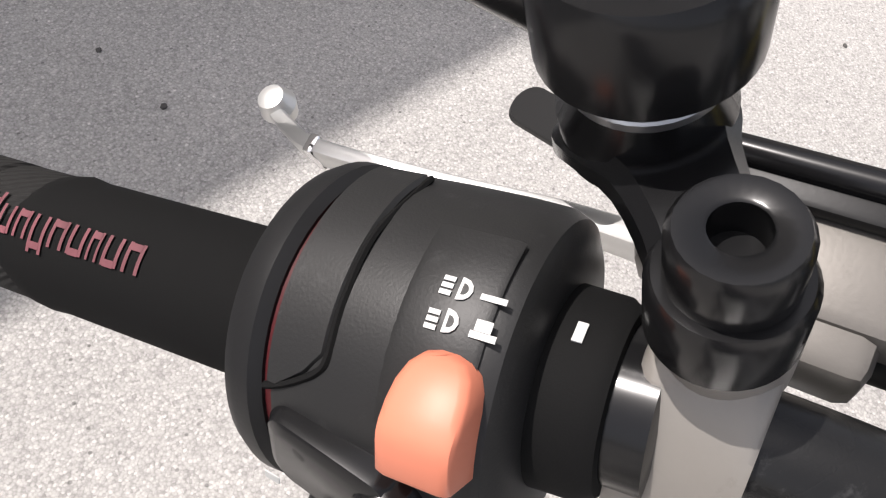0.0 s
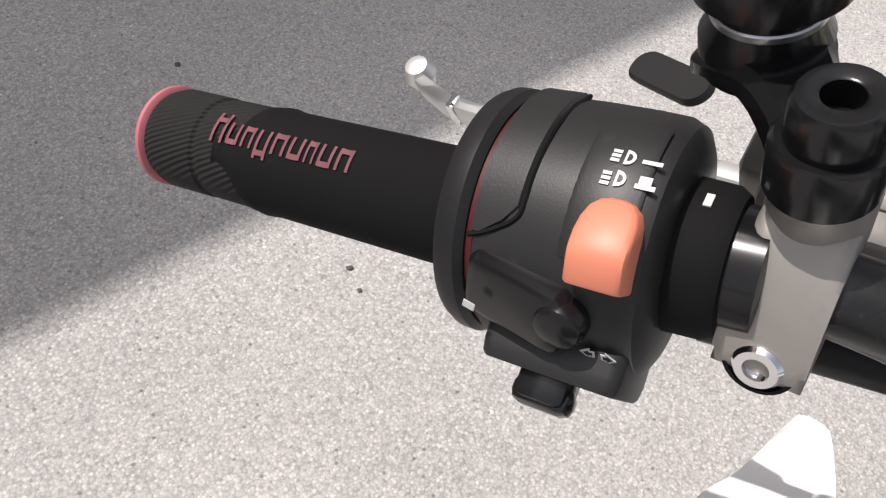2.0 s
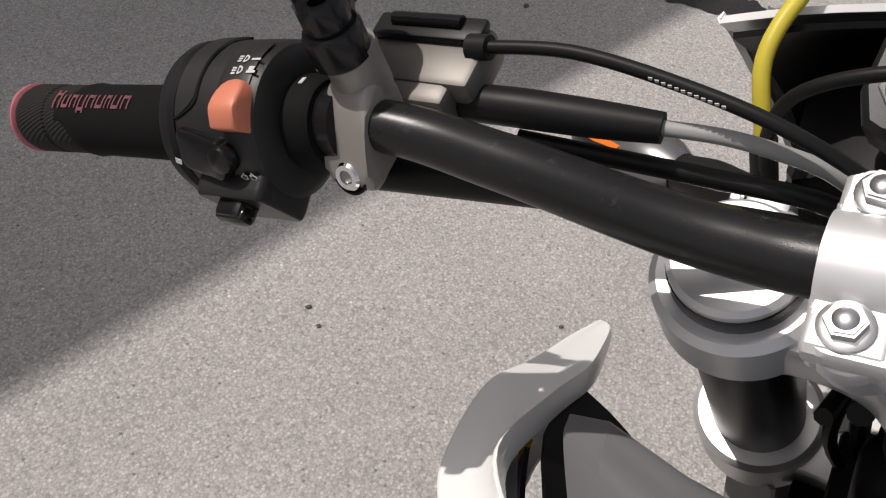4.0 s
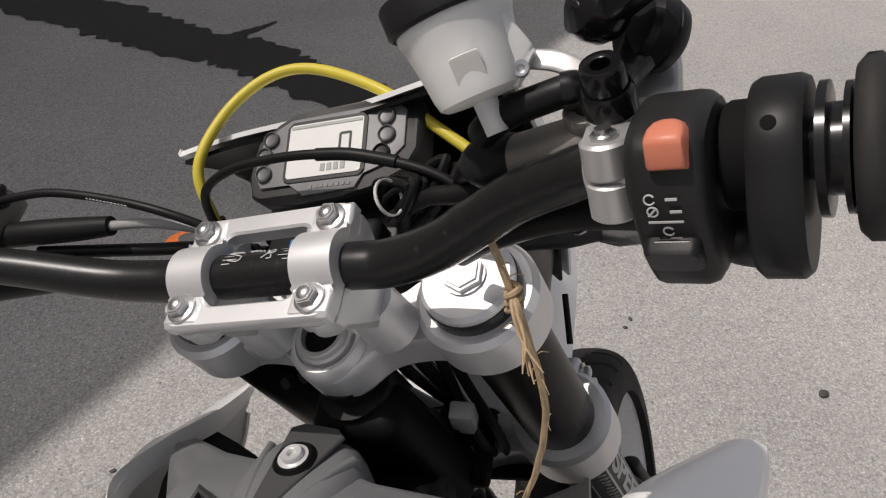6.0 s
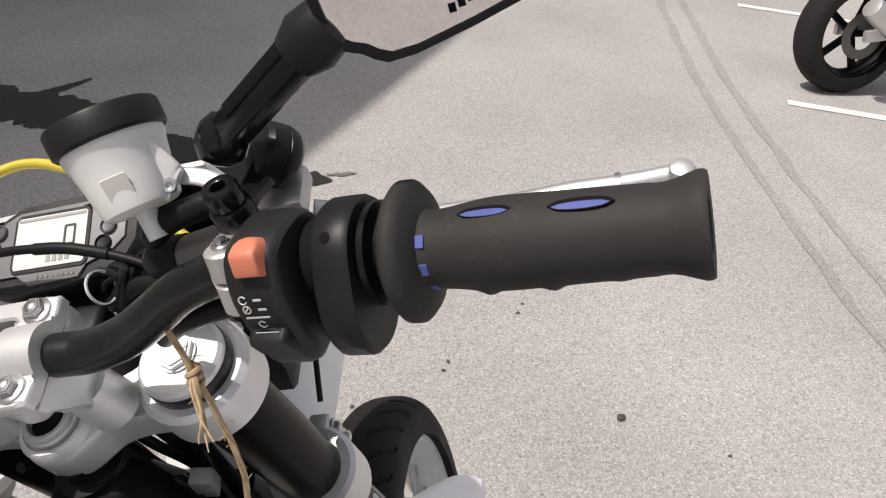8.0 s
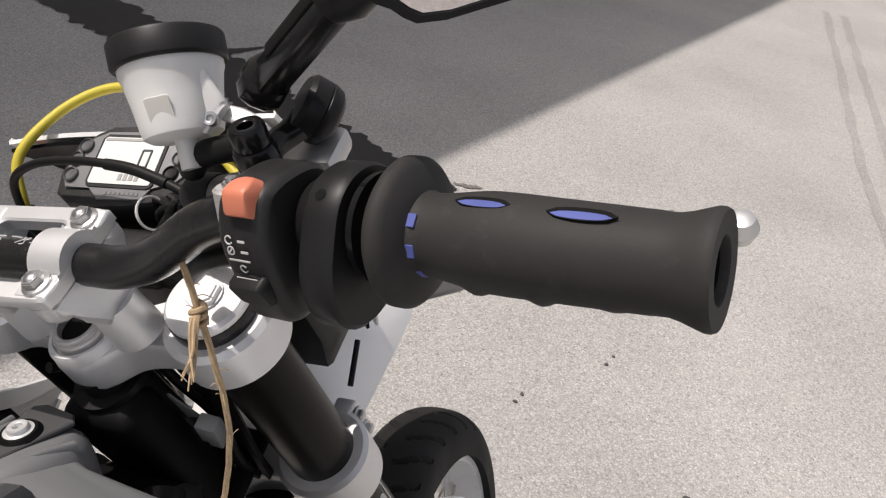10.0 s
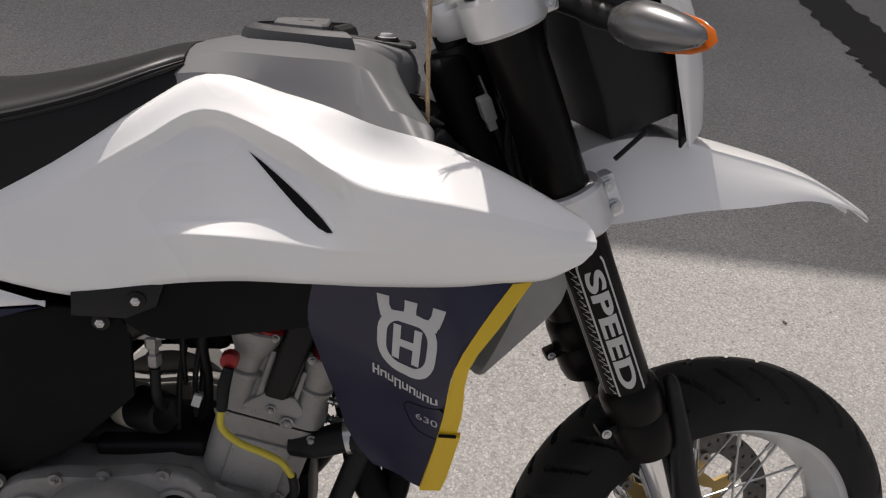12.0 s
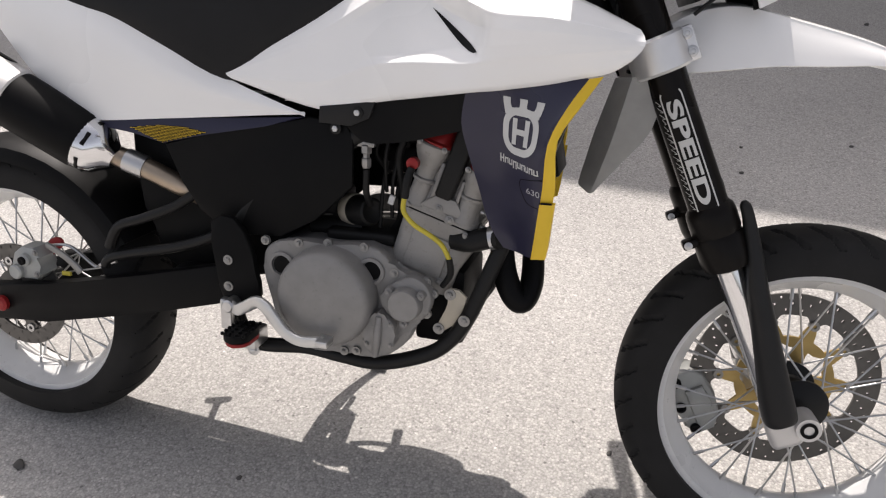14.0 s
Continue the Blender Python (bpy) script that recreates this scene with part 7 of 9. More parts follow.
# clutch perch, lever, adjuster and cables
pg = group("clutch_perch", bike)
lug = [(-0.0232, 0.0165), (-0.0205, 0.0118), (-0.011, 0.0115), (0.004, 0.0165), (0.015, 0.022), (0.0195, 0.034), (0.0165, 0.044), (0.008, 0.0490), (0.000, 0.0470), (-0.0105, 0.0385), (-0.0190, 0.0280), (-0.0232, 0.0220)]
fpart("perch_clamp", at(prism([tuple(p) for p in spline(lug, 2, True)], 0.0232, 0.0035, 3), Matrix.Rotation(radians(90), 4, "X")), M_PERCH, pg, "cast alloy clamp", Matrix.Translation((0, 0.2400, 0)))
fpart("screw_recess", lathe([(0.0092, -0.004), (0.0092, 0.0006), (0.0080, 0.0008), (0.0076, -0.001), (0.0, -0.001)], 28), M_DARK, pg, "", Matrix.Translation((-0.0214, 0.2396, 0.0222)) @ Matrix.Rotation(radians(-58), 4, "Y"))
fpart("perch_screw", join(lathe([(0.0066, -0.002), (0.0066, 0.0016), (0.0056, 0.0028), (0.0034, 0.0028), (0.0032, 0.001), (0.0, 0.001)], 24)), M_CHROME, pg, "bright socket screw", Matrix.Translation((-0.0214, 0.2396, 0.0222)) @ Matrix.Rotation(radians(-58), 4, "Y"))
fpart("perch_neck", lathe([(0.0, 0.0265), (0.0065, 0.0285), (0.0105, 0.033), (0.0122, 0.040), (0.0122, 0.061)], 32), M_PERCH, pg, "round alloy mirror socket", Matrix.Translation((0.0065, 0.240, 0.0)) @ Matrix.Rotation(radians(9), 4, "Y"))
fpart("perch_body", join(at(box(0.034, 0.062, 0.020, 0.004, 2), Matrix.Translation((0.046, 0.236, 0.014))), at(box(0.020, 0.045, 0.024, 0.004, 2), Matrix.Translation((0.030, 0.237, 0.010)))), M_HOLDER, pg, "dark alloy lever holder with patchy wear")
fpart("perch_lid", box(0.013, 0.058, 0.005, 0.0015, 2), M_BLACK, pg, "black strip on the lever holder", Matrix.Translation((0.0565, 0.236, 0.026)))
fpart("perch_lid_bar", tube([(0.0585, 0.255, 0.029), (0.0585, 0.218, 0.029)], 0.0035, 10, 1), M_GLOSS, pg)
def blade(line, high, wide, material, name, parent, label=""):
    """A flat lever: a rounded oblong section that stands on edge along a line."""
    pts = [Vector(p[:3]) for p in spline(line, 5)]
    sec = []
    for i, q in enumerate(pts):
        f = i / (len(pts) - 1)
        tan = (pts[min(i + 1, len(pts) - 1)] - pts[max(i - 1, 0)]).normalized()
        sd = tan.cross(Vector((0, 0, 1))).normalized()
        up = sd.cross(tan)
        h, w = float(np.interp(f, *high)) / 2, float(np.interp(f, *wide)) / 2
        sec.append([tuple(q + sd * (w * x) + up * (h * y)) for x, y in ((1, -0.7), (1, 0.7), (0.75, 0.95), (0.3, 1), (-0.3, 1), (-0.75, 0.95), (-1, 0.7), (-1, -0.7), (-0.75, -0.95), (-0.3, -1), (0.3, -1), (0.75, -0.95))])
    return fpart(name, loft(sec), material, parent, label, ID, 40)


blade([(0.048, 0.262, -0.020), (0.050, 0.30, -0.026), (0.046, 0.345, -0.025), (0.042, 0.385, -0.0195), (0.0455, 0.400, -0.0205), (0.050, 0.411, -0.0235)], ((0, 0.3, 1), (0.016, 0.013, 0.0115)), ((0, 0.4, 1), (0.009, 0.0065, 0.0055)), M_LEVER, "clutch_lever", pg, "bare alloy clutch lever")
fpart("lever_ball", at(lathe([(0.0, -0.0075), (0.0050, -0.006), (0.0072, 0.0), (0.0050, 0.006), (0.0, 0.0075)], 20), ID), M_LEVER, pg, "", Matrix.Translation((0.0540, 0.4145, -0.0215)))
fpart("lever_band", box(0.0074, 0.0042, 0.0135, 0.0012, 2), M_CHROME, pg, "bright worn band", Matrix.Translation((0.0420, 0.3870, -0.0196)))
fpart("cable_adjuster", tube([(0.050, 0.212, 0.024), (0.050, 0.202, 0.025)], [0.006, 0.0055], 14, 1), M_BLACK, pg)
fpart("clutch_cable", tube([(0.050, 0.205, 0.025), (0.053, 0.165, 0.023), (0.049, 0.12, 0.014), (0.042, 0.08, 0.003), (0.036, 0.045, -0.02), (0.03, 0.02, -0.05)], 0.0030, 10, 6), M_HOSE, pg, "black clutch cable")
for k in range(12):
    fpart("cable_print", box(0.0004, 0.0016, 0.0014, 0), M_PRINT, pg, "", Matrix.Translation((0.0478 - 0.0004 * k, 0.132 - 0.0026 * k, 0.0178 - 0.0006 * k)))
fpart("rubber_sleeve", tube([(0.034, 0.222, 0.006), (0.036, 0.19, 0.004), (0.039, 0.155, -0.001), (0.041, 0.128, -0.004)], [0.0085, 0.0088, 0.0082, 0.0066], 18, 4), M_HOSE, pg, "rubber cable sleeve")
fpart("sleeve_collar", tube([(0.033, 0.228, 0.007), (0.034, 0.219, 0.006)], 0.0075, 16, 1), M_STEEL, pg)
fpart("grey_cable", tube([(0.041, 0.130, -0.004), (0.042, 0.105, -0.006), (0.042, 0.085, -0.011), (0.042, 0.066, -0.020), (0.04, 0.05, -0.035)], 0.0034, 10, 5), M_GREYPLUG, pg, "grey sheathed cable")
fpart("second_cable", tube([(0.028, 0.19, -0.008), (0.032, 0.15, -0.018), (0.036, 0.11, -0.028), (0.036, 0.07, -0.032), (0.034, 0.04, -0.045)], 0.0045, 10, 5), M_HOSE, pg, "black cable under the bar")
fpart("adjuster_wing", at(loft([[(x * k, y * k, z) for x, y in rounded(0.0130, 0.035, 0.0064)] for z, k in ((-0.002, 0.9), (0, 1.0), (0.002, 0.9))]), ID), M_BLACK, pg, "black adjuster wing", Matrix.Translation((0.0640, 0.3030, 0.0060)) @ Matrix.Rotation(radians(-12), 4, "X") @ Matrix.Rotation(radians(-18), 4, "Z"))


# -- mirrors --
def mirror(s, k, tilt, bolt, hub, ball, centre, face, parent_name):
    """A mirror on its stalk: a screw on the perch, a hub beside it, a flat stalk and the head."""
    g = group(parent_name, bike)
    bolt, hub, ball, centre = (Vector(v) for v in (bolt, hub, ball, centre))
    up = Vector((tilt, 0, 1)).normalized()
    bf = axis_frame(bolt, bolt + up)
    fpart("mount_ring", at(lathe([(0.0110 * k, -0.0160), (0.0126 * k, -0.0145), (0.0126 * k, -0.002), (0.0115 * k, 0.0)], 36), bf), M_GLOSS, g, "", ID)
    fpart("mount_screw", at(socket(0.0100 * k, 0.0125), bf @ Matrix.Translation((0, 0, -0.001))), M_GLOSS, g, "black socket screw", ID)
    side_ = (hub - bolt).cross(up).normalized()
    rows = []
    for f, w, zb, zt in ((0.0, 0.0105, -0.014, -0.001), (0.3, 0.0095, -0.010, 0.001), (0.6, 0.0110, -0.006, 0.002), (0.85, 0.0150, -0.006, 0.000), (1.1, 0.0165, -0.010, -0.003), (1.3, 0.0120, -0.012, -0.006)):
        c = bolt.lerp(hub, f) - up * ((bolt.lerp(hub, f) - bolt).dot(up)) * (1 - f)
        w *= k
        rows.append([c + side_ * a + up * b for a, b in ((-w, zb), (w, zb), (w, zt - 0.003), (w * 0.75, zt), (-w * 0.75, zt), (-w, zt - 0.003))])
    fpart("mount_lobe", loft(rows, 3), M_GLOSS, g, "glossy black bracket", ID)
    hf = axis_frame(hub, hub + up)
    fpart("mount_hub", at(lathe([(0.010 * k, -0.012), (0.0150 * k, -0.008), (0.0155 * k, 0.001), (0.0128 * k, 0.006), (0.0128 * k, 0.011), (0.0150 * k, 0.0135), (0.0182 * k, 0.0150), (0.0186 * k, 0.031), (0.0170 * k, 0.0335), (0.0, 0.034)], 40), hf), M_GLOSS, g, "black pivot hub", ID)
    fpart("hub_clip", at(lathe([(0.0130 * k, 0.0065), (0.0134 * k, 0.0070), (0.0134 * k, 0.0085), (0.0130 * k, 0.009)], 36), hf), M_STEEL, g, "", ID)
    top = hub + up * 0.024
    fpart("stalk", tube([top, top.lerp(ball, 0.25), top.lerp(ball, 0.6), ball], [0.0135 * k, 0.0120 * k, 0.0095, 0.0095], 16, 6, squash=0.8), M_GLOSS, g, "black mirror stalk", ID)
    fpart("ball_joint", at(lathe([(0.0, -0.014), (0.010, -0.011), (0.0135, 0.0), (0.010, 0.011), (0.0, 0.014)], 24), Matrix.Translation(ball)), M_BLACK, g, "", ID)
    face = Vector(face).normalized()
    mf = axis_frame(centre, centre + face, 0, (0, 0, 1))
    ol = [(-0.044, -0.050 * s), (-0.050, -0.030 * s), (-0.030, 0.050 * s), (-0.012, 0.062 * s), (0.026, 0.060 * s), (0.042, 0.046 * s), (0.044, -0.034 * s), (0.030, -0.058 * s), (-0.030, -0.062 * s)]
    ol = smooth_poly(ol, 3)
    fpart("mirror_shell", at(loft([[(x * k, y * k, z) for x, y in ol] for z, k in ((-0.028, 0.35), (-0.024, 0.7), (-0.012, 0.95), (0.0, 1.0), (0.003, 0.985), (0.003, 0.93), (0.0005, 0.925))]), mf), M_BLACK, g, "black mirror housing", ID)
    fpart("mirror_glass", at(prism([(x * 0.925, y * 0.925) for x, y in ol], 0.001, 0), mf @ Matrix.Translation((0, 0, 0.0012))), M_MIRROR, g, "mirror glass", ID)
    return g


mirror(1, 1.0, 0.2, (0.0155, 0.2405, 0.073), (0.0425, 0.265, 0.0665), (0.049, 0.352, 0.112), (0.054, 0.42, 0.160), (-1, 0.05, 0.05), "left_mirror")


def right_mirror():
    """A folding mirror: screw and ring on the perch, a web to a round pivot, a fluted arm and the head."""
    g = group("right_mirror", bike)
    bolt, elbow, pod = Vector((0.0150, -0.2145, 0.0800)), Vector((0.0440, -0.2130, 0.0925)), Vector((0.0480, -0.2300, 0.0730))
    up = Vector((0.16, 0.02, 1)).normalized()
    bf = axis_frame(bolt, bolt + up)
    fpart("mount_ring", at(lathe([(0.0092, -0.0150), (0.0108, -0.0135), (0.0108, -0.002), (0.0098, 0.0)], 36), bf), M_GLOSS, g, "", ID)
    fpart("mount_screw", at(socket(0.0090, 0.0118), bf @ Matrix.Translation((0, 0, -0.001))), M_GLOSS, g, "black socket screw", ID)
    fpart("mount_web", oblong([bolt + up * -0.006, bolt.lerp(pod, 0.35) + up * -0.005, bolt.lerp(pod, 0.75) + up * -0.003, pod], ((0, 0.3, 1), (0.019, 0.012, 0.022)), ((0, 0.5, 1), (0.012, 0.009, 0.012)), up), M_GLOSS, g, "glossy black bracket", ID)
    ax = (elbow - pod).normalized()
    pf = axis_frame(pod, elbow)
    fpart("pivot_pod", at(lathe([(0.0, -0.0125), (0.0110, -0.0115), (0.0148, -0.0085), (0.0162, -0.0040), (0.0162, -0.0030), (0.0156, -0.0024), (0.0162, -0.0018), (0.0160, 0.0060), (0.0135, 0.0085), (0.0, 0.0090)], 40), pf), M_BLACK, g, "round black pivot", ID)
    ball = Vector((0.0230, -0.2870, 0.1550))
    fpart("elbow", at(lathe([(0.0, -0.0110), (0.0090, -0.0100), (0.0125, -0.0050), (0.0132, 0.0020), (0.0120, 0.0080), (0.0070, 0.0115), (0.0, 0.0122)], 36), axis_frame(elbow, elbow + ax)), M_GLOSS, g, "", ID)
    d = (ball - elbow).normalized()
    ref = (Vector((-0.55, 0.35, 0.75)) - d * d.dot(Vector((-0.55, 0.35, 0.75)))).normalized()
    fpart("stalk", oblong([elbow - d * 0.010, elbow + d * 0.004, elbow.lerp(ball, 0.3), elbow.lerp(ball, 0.7), ball], ((0, 0.12, 0.3, 1), (0.013, 0.020, 0.0180, 0.0170)), ((0, 0.12, 0.3, 1), (0.011, 0.0185, 0.015, 0.0120)), ref), M_GLOSS, g, "black mirror arm", ID)
    sd = d.cross(ref)
    o = -0.0040
    fpart("stalk_flute", oblong([elbow.lerp(ball, 0.26) + ref * 0.0068 + sd * o, elbow.lerp(ball, 0.6) + ref * 0.0061 + sd * o, elbow.lerp(ball, 0.97) + ref * 0.0055 + sd * o], ((0, 1), (0.0068, 0.0075)), ((0, 1), (0.0030, 0.0030)), ref), M_PAD, g, "dark groove", ID)
    fpart("knuckle_screw", at(socket(0.0042, 0.003), axis_frame(elbow, elbow + ref) @ Matrix.Translation((0, 0, 0.0095))), M_BLACK, g, "", ID)
    fpart("ball_joint", at(lathe([(0.0, -0.014), (0.010, -0.011), (0.0130, -0.002), (0.0115, 0.009), (0.0, 0.012)], 28), axis_frame(ball, ball + Vector((0.25, -0.8, 0.4)))), M_BLACK, g, "", ID)
    centre, face = Vector((0.034, -0.352, 0.190)), Vector((-1, -0.12, 0.22)).normalized()
    mf = axis_frame(centre, centre + face, 0, (0, 0, 1))
    ol = smooth_poly([(-0.044, 0.050), (-0.050, 0.030), (-0.030, -0.050), (-0.012, -0.062), (0.026, -0.060), (0.042, -0.046), (0.044, 0.034), (0.030, 0.058), (-0.030, 0.062)], 3)
    fpart("mirror_shell", at(loft([[(x * k, y * k, z) for x, y in ol] for z, k in ((-0.028, 0.35), (-0.024, 0.7), (-0.012, 0.95), (0.0, 1.0), (0.003, 0.985), (0.003, 0.93), (0.0005, 0.925))]), mf), M_BLACK, g, "black mirror housing", ID)
    fpart("mirror_glass", at(prism([(x * 0.925, y * 0.925) for x, y in ol], 0.001, 0), mf @ Matrix.Translation((0, 0, 0.0012))), M_MIRROR, g, "mirror glass", ID)
    return g, mf


rmir, RMF = right_mirror()
for k in range(9):
    fpart("glass_print", at(box(0.0035, 0.0028, 0.0002, 0), RMF @ Matrix.Translation((-0.036 + 0.0012 * k, 0.012 - 0.0038 * k, 0.0019))), M_DARK, rmir, "", ID)

# -- right-hand controls --
RA, RB = Vector((-0.0065, -0.215, 0.0580)), Vector((-0.0370, -0.418, 0.0822))
RF = FR @ on_axis(RA, RB)
rL = (RB - RA).length
rp = group("brake_perch", bike)
part("perch_clamp", join(lathe([(0.012, -0.0095), (0.0143, -0.0085), (0.0148, -0.006), (0.0148, 0.006), (0.0143, 0.0085), (0.012, 0.0095)], 40)), M_ALU, rp, "silver alloy clamp", RF)
# the clamp's screw column in two halves with a gap between them
CA, CB = Vector((-0.0080, -0.2140, 0.0765)), Vector((-0.0225, -0.2135, 0.0465))
CF = axis_frame(CA, CB, 0, (0, 1, 0))
cl = (CB - CA).length
for z0, z1, nm in ((0.0, cl * 0.46, "column_upper"), (cl * 0.50, cl, "column_lower")):
    col = lathe([(0.0, z0), (0.0078, z0), (0.0092, z0 + 0.0012), (0.0092, z1 - 0.0012), (0.0080, z1), (0.0, z1)], 32)
    for v in col.verts:
        v.co.x *= 1.06
    fpart(nm, join(col, at(box(0.0185, 0.016, (z1 - z0) * 0.97, 0.002, 2), Matrix.Translation((0, -0.008 if (CF.to_3x3() @ Vector((0, 1, 0))).x < 0 else 0.008, (z0 + z1) / 2)))), M_ALU, rp, "cast silver clamp half", CF)
fpart("clamp_screw", join(lathe([(0.0052, 0.0), (0.0052, -0.0016), (0.0044, -0.0024), (0.0, -0.0024)], 20), at(socket(0.0032, 0.002), Matrix.Translation((0, 0, -0.0042)))), M_STEEL, rp, "", CF)
fpart("neck", lathe([(0.0120, -0.034), (0.0110, -0.014), (0.0105, 0.0)], 28), M_ALU, rp, "", Matrix.Translation((0.0125, -0.2148, 0.0690)) @ Matrix.Rotation(radians(9), 4, "Y"))
fpart("master_cylinder", join(tube([(0.028, -0.218, 0.038), (0.028, -0.195, 0.034), (0.031, -0.160, 0.024)], [0.0125, 0.0125, 0.0120], 20, 3), at(lathe([(0.0112, 0.0), (0.0112, 0.020), (0.0100, 0.0225), (0.0, 0.0225)], 24), Matrix.Translation((0.032, -0.2000, 0.030)))), M_PERCH, rp, "alloy master cylinder")
fpart("banjo_fitting", tube([(0.031, -0.161, 0.024), (0.034, -0.143, 0.0205), (0.036, -0.135, 0.018)], [0.0132, 0.0130, 0.0095], 18, 3), M_BLACK, rp, "black rubber hose fitting")
fpart("brake_hose", tube([(0.036, -0.137, 0.018), (0.046, -0.125, 0.004), (0.066, -0.105, -0.035), (0.064, -0.085, -0.075), (0.05, -0.07, -0.12)], [0.0065, 0.006, 0.0055, 0.0055, 0.0055], 14, 6), M_HOSE, rp, "black brake hose")
fpart("throttle_hose", tube([(0.030, -0.165, 0.002), (0.044, -0.138, -0.010), (0.0497, -0.113, -0.022), (0.056, -0.085, -0.030), (0.060, -0.060, -0.055), (0.05, -0.05, -0.09)], [0.0055, 0.006, 0.006, 0.0055, 0.005, 0.005], 14, 6), M_HOSE, rp, "black ribbed cable hose")
fpart("lever_holder", join(box(0.028, 0.030, 0.014, 0.004)), M_ALU, rp, "", Matrix.Translation((0.042, -0.225, 0.050)))
fpart("brake_lever", tube([(0.046, -0.232, 0.024), (0.052, -0.28, 0.000), (0.056, -0.33, -0.008), (0.056, -0.37, -0.006), (0.054, -0.40, -0.003), (0.053, -0.425, 0.000)], [0.009, 0.008, 0.0075, 0.0078, 0.007, 0.0068], 16, 6, squash=0.75), M_LEVER, rp, "bare alloy brake lever")
fpart("lever_ball", lathe([(0.0, -0.009), (0.006, -0.007), (0.0085, 0.0), (0.006, 0.007), (0.0, 0.009)], 20), M_LEVER, rp, "", Matrix.Translation((0.0526, -0.4288, 0.001)))
fpart("lever_notch", tube([(0.0543, -0.395, -0.0035), (0.0541, -0.398, -0.0032)], 0.0082, 14, 1), M_STEEL, rp)
fpart("lever_stop", box(0.010, 0.020, 0.030, 0.003, 2, 0.8), M_LEVER, rp, "", Matrix.Translation((0.057, -0.318, -0.022)))

rs = group("brake_reservoir", bike)
RT, RBt = Vector((0.0650, -0.1460, 0.0980)), Vector((0.0330, -0.1575, 0.0650))
RV = axis_frame(RBt, RT, 0, (0, 1, 0))
rh = (RT - RBt).length
fpart("reservoir_cup", at(lathe([(0.0, -0.001), (0.0175, 0.0), (0.0202, 0.0018), (0.0214, 0.006), (0.0230, 0.018), (0.0256, rh - 0.016), (0.0268, rh - 0.013), (0.0268, rh - 0.008), (0.0, rh - 0.008)], 48), RV), M_MILKY, rs, "translucent white brake fluid cup")
fpart("reservoir_cap", at(lathe([(0.0285, rh - 0.010), (0.0298, rh - 0.0085), (0.0298, rh + 0.003), (0.0288, rh + 0.0045), (0.026, rh + 0.005), (0.0, rh + 0.005)], 48), RV), M_BLACK, rs, "black screw cap")
fpart("level_window", at(prism(rounded(0.013, 0.013, 0.001), 0.0012, 0.0003, 1), axis_frame(RV @ Vector((0, 0, rh * 0.45)), RV @ Vector((0, 0, rh * 0.45)) + Vector((-0.86, -0.3, 0.42)), 0, (0, 0, 1)) @ Matrix.Translation((0, 0, 0.0236))), M_LEVEL, rs, "faintly yellowed level window")
fpart("reservoir_tab", oblong([RV @ Vector((0, 0, rh * 0.62)) + Vector((-0.006, -0.014, 0.004)), Vector((0.0405, -0.1745, 0.0765)), Vector((0.0385, -0.1790, 0.0735))], ((0, 1), (0.024, 0.017)), ((0, 1), (0.010, 0.006)), (-0.6, -0.2, 0.75)), M_MILKY, rs, "white mounting tab")
fpart("reservoir_screw", at(socket(0.0038, 0.004), axis_frame(Vector((0.0376, -0.1768, 0.0745)), Vector((0.0376, -0.1768, 0.0745)) + Vector((-0.6, -0.2, 0.75)))), M_STEEL, rs)
fpart("reservoir_spout", tube([RBt, RBt - (RT - RBt).normalized() * 0.016], [0.0058, 0.0052], 16, 1), M_MILKY, rs)
fpart("reservoir_hose", tube([(0.0335, -0.1490, 0.0430), (0.0310, -0.1555, 0.0500), (0.0310, -0.168, 0.0572), (0.0325, -0.186, 0.0612), (0.0335, -0.193, 0.0620)], [0.0075, 0.0075, 0.0073, 0.0072, 0.0072], 14, 6), M_HOSE, rs, "black reservoir hose")
fpart("hose_elbow", tube([(0.0335, -0.192, 0.0622), (0.0340, -0.1985, 0.0612), (0.0335, -0.2010, 0.0565), (0.0325, -0.2010, 0.0500)], [0.0088, 0.0085, 0.0075, 0.0068], 14, 5), M_GLOSS, rs, "black elbow")
fpart("reservoir_bracket", oblong([(0.046, -0.178, 0.0720), (0.043, -0.192, 0.0700), (0.036, -0.206, 0.0640)], ((0, 1), (0.009, 0.010)), ((0, 1), (0.003, 0.004)), (-0.3, -0.1, 0.95)), M_ALU, rs, "bare metal bracket")

rsw = group("right_switch", bike)


def rpose(u, a, r):
    p = Vector((r * math.cos(a), r * math.sin(a), u))
    out = Vector((math.cos(a), math.sin(a), 0))
    along = Vector((0, 0, 1))
    sd = out.cross(along)
    return RF @ Matrix(((along.x, sd.x, out.x, p.x), (along.y, sd.y, out.y, p.y), (along.z, sd.z, out.z, p.z), (0, 0, 0, 1)))


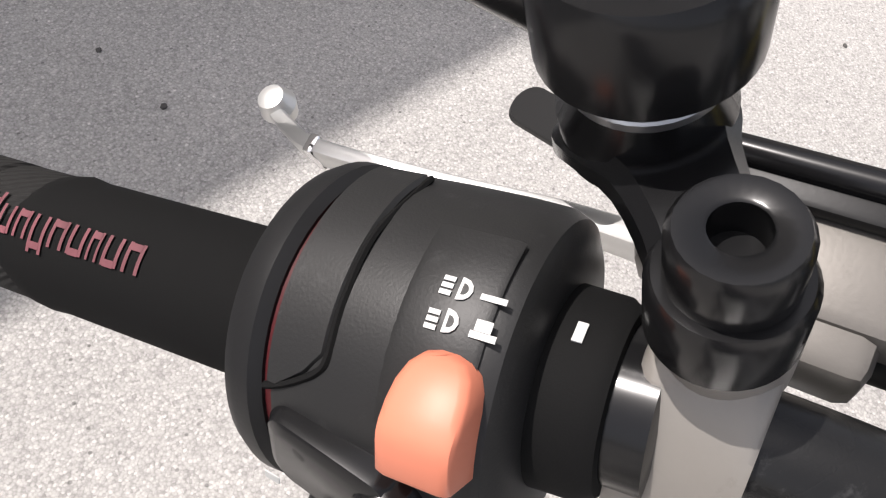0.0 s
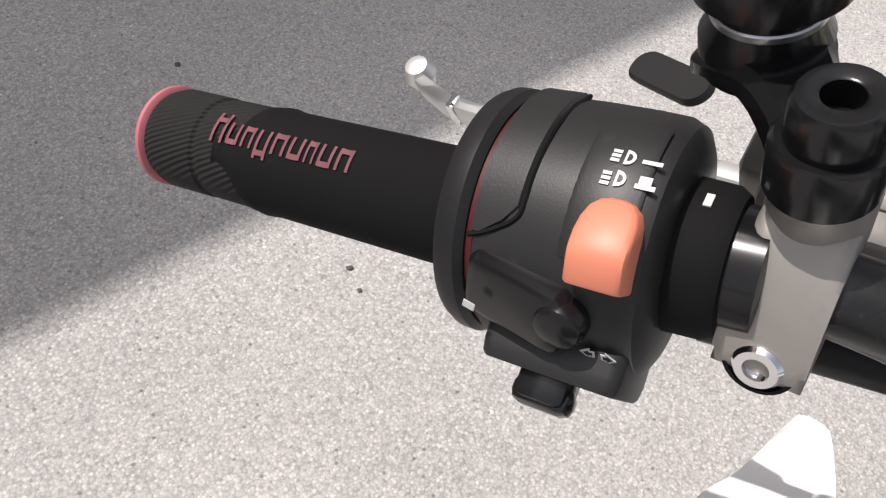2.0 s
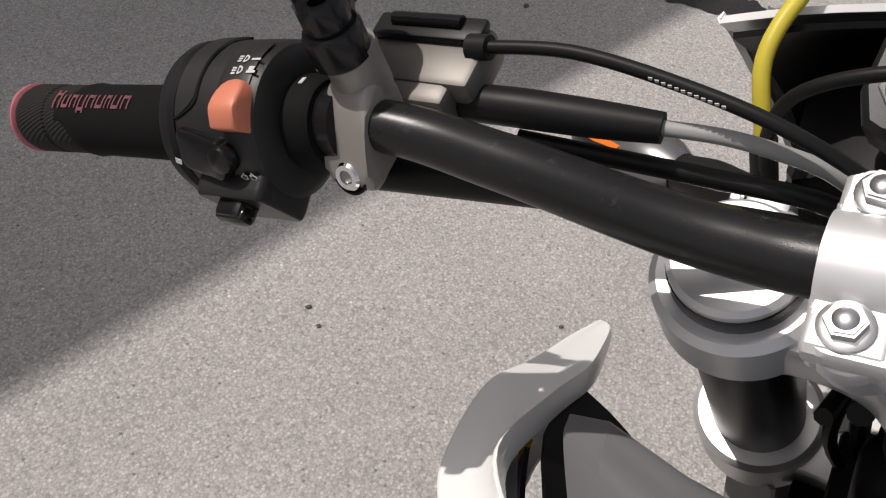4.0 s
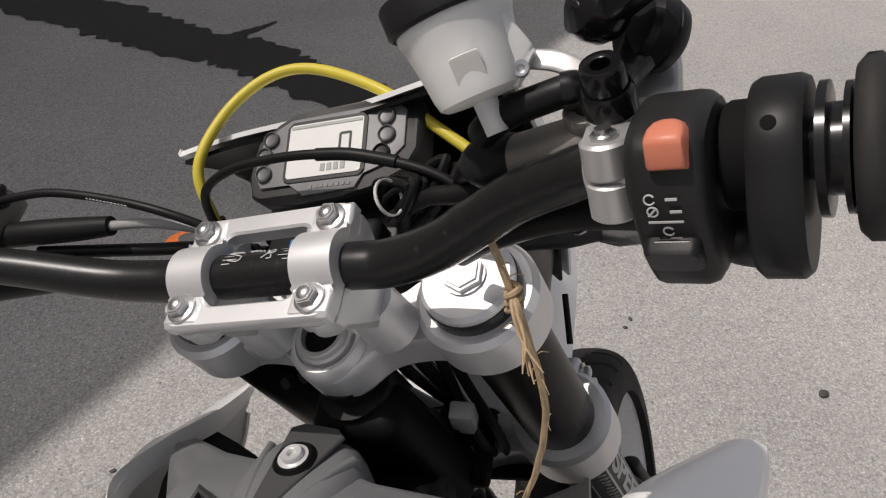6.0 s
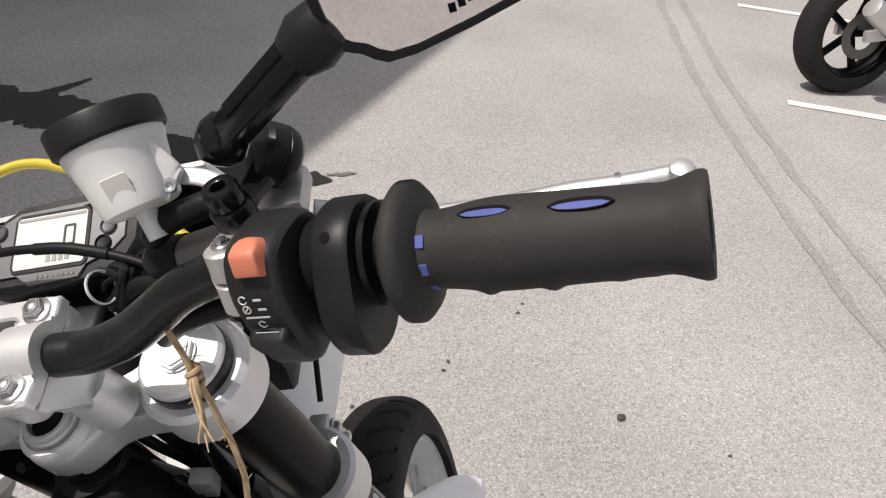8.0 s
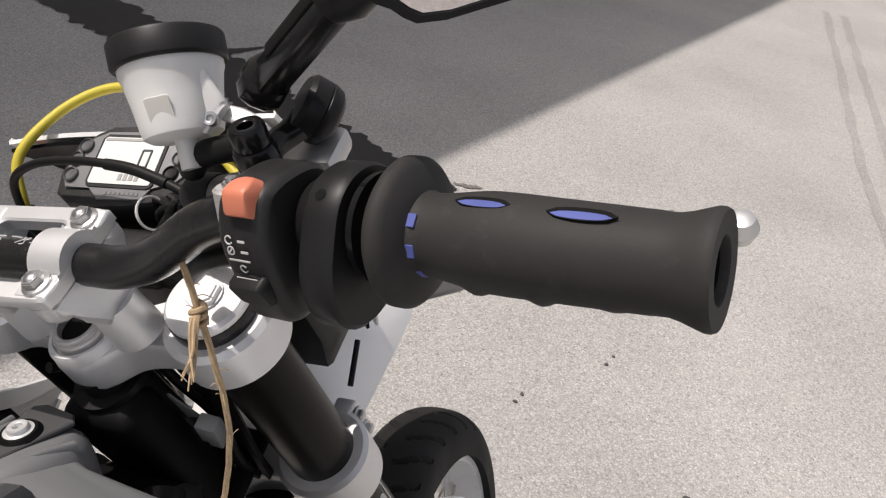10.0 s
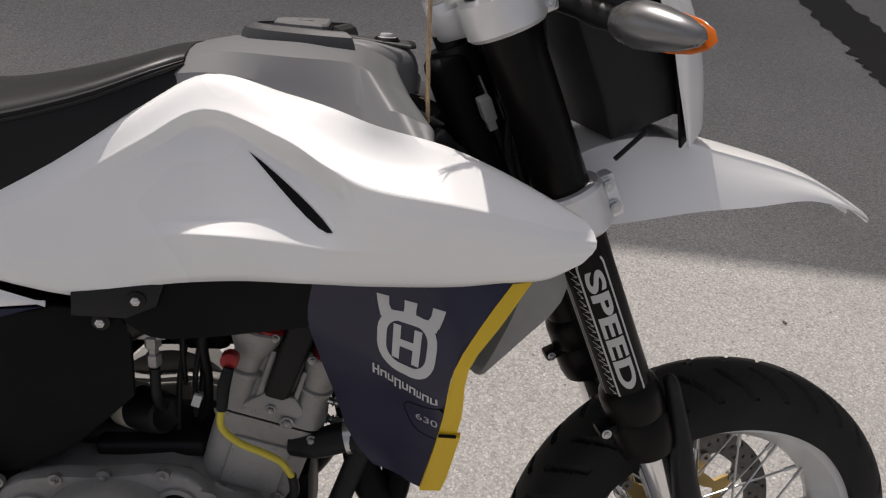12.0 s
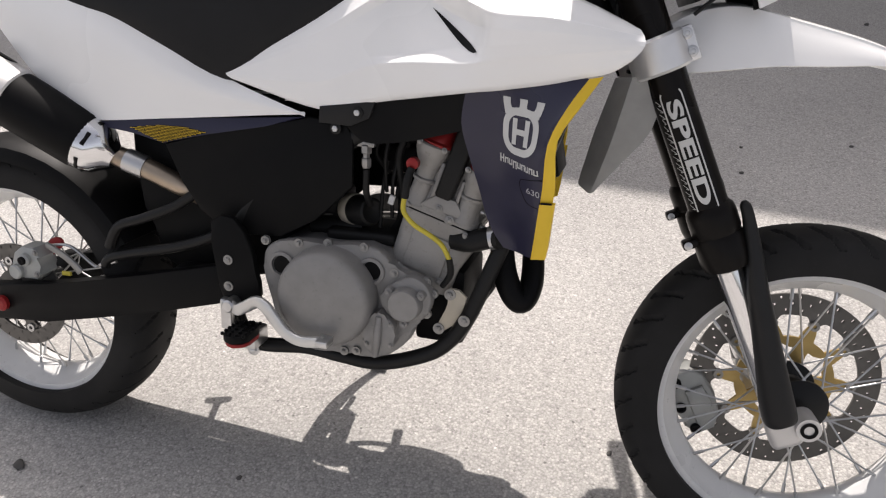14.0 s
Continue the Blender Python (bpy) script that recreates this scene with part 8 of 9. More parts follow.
# the housing: an upright block with a rounded top, set behind the bar
hous = []
for u, k in ((0.015, 0.90), (0.0175, 0.98), (0.020, 1.0), (0.036, 1.0), (0.0395, 0.97), (0.042, 0.88)):
    o = [(0.022, -0.014), (0.029, -0.002), (0.033, 0.012), (0.031, 0.022), (0.018, 0.033), (0.0, 0.0380), (-0.014, 0.0410), (-0.024, 0.0400), (-0.029, 0.030), (-0.028, 0.004), (-0.012, -0.018), (0.010, -0.019)]
    hous.append([(x * k, y * k, u) for x, y in smooth_poly(o, 3)])
part("switch_body", loft(hous), M_SWITCH, rsw, "black plastic kill switch housing", RF)
kill = []
for y, w, h in ((0.0092, 0.0026, 0.0030), (0.0082, 0.0047, 0.0046), (0.0060, 0.0061, 0.0068), (0.0031, 0.0066, 0.0088), (0.0014, 0.0067, 0.0096), (-0.0005, 0.0067, 0.0092), (-0.0066, 0.0067, 0.0064), (-0.0076, 0.0063, 0.0056)):
    kill.append([(-w, y, -0.005), (w, y, -0.005), (w, y, h - 0.0018), (w - 0.0006, y, h - 0.0006), (w - 0.0020, y, h), (-w + 0.0020, y, h), (-w + 0.0006, y, h - 0.0006), (-w, y, h - 0.0018)])
part("kill_switch", loft(kill), M_ORANGE, rsw, "red-orange kill switch", rpose(0.0315, 0.56, 0.0355))
part("start_button", loft([[(x * k, y * k, z) for x, y in rounded(0.020, 0.014, 0.003)] for z, k in ((-0.004, 1.0), (0.003, 1.0), (0.005, 0.9))]), M_BLACK, rsw, "black start button", rpose(0.028, 1.66, 0.0385))


def ring_sign(u, a, gap):
    part("ring_sign", tube([(0.0018 * math.cos(t), 0.0018 * math.sin(t), 0) for t in np.linspace(0.5, 2 * math.pi - 0.5 if gap else 2 * math.pi + 0.5, 12)], 0.00034, 5, 2), M_PRINT, rsw, "", rpose(u, a, 0.0385) @ Matrix.Translation((0, 0, 0)))


ring_sign(0.024, 1.02, True)
ring_sign(0.0245, 1.14, False)
ring_sign(0.0285, 1.36, True)
part("sign_bar", box(0.0044, 0.0007, 0.0003, 0), M_PRINT, rsw, "", rpose(0.0245, 1.14, 0.0388) @ Matrix.Rotation(0.8, 4, "Z"))
part("sign_bar", box(0.012, 0.0008, 0.0003, 0), M_PRINT, rsw, "", rpose(0.0285, 1.245, 0.0389))
part("sign_bar", box(0.012, 0.0006, 0.0003, 0), M_PRINT, rsw, "", rpose(0.0285, 1.48, 0.0395))
for u, a, w in ((0.0315, 1.02, 0.004), (0.0325, 1.14, 0.004)):
    part("sign_bar", box(w, 0.0010, 0.0003, 0), M_PRINT, rsw, "", rpose(u, a, 0.0388))

th = group("throttle", bike)
fpart("guide_lip", tube([(-0.0405, -0.266, 0.056), (-0.0390, -0.270, 0.046), (-0.0370, -0.274, 0.034), (-0.0330, -0.272, 0.024), (-0.0290, -0.262, 0.018)], 0.0028, 10, 5), M_GREYPLUG, th, "grey lip of the cable guide")
thous = []
for u, k in ((0.053, 0.93), (0.0555, 0.98), (0.068, 0.98), (0.0705, 0.93)):
    o = [((0.0275 + 0.018 * max(0.0, math.cos(t - 2.15)) ** 3) * math.cos(t), (0.0275 + 0.018 * max(0.0, math.cos(t - 2.15)) ** 3) * math.sin(t), u) for t in np.linspace(0, 2 * math.pi, 48, endpoint=False)]
    thous.append([(x * k, y * k, z) for x, y, z in o])
part("throttle_drum", loft(thous), M_BLACK, th, "satin black throttle drum", RF)
part("drum_hole", lathe([(0.0026, 0), (0.0, 0.0003)], 14), M_PAD, th, "", rpose(0.0605, 0.30, 0.0272))
part("throttle_hub", lathe([(0.019, 0.043), (0.020, 0.045), (0.020, 0.054)], 32), M_PAD, th, "", RF)
part("tube_ring", lathe([(0.020, 0.073), (0.0235, 0.0735), (0.0235, 0.0765), (0.016, 0.077), (0.016, 0.081), (0.0225, 0.0815), (0.0225, 0.0835), (0.014, 0.084)], 40), M_GLOSS, th, "", RF)
fpart("throttle_guide", tube([(-0.022, -0.272, 0.050), (-0.026, -0.270, 0.032), (-0.018, -0.256, 0.018), (0.0, -0.235, 0.016), (0.012, -0.20, 0.012)], [0.013, 0.0135, 0.011, 0.009, 0.007], 16, 6), M_BLACK, th, "black cable guide")
fpart("throttle_loom", tube([(-0.012, -0.255, 0.022), (-0.002, -0.22, 0.020), (0.006, -0.18, 0.010), (0.012, -0.14, -0.012), (0.02, -0.11, -0.04)], [0.010, 0.010, 0.0085, 0.007, 0.006], 14, 5), M_HOSE, th, "black cables with ties")

rg = group("right_grip", bike)
RG = RF @ Matrix.Translation((-0.0003, 0.0005, 0))
e0 = 0.086
prof = [(0.017, e0 - 0.002), (0.028, e0 - 0.001), (0.0312, e0 + 0.002), (0.0312, e0 + 0.006), (0.028, e0 + 0.009), (0.0178, e0 + 0.012)]
for k in range(50):
    u = e0 + 0.014 + k * (rL - e0 - 0.030) / 49
    swell = min(1.0, k / 16.0)
    prof.append((0.0170 + 0.0027 * swell * swell * (3 - 2 * swell) - 0.0016 * max(0.0, k - 20) / 29, u))
prof += [(0.0178, rL - 0.014), (0.0179, rL - 0.010), (0.0187, rL - 0.006), (0.0203, rL - 0.001), (0.0212, rL + 0.0020), (0.0212, rL + 0.0040), (0.0205, rL + 0.0054), (0.0122, rL + 0.0050), (0.0116, rL + 0.0040), (0.0114, rL - 0.004), (0.0114, rL - 0.022), (0.0, rL - 0.022)]
gb = lathe(prof, 64)
for v in gb.verts:
    a = math.atan2(v.co.y, v.co.x)
    if e0 + 0.016 < v.co.z < rL - 0.012:
        low = max(0.0, -math.cos(a - 0.10)) ** 0.8
        f = 1 + 0.02 * low + 0.15 * low * max(0.0, math.cos((v.co.z - 0.1225) / 0.0275 * 2 * math.pi)) ** 3 * (1 if v.co.z < 0.165 else 0.4)
        v.co.x *= f
        v.co.y *= f
# Near-black lining puts the shade inside the open tube into its colour.
part("bar_end_shade", lathe([(0.0112, rL - 0.0190), (0.0112, rL + 0.0015), (0.0094, rL + 0.0020), (0.0088, rL - 0.019), (0.0, rL - 0.0190)], 28), M_PAD, rg, "open tube end, its inner shade put in as near-black", RG)
part("grip_rubber", gb, M_GRIPWORN, rg, "worn grey-black rubber grip with finger ridges", RG, 50)
for u, ln, sa in ((0.1275, 0.023, -0.13), (0.1665, 0.026, -0.06)):
    lens = []
    for z in np.linspace(-1, 1, 9):
        w = 0.155 * math.sqrt(max(0.0, 1 - z * z)) + 0.004
        lens.append([((0.0198 if u < 0.15 else 0.0200) * math.cos(q + sa), (0.0198 if u < 0.15 else 0.0200) * math.sin(q + sa), u + z * ln / 2) for q in np.linspace(-w, w, 5)])
    part("grip_slot", shell(lens, 0.0008, 1, 1, (0, 0, u)), M_PAD, rg, "", RG)
    lens = []
    for z in np.linspace(-1, 1, 9):
        w = 0.085 * math.sqrt(max(0.0, 1 - z * z)) + 0.003
        lens.append([((0.0200 if u < 0.15 else 0.0202) * math.cos(q + sa + 0.05), (0.0200 if u < 0.15 else 0.0202) * math.sin(q + sa + 0.05), u + z * ln / 2 * 0.86) for q in np.linspace(-w, w, 5)])
    part("grip_inlay", shell(lens, 0.0006, 1, 1, (0, 0, u)), M_BLUE_IN, rg, "blue inlay", RG)
for a in (0.45, 1.15, 1.9):
    part("blue_mark", box(0.004, 0.0055, 0.0008, 0.0002, 1), M_BLUE_IN, rg, "faded blue mark", rpose(e0 + 0.0135, a, 0.0175))

# -- hoses and cables round the instrument --
cab = group("wiring", bike)
fpart("yellow_hose", tube([(0.070, 0.100, -0.10), (0.086, 0.104, -0.062), (0.112, 0.108, -0.036), (0.152, 0.092, -0.027), (0.180, 0.062, -0.025), (0.184, 0.025, -0.028), (0.160, -0.03, -0.036), (0.128, -0.075, -0.050), (0.100, -0.115, -0.068), (0.088, -0.148, -0.102), (0.072, -0.163, -0.088), (0.05, -0.169, -0.062)], 0.0041, 14, 8), M_YHOSE, cab, "bright yellow hose")
fpart("hose_joint", tube([(0.054, -0.168, -0.068), (0.046, -0.17, -0.055)], 0.0065, 12, 1), M_NAVY, cab, "dark blue hose joint")
fpart("hose_sleeve", tube([(0.0845, 0.1035, -0.066), (0.07, 0.10, -0.10)], 0.0065, 12, 1), M_HOSE, cab)
fpart("loop_cable", tube([(0.070, 0.098, -0.095), (0.080, 0.101, -0.062), (0.086, 0.090, -0.034), (0.090, 0.06, -0.020), (0.091, 0.02, -0.016), (0.088, -0.02, -0.016), (0.081, -0.06, -0.021), (0.070, -0.095, -0.031), (0.055, -0.115, -0.045)], 0.0033, 12, 6), M_HOSE, cab, "black speedometer cable")
fpart("loop_sleeve", tube([(0.0890, -0.010, -0.0158), (0.0865, -0.035, -0.0172), (0.0795, -0.066, -0.0218)], 0.0042, 12, 4), M_HOSE, cab)
rnd = random.Random(11)
for k in range(14):
    y0 = -0.055 - 0.007 * (k % 6)
    fpart("wire", tube([(0.05 + 0.01 * rnd.random(), y0, -0.04 - 0.02 * rnd.random()), (0.055 + 0.03 * rnd.random(), y0 - 0.02, -0.02 - 0.03 * rnd.random()), (0.07 + 0.02 * rnd.random(), y0 + 0.02 * rnd.random(), -0.05), (0.075, y0 + 0.03 * rnd.random(), -0.10), (0.06, y0 + 0.04 * rnd.random(), -0.16)], 0.0016 + 0.0016 * rnd.random(), 8, 5), M_HOSE, cab)
fpart("wire_tie", at(lathe([(0.011, -0.001), (0.012, -0.001), (0.012, 0.001), (0.011, 0.001)], 20, closed=True), Matrix.Rotation(radians(70), 4, "X")), M_PRINT, cab, "white cable tie", Matrix.Translation((0.058, -0.062, -0.028)))
for k in range(9):
    fpart("loom", tube([(0.03 - 0.006 * k, -0.06 + 0.014 * k, -0.13), (0.01 + 0.02 * rnd.random(), -0.05 + 0.012 * k, -0.19), (-0.01 + 0.03 * rnd.random(), -0.06 + 0.014 * k, -0.26), (0.0, -0.05 + 0.01 * k, -0.33)], 0.004 + 0.003 * rnd.random(), 8, 5), M_HOSE, cab)
fpart("plug", join(box(0.014, 0.018, 0.026, 0.002), at(box(0.010, 0.012, 0.014, 0.0015), Matrix.Translation((0, 0, -0.018)))), M_GREYPLUG, cab, "pale grey plug", Matrix.Translation((-0.014, -0.057, -0.201)) @ Matrix.Rotation(radians(12), 4, "X"))
fpart("paper_tag", box(0.002, 0.024, 0.034, 0.0005, 1), M_GREYPLUG, cab, "grey tag", Matrix.Translation((-0.004, -0.022, -0.192)) @ Matrix.Rotation(radians(-20), 4, "X"))

# -- print on the panels: signs as plain shapes --
def panel_frame(p, xdir, normal):
    z = Vector(normal).normalized()
    x = (Vector(xdir) - z * z.dot(Vector(xdir))).normalized()
    y = z.cross(x)
    return Matrix(((x.x, y.x, z.x, p[0]), (x.y, y.y, z.y, p[1]), (x.z, y.z, z.z, p[2]), (0, 0, 0, 1)))


from mathutils.bvhtree import BVHTree


def text_bm(word, size, shear=0.0, bold=0.0):
    """A word in the built-in font as flat triangles, its middle at the origin."""
    cu = bpy.data.curves.new("word", "FONT")
    cu.body, cu.size, cu.align_x, cu.align_y, cu.shear, cu.offset = word, size, "CENTER", "CENTER", shear, bold
    tmp = bpy.data.objects.new("word", cu)
    me = bpy.data.meshes.new_from_object(tmp)
    bm = bmesh.new()
    bm.from_mesh(me)
    bpy.data.objects.remove(tmp)
    bpy.data.curves.remove(cu)
    bpy.data.meshes.remove(me)
    bmesh.ops.triangulate(bm, faces=bm.faces)
    return bm


def flat(poly, cuts=0):
    bm = bmesh.new()
    bm.faces.new([bm.verts.new((x, y, 0)) for x, y in poly])
    bmesh.ops.triangulate(bm, faces=bm.faces)
    if cuts:
        bmesh.ops.subdivide_edges(bm, edges=bm.edges, cuts=cuts, use_grid_fill=True)
    return bm


def ribbon(line, width, closed=True):
    """A flat band of even width along a line in x, y."""
    bm = bmesh.new()
    k = len(line)
    rows = []
    for i in range(k):
        a, b = Vector(line[(i - 1) % k if closed else max(i - 1, 0)]), Vector(line[(i + 1) % k if closed else min(i + 1, k - 1)])
        d = (b - a).normalized()
        n = Vector((-d.y, d.x)) * width / 2
        p = Vector(line[i])
        rows.append((bm.verts.new((p.x + n.x, p.y + n.y, 0)), bm.verts.new((p.x - n.x, p.y - n.y, 0))))
    for i in range(k if closed else k - 1):
        a, b = rows[i], rows[(i + 1) % k]
        bm.faces.new((a[0], a[1], b[1], b[0]))
    return bm


def drape(bm, m, target, lift=0.0007):
    """Lays a flat shape, placed by m, on the surface of a panel."""
    t = bmesh.new()
    t.from_mesh(target.data)
    tree = BVHTree.FromBMesh(t)
    n = (m.to_3x3() @ Vector((0, 0, 1))).normalized()
    for v in bm.verts:
        p = m @ v.co
        hit = tree.ray_cast(p + n * 0.05, -n, 0.12)
        v.co = (hit[0] if hit[0] is not None else p) + n * lift
    t.free()
    return bm


# the black air slits, laid in the sunk field of each side panel
for s, sg in zip((1, -1), [o for o in bike.children if o.name.startswith("side_shroud")]):
    panel = [o for o in sg.children if o.name.startswith("shroud_panel")][0]
    a, b = Vector((0.889, 0.9010)), Vector((0.9765, 0.8455))
    down = Vector((-0.53, -0.85))
    low = [a.lerp(b, f) + down * w for f, w in ((0.12, 0.0022), (0.25, 0.0045), (0.42, 0.0072), (0.6, 0.0092), (0.75, 0.0098), (0.88, 0.0082), (0.96, 0.0048))]
    top = [a.lerp(b, f) - down * 0.0008 for f in (1.0, 0.85, 0.7, 0.5, 0.3, 0.15)]
    slit = flat([tuple(p) for p in [a] + low + [b] + top[1:]], 2)
    for v in slit.verts:
        v.co = Vector((v.co.x, -v.co.y, 0)) if s > 0 else v.co
    m = Matrix.Translation((0, s * 0.16, 0)) @ Matrix.Rotation(radians(-90 * s), 4, "X")
    bpart("shroud_slit", drape(slit, m, panel, 0.0012), M_DARK, sg, "black air slit")

right = [o for o in bike.children if o.name.startswith("side_shroud")][1]
navy_ob = [o for o in right.children if o.name.startswith("navy_panel")][0]
LG = panel_frame((1.045, -0.215, 0.7445), (0.90, -0.42, -0.03), (-0.42, -0.90, -0.07))
ringc = [(x * 1.0, y - 0.003) for x, y in rounded(0.056, 0.056, 0.021, 6)]
sign = [(ribbon(ringc, 0.0105), "sign_ring")]
for cx in (-0.024, 0.0005, 0.025):
    sg_ = 1 if cx > 0.01 else -1 if cx < -0.01 else 0
    sign.append((flat([(cx - 0.0075, 0.024), (cx + 0.0075, 0.024), (cx + 0.0062 + sg_ * 0.004, 0.034), (cx + 0.0066 + sg_ * 0.005, 0.0425), (cx - 0.0066 + sg_ * 0.005, 0.0425), (cx - 0.0062 + sg_ * 0.004, 0.034)], 2), "sign_tooth"))
sign.append((flat([(-0.030, 0.019), (0.030, 0.019), (0.033, 0.029), (-0.033, 0.029)], 3), "sign_band"))
for cx in (-0.0115, 0.0115):
    sign.append((flat([(cx - 0.0042, -0.022), (cx + 0.0042, -0.022), (cx + 0.0042, 0.015), (cx - 0.0042, 0.015)], 3), "sign_bar"))
sign.append((flat([(-0.009, -0.0075), (0.009, -0.0075), (0.009, 0.0005), (-0.009, 0.0005)], 2), "sign_bar"))
for bm_, nm_ in sign:
    bpart(nm_, drape(bm_, LG, navy_ob), M_PRINT, right)
# the maker's word as plain bars
x0 = -0.0385
for k, (w, h, dy) in enumerate(((0.0085, 0.0125, 0.001), (0.0078, 0.0088, 0), (0.007, 0.0088, 0), (0.0082, 0.0118, -0.0016), (0.0076, 0.0088, 0), (0.0078, 0.0088, 0), (0.0052, 0.0088, 0), (0.0078, 0.0088, 0), (0.0078, 0.0088, 0))):
    yc = -0.0475 + dy - 0.07 * (x0 + 0.04)
    for e in (-0.36, 0.36):
        bpart("word_bar", drape(flat([(x0 + w / 2 + e * w - w * 0.13, yc - h / 2), (x0 + w / 2 + e * w + w * 0.13, yc - h / 2), (x0 + w / 2 + e * w + w * 0.13, yc + h / 2), (x0 + w / 2 + e * w - w * 0.13, yc + h / 2)], 1), LG, navy_ob), M_PRINT, right)
    q = yc + (h * 0.38 if k % 2 else -h * 0.38) * (0 if k == 0 else 1)
    bpart("word_bar", drape(flat([(x0 + w * 0.2, q - 0.001), (x0 + w * 0.8, q - 0.001), (x0 + w * 0.8, q + 0.001), (x0 + w * 0.2, q + 0.001)], 1), LG, navy_ob), M_PRINT, right)
    x0 += w + 0.0013
M_NUM = mat("grey_number_print", (0.4, 0.4, 0.42), 0.4)
num = text_bm("630", 0.013)
for v in num.verts:
    v.co.x *= 1.35
bpart("size_number", drape(num, LG @ Matrix.Translation((0.026, -0.086, 0)) @ Matrix.Rotation(radians(-4), 4, "Z"), navy_ob), M_NUM, right, "small grey number 630")
for pts in ([(0.004, -0.070), (0.046, -0.062)], [(0.004, -0.070), (0.0, -0.082), (0.012, -0.105), (0.036, -0.108)]):
    bpart("pressed_line", drape(ribbon([tuple(p) for p in spline(pts, 6)], 0.0012, False), LG, navy_ob, 0.0004), M_DARK, right)

# sticker on the right fork tube
STK = FR @ Matrix.Translation((LEG_X, -LEG_Y, 0))


def on_tube(bm, r, z0, a0=-90.0):
    """Wraps a flat shape round the fork tube: x runs down the tube, y forward round it."""
    for v in bm.verts:
        a = radians(a0) + v.co.y / r
        v.co = Vector((r * math.cos(a), r * math.sin(a), z0 - v.co.x))
    return bm


rleg = [o for o in bike.children if o.name.startswith("fork_leg")][0]
RS = 0.0300
word = text_bm("SPEED", 0.046, 0.0, 0.0016)
ex = [v.co.x for v in word.verts]
ey = [v.co.y for v in word.verts]
for v in word.verts:
    v.co.x *= 0.158 / (max(ex) - min(ex))
    v.co.y = (v.co.y - (max(ey) + min(ey)) / 2) * 0.0215 / (max(ey) - min(ey)) + 0.001
bmesh.ops.subdivide_edges(word, edges=word.edges, cuts=2, use_grid_fill=True)
part("sticker_word", on_tube(word, RS, -0.470, -100), M_PRINT, rleg, "white word SPEED", STK)
frame_line = []
for x, y in rounded(0.196, 0.031, 0.0145, 8):
    frame_line.append((x, y + 0.001))
fl = []
for i, p in enumerate(frame_line):
    q = frame_line[(i + 1) % len(frame_line)]
    n_ = max(1, int((Vector(q) - Vector(p)).length / 0.004))
    fl += [tuple(Vector(p).lerp(Vector(q), j / n_)) for j in range(n_)]
part("sticker_frame", on_tube(ribbon(fl, 0.0024), RS, -0.470, -100), M_PRINT, rleg, "white sticker outline", STK)
rnd = random.Random(3)
x = -0.082
while x < 0.085:
    h = 0.005 + 0.006 * rnd.random() * (1.6 if abs(x + 0.08) < 0.01 or abs(x) < 0.006 else 0.8)
    part("script_stroke", on_tube(ribbon([tuple(p) for p in spline([(x - 0.004, -0.021 - h * 0.5), (x + 0.001, -0.021 + h * 0.2), (x + 0.004, -0.021 + h * 0.5), (x + 0.003, -0.0215)], 4)], 0.0009, False), RS, -0.472, -100), M_PRINT, rleg, "", STK)
    x += 0.0078 + 0.003 * rnd.random()
part("sticker_line", on_tube(ribbon([tuple(p) for p in spline([(-0.08, -0.034), (0.0, -0.034), (0.095, -0.034)], 8)], 0.0008, False), RS, -0.48, -100), M_NUM, rleg, "", STK)


# ---- twine tied to the bar ----
def twine():
    t = new("twine")
    tagged(t, "frayed natural jute twine hanging under the black handlebar", "string")
    m = BIKE
    top = FR @ Vector((0.001, -0.146, 0.027))
    run = spline([tuple(FR @ Vector(p)) for p in ((-0.006, -0.1475, 0.014), (-0.030, -0.153, -0.035), (-0.052, -0.152, -0.085), (-0.070, -0.135, -0.135), (-0.0826, -0.114, -0.1767))], 12)

    def hang(f):
        return Vector(run[min(len(run) - 1, int(f * (len(run) - 1) + 0.5))])

    rnd = random.Random(5)
    strands = []
    for j in range(3):
        pts = []
        for k in range(14):
            f = k / 13
            tw = 14 * f + j * 2.1
            pts.append(tuple(hang(f) + Vector((0.0010 * math.cos(tw), 0.0010 * math.sin(tw), 0))))
        part("twine_strand", tube(pts, 0.0012, 6, 4), M_TWINE, t, "", m)
    knot = hang(0.16)
    part("twine_knot", tube([tuple(knot + Vector((0.005 * math.cos(2.2 * k), 0.004 * math.sin(2.2 * k), 0.0016 * k - 0.008))) for k in range(10)], 0.0018, 7, 3), M_TWINE, t, "", m)
    end = Vector(FR @ Vector((-0.0584, -0.1640, -0.0240)))
    for j in range(6):
        pts = [tuple(knot), tuple(knot.lerp(end, 0.35) + Vector((0.004 * rnd.random(), 0.004 * rnd.random(), 0.008))), tuple(knot.lerp(end, 0.7) + Vector((0.006 * rnd.random(), 0.005 * rnd.random(), 0.004))),
               tuple(end + Vector(((rnd.random() - 0.5) * 0.012, (rnd.random() - 0.5) * 0.012, (rnd.random() - 0.5) * 0.012)))]
        part("frayed_end", tube(pts, [0.0014, 0.0013, 0.0009, 0.0004], 6, 5), M_TWINE, t, "", m)
    for j in range(16):
        p = hang(0.1 + 0.8 * rnd.random())
        d = Vector((rnd.random() - 0.5, rnd.random() - 0.5, rnd.random() - 0.5)) * 0.016
        part("loose_fibre", tube([tuple(p), tuple(p + d * 0.5 + Vector((0, 0, 0.002))), tuple(p + d)], 0.0003, 4, 3), M_TWINE, t, "", m)


twine()


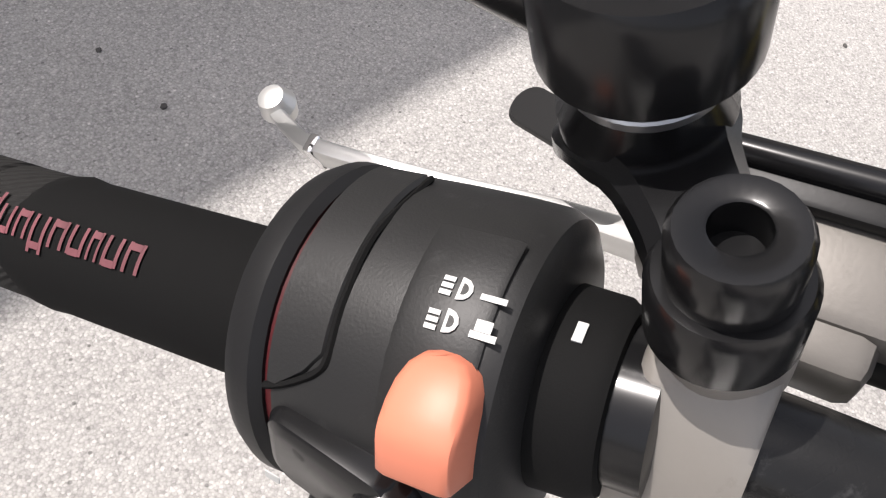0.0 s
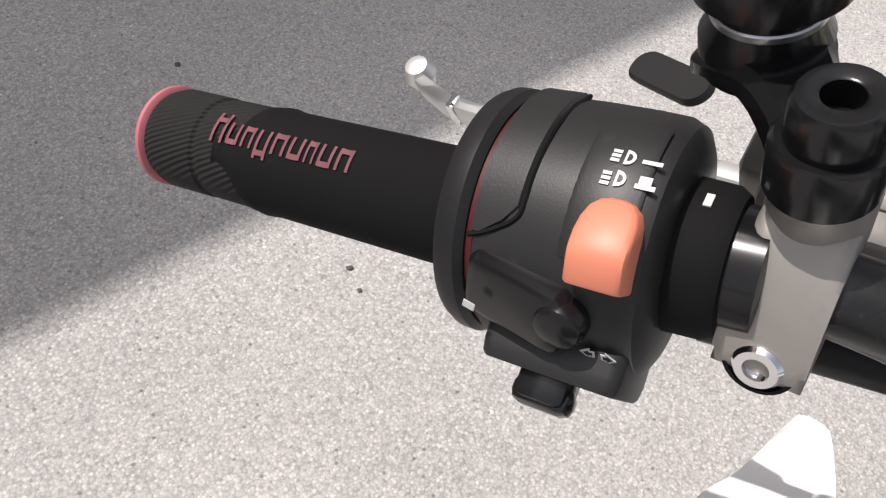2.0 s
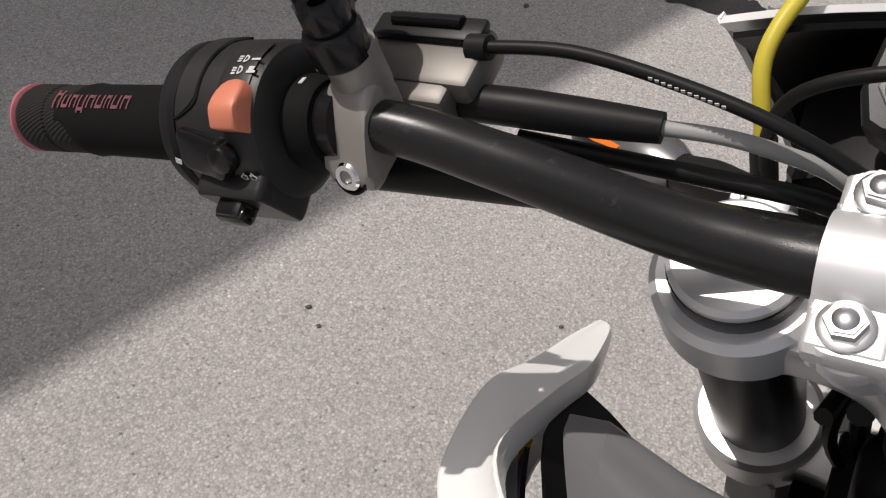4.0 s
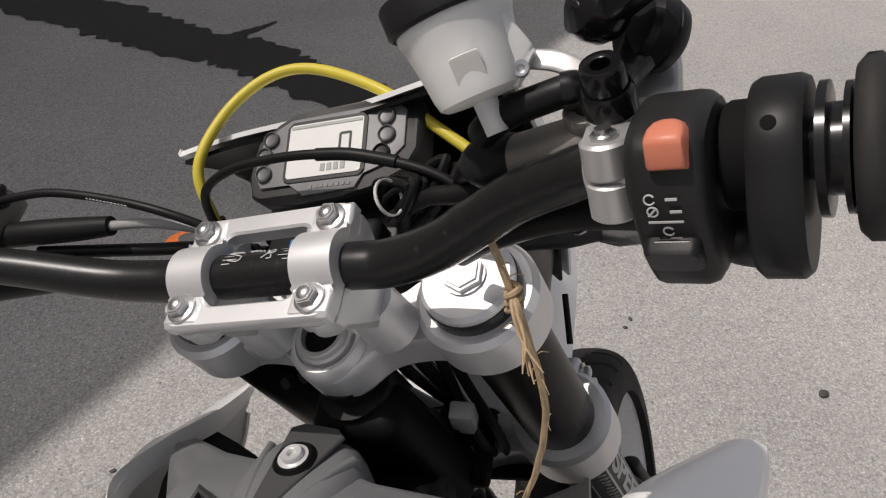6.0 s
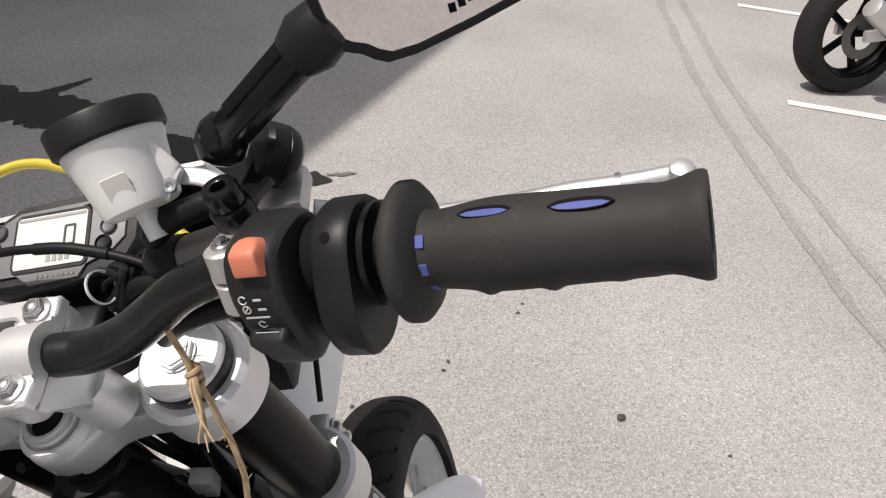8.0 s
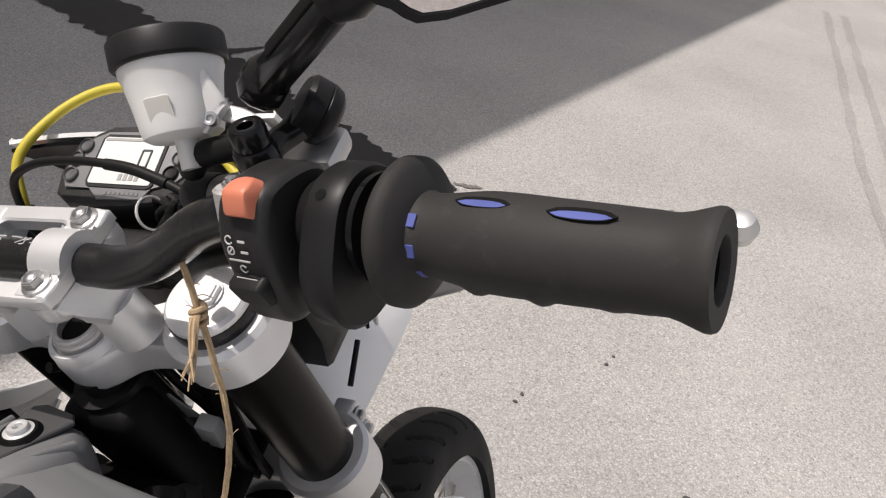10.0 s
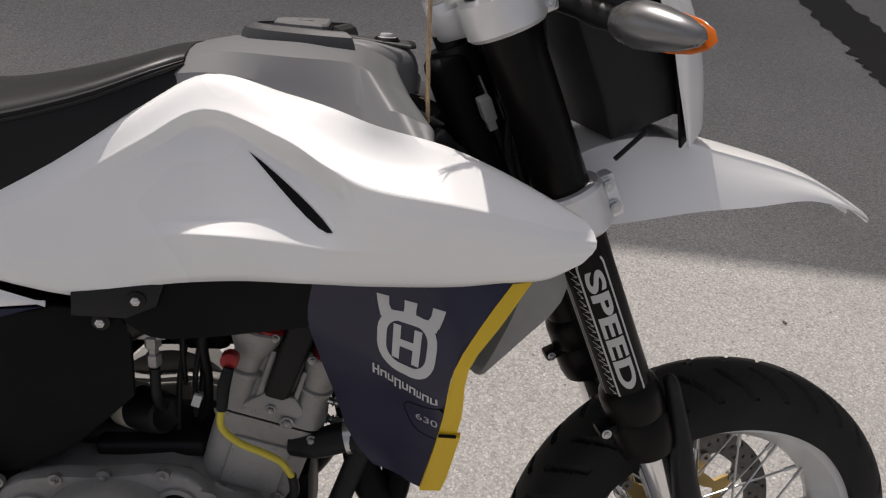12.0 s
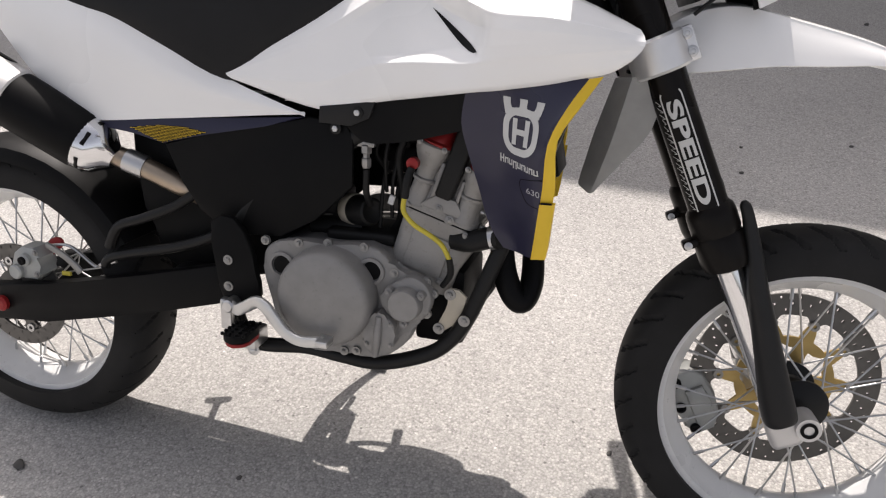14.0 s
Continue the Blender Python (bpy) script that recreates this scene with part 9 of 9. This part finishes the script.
# ---- the second motorcycle, parked across the yard in a marked bay ----
def second_bike():
    b = new("motorcycle")
    tagged(b, "parked dark motorcycle with a silver exhaust between white bay lines", "motorcycle")
    b.matrix_world = pose(5.16, -1.42, 0, 0, 0, -66) @ Matrix.Rotation(radians(-8), 4, "X")
    m_blk, m_sil = M_FRAME, M_STEEL
    for x, nm in ((0.0, "rear_wheel"), (1.42, "front_wheel")):
        w = group(nm, b)
        mm = Matrix.Translation((x, 0, 0.31))
        part("tyre", tyre_bm(0.31, 0.085 if x == 0 else 0.062, 0.222, 26, 0.0, 96, 18), M_TYRE, w, "", mm, 30)
        part("rim", rim_bm(0.226, 0.07 if x == 0 else 0.05), M_DARK, w, "dark cast rim", mm)
        for k in range(5):
            part("rim_spoke", box(0.20, 0.03, 0.035, 0.006), M_DARK, w, "", mm @ Matrix.Rotation(2 * math.pi * k / 5, 4, "Y") @ Matrix.Translation((0.105, 0, 0)))
        part("brake_disc", disc_bm(0.07, 0.12 if x == 0 else 0.15, 0.005, 24, 2), M_DISC, w, "", mm @ Matrix.Translation((0, -0.09, 0)))
        part("caliper", box(0.08, 0.04, 0.06, 0.01), M_ALU, w, "", mm @ Matrix.Translation((0.09 if x == 0 else -0.12, -0.095, 0.09)))
    part("swingarm", join(*[at(box(0.56, 0.035, 0.06, 0.008), Matrix.Translation((0.27, s * 0.115, 0.34)) @ Matrix.Rotation(radians(-6), 4, "Y")) for s in (-1, 1)]), M_ALU, b, "silver swingarm")
    part("silencer", join(at(lathe([(0.02, -0.03), (0.045, 0.0), (0.058, 0.04), (0.058, 0.36), (0.05, 0.40), (0.03, 0.405)], 32), axis_frame((0.24, -0.20, 0.27), (-0.18, -0.23, 0.52)))), M_ALU, b, "silver silencer")
    part("silencer_strap", at(lathe([(0.060, 0.0), (0.060, 0.02)], 32), axis_frame((0.07, -0.2122, 0.371), (-0.18, -0.23, 0.52))), m_sil, b)
    part("exhaust_pipe", tube([(0.25, -0.199, 0.265), (0.36, -0.185, 0.21), (0.55, -0.16, 0.17), (0.80, -0.14, 0.18), (0.98, -0.10, 0.26), (1.0, -0.06, 0.45)], 0.024, 16, 5), M_CHROME, b)
    part("engine", join(at(box(0.36, 0.30, 0.28, 0.03, 3), Matrix.Translation((0.72, 0, 0.40))), at(box(0.20, 0.26, 0.24, 0.02, 3), Matrix.Translation((0.82, 0, 0.60)) @ Matrix.Rotation(radians(20), 4, "Y"))), M_ENGINE, b, "cast alloy engine")
    part("clutch_cover", at(lathe([(0.11, 0.0), (0.10, 0.04), (0.06, 0.055), (0.0, 0.056)], 32), Matrix.Translation((0.66, -0.14, 0.38)) @ Matrix.Rotation(radians(90), 4, "X")), M_ALU, b)
    part("frame_plate", join(*[at(box(0.10, 0.02, 0.22, 0.01), Matrix.Translation((0.50, s * 0.13, 0.44))) for s in (-1, 1)]), M_ALU, b, "silver footrest plate")
    part("footpeg", box(0.04, 0.10, 0.025, 0.005), M_HOSE, b, "", Matrix.Translation((0.52, -0.19, 0.36)))
    part("tank", loft([[(x, y * w, z0 + z * h) for y, z in ((0.16, 0), (0.20, 0.5), (0.14, 1.0), (0.0, 1.12), (-0.14, 1.0), (-0.20, 0.5), (-0.16, 0))] for x, w, h, z0 in ((0.52, 0.7, 0.16, 0.74), (0.66, 0.95, 0.24, 0.74), (0.86, 1.1, 0.26, 0.74), (1.0, 0.8, 0.20, 0.76))], 3), M_GLOSS, b, "gloss black tank")
    part("seat", loft([[(x, y * w, z0 + z * 0.09) for y, z in ((0.14, 0), (0.15, 0.6), (0.08, 1.0), (-0.08, 1.0), (-0.15, 0.6), (-0.14, 0))] for x, w, z0 in ((-0.22, 0.6, 0.86), (0.0, 0.9, 0.80), (0.3, 1.0, 0.74), (0.54, 0.8, 0.74))], 3), M_SEAT, b, "black seat")
    part("tail", loft([[(x, y * w, z) for y, z in ((0.10, z0), (0.12, z0 + 0.08), (-0.12, z0 + 0.08), (-0.10, z0))] for x, w, z0 in ((-0.34, 0.5, 0.84), (-0.1, 0.9, 0.76), (0.3, 1.0, 0.68))], 2), M_GLOSS, b, "black tail")
    for s in (-1, 1):
        part("fork_leg", tube([(1.42, s * 0.10, 0.31), (1.12, s * 0.10, 0.98)], 0.027, 16, 1), M_ALU, b)
    part("handlebar", tube([(1.0, 0.36, 1.05), (1.08, 0.15, 1.04), (1.1, 0, 1.02), (1.08, -0.15, 1.04), (1.0, -0.36, 1.05)], 0.014, 12, 5), M_BAR, b)
    part("headlight", at(lathe([(0.0, -0.08), (0.08, -0.06), (0.10, 0.03), (0.0, 0.04)], 28), Matrix.Translation((1.22, 0, 0.88)) @ Matrix.Rotation(radians(90), 4, "Y")), M_BLACK, b)
    part("side_stand", tube([(0.60, 0.14, 0.26), (0.58, 0.30, 0.045)], 0.012, 10, 1), M_FRAME, b)


second_bike()
strip("parking_line", [(6.80, -1.06), (6.74, -1.6), (6.66, -2.9)], [0.085] * 3, 0.004, M_PAINT, "worn white painted parking line", "road marking", 0.06, 7)
strip("parking_line", [(8.75, -1.08), (8.70, -1.6), (8.62, -2.9)], [0.085] * 3, 0.004, M_PAINT, "worn white painted parking line", "road marking", 0.06, 9)
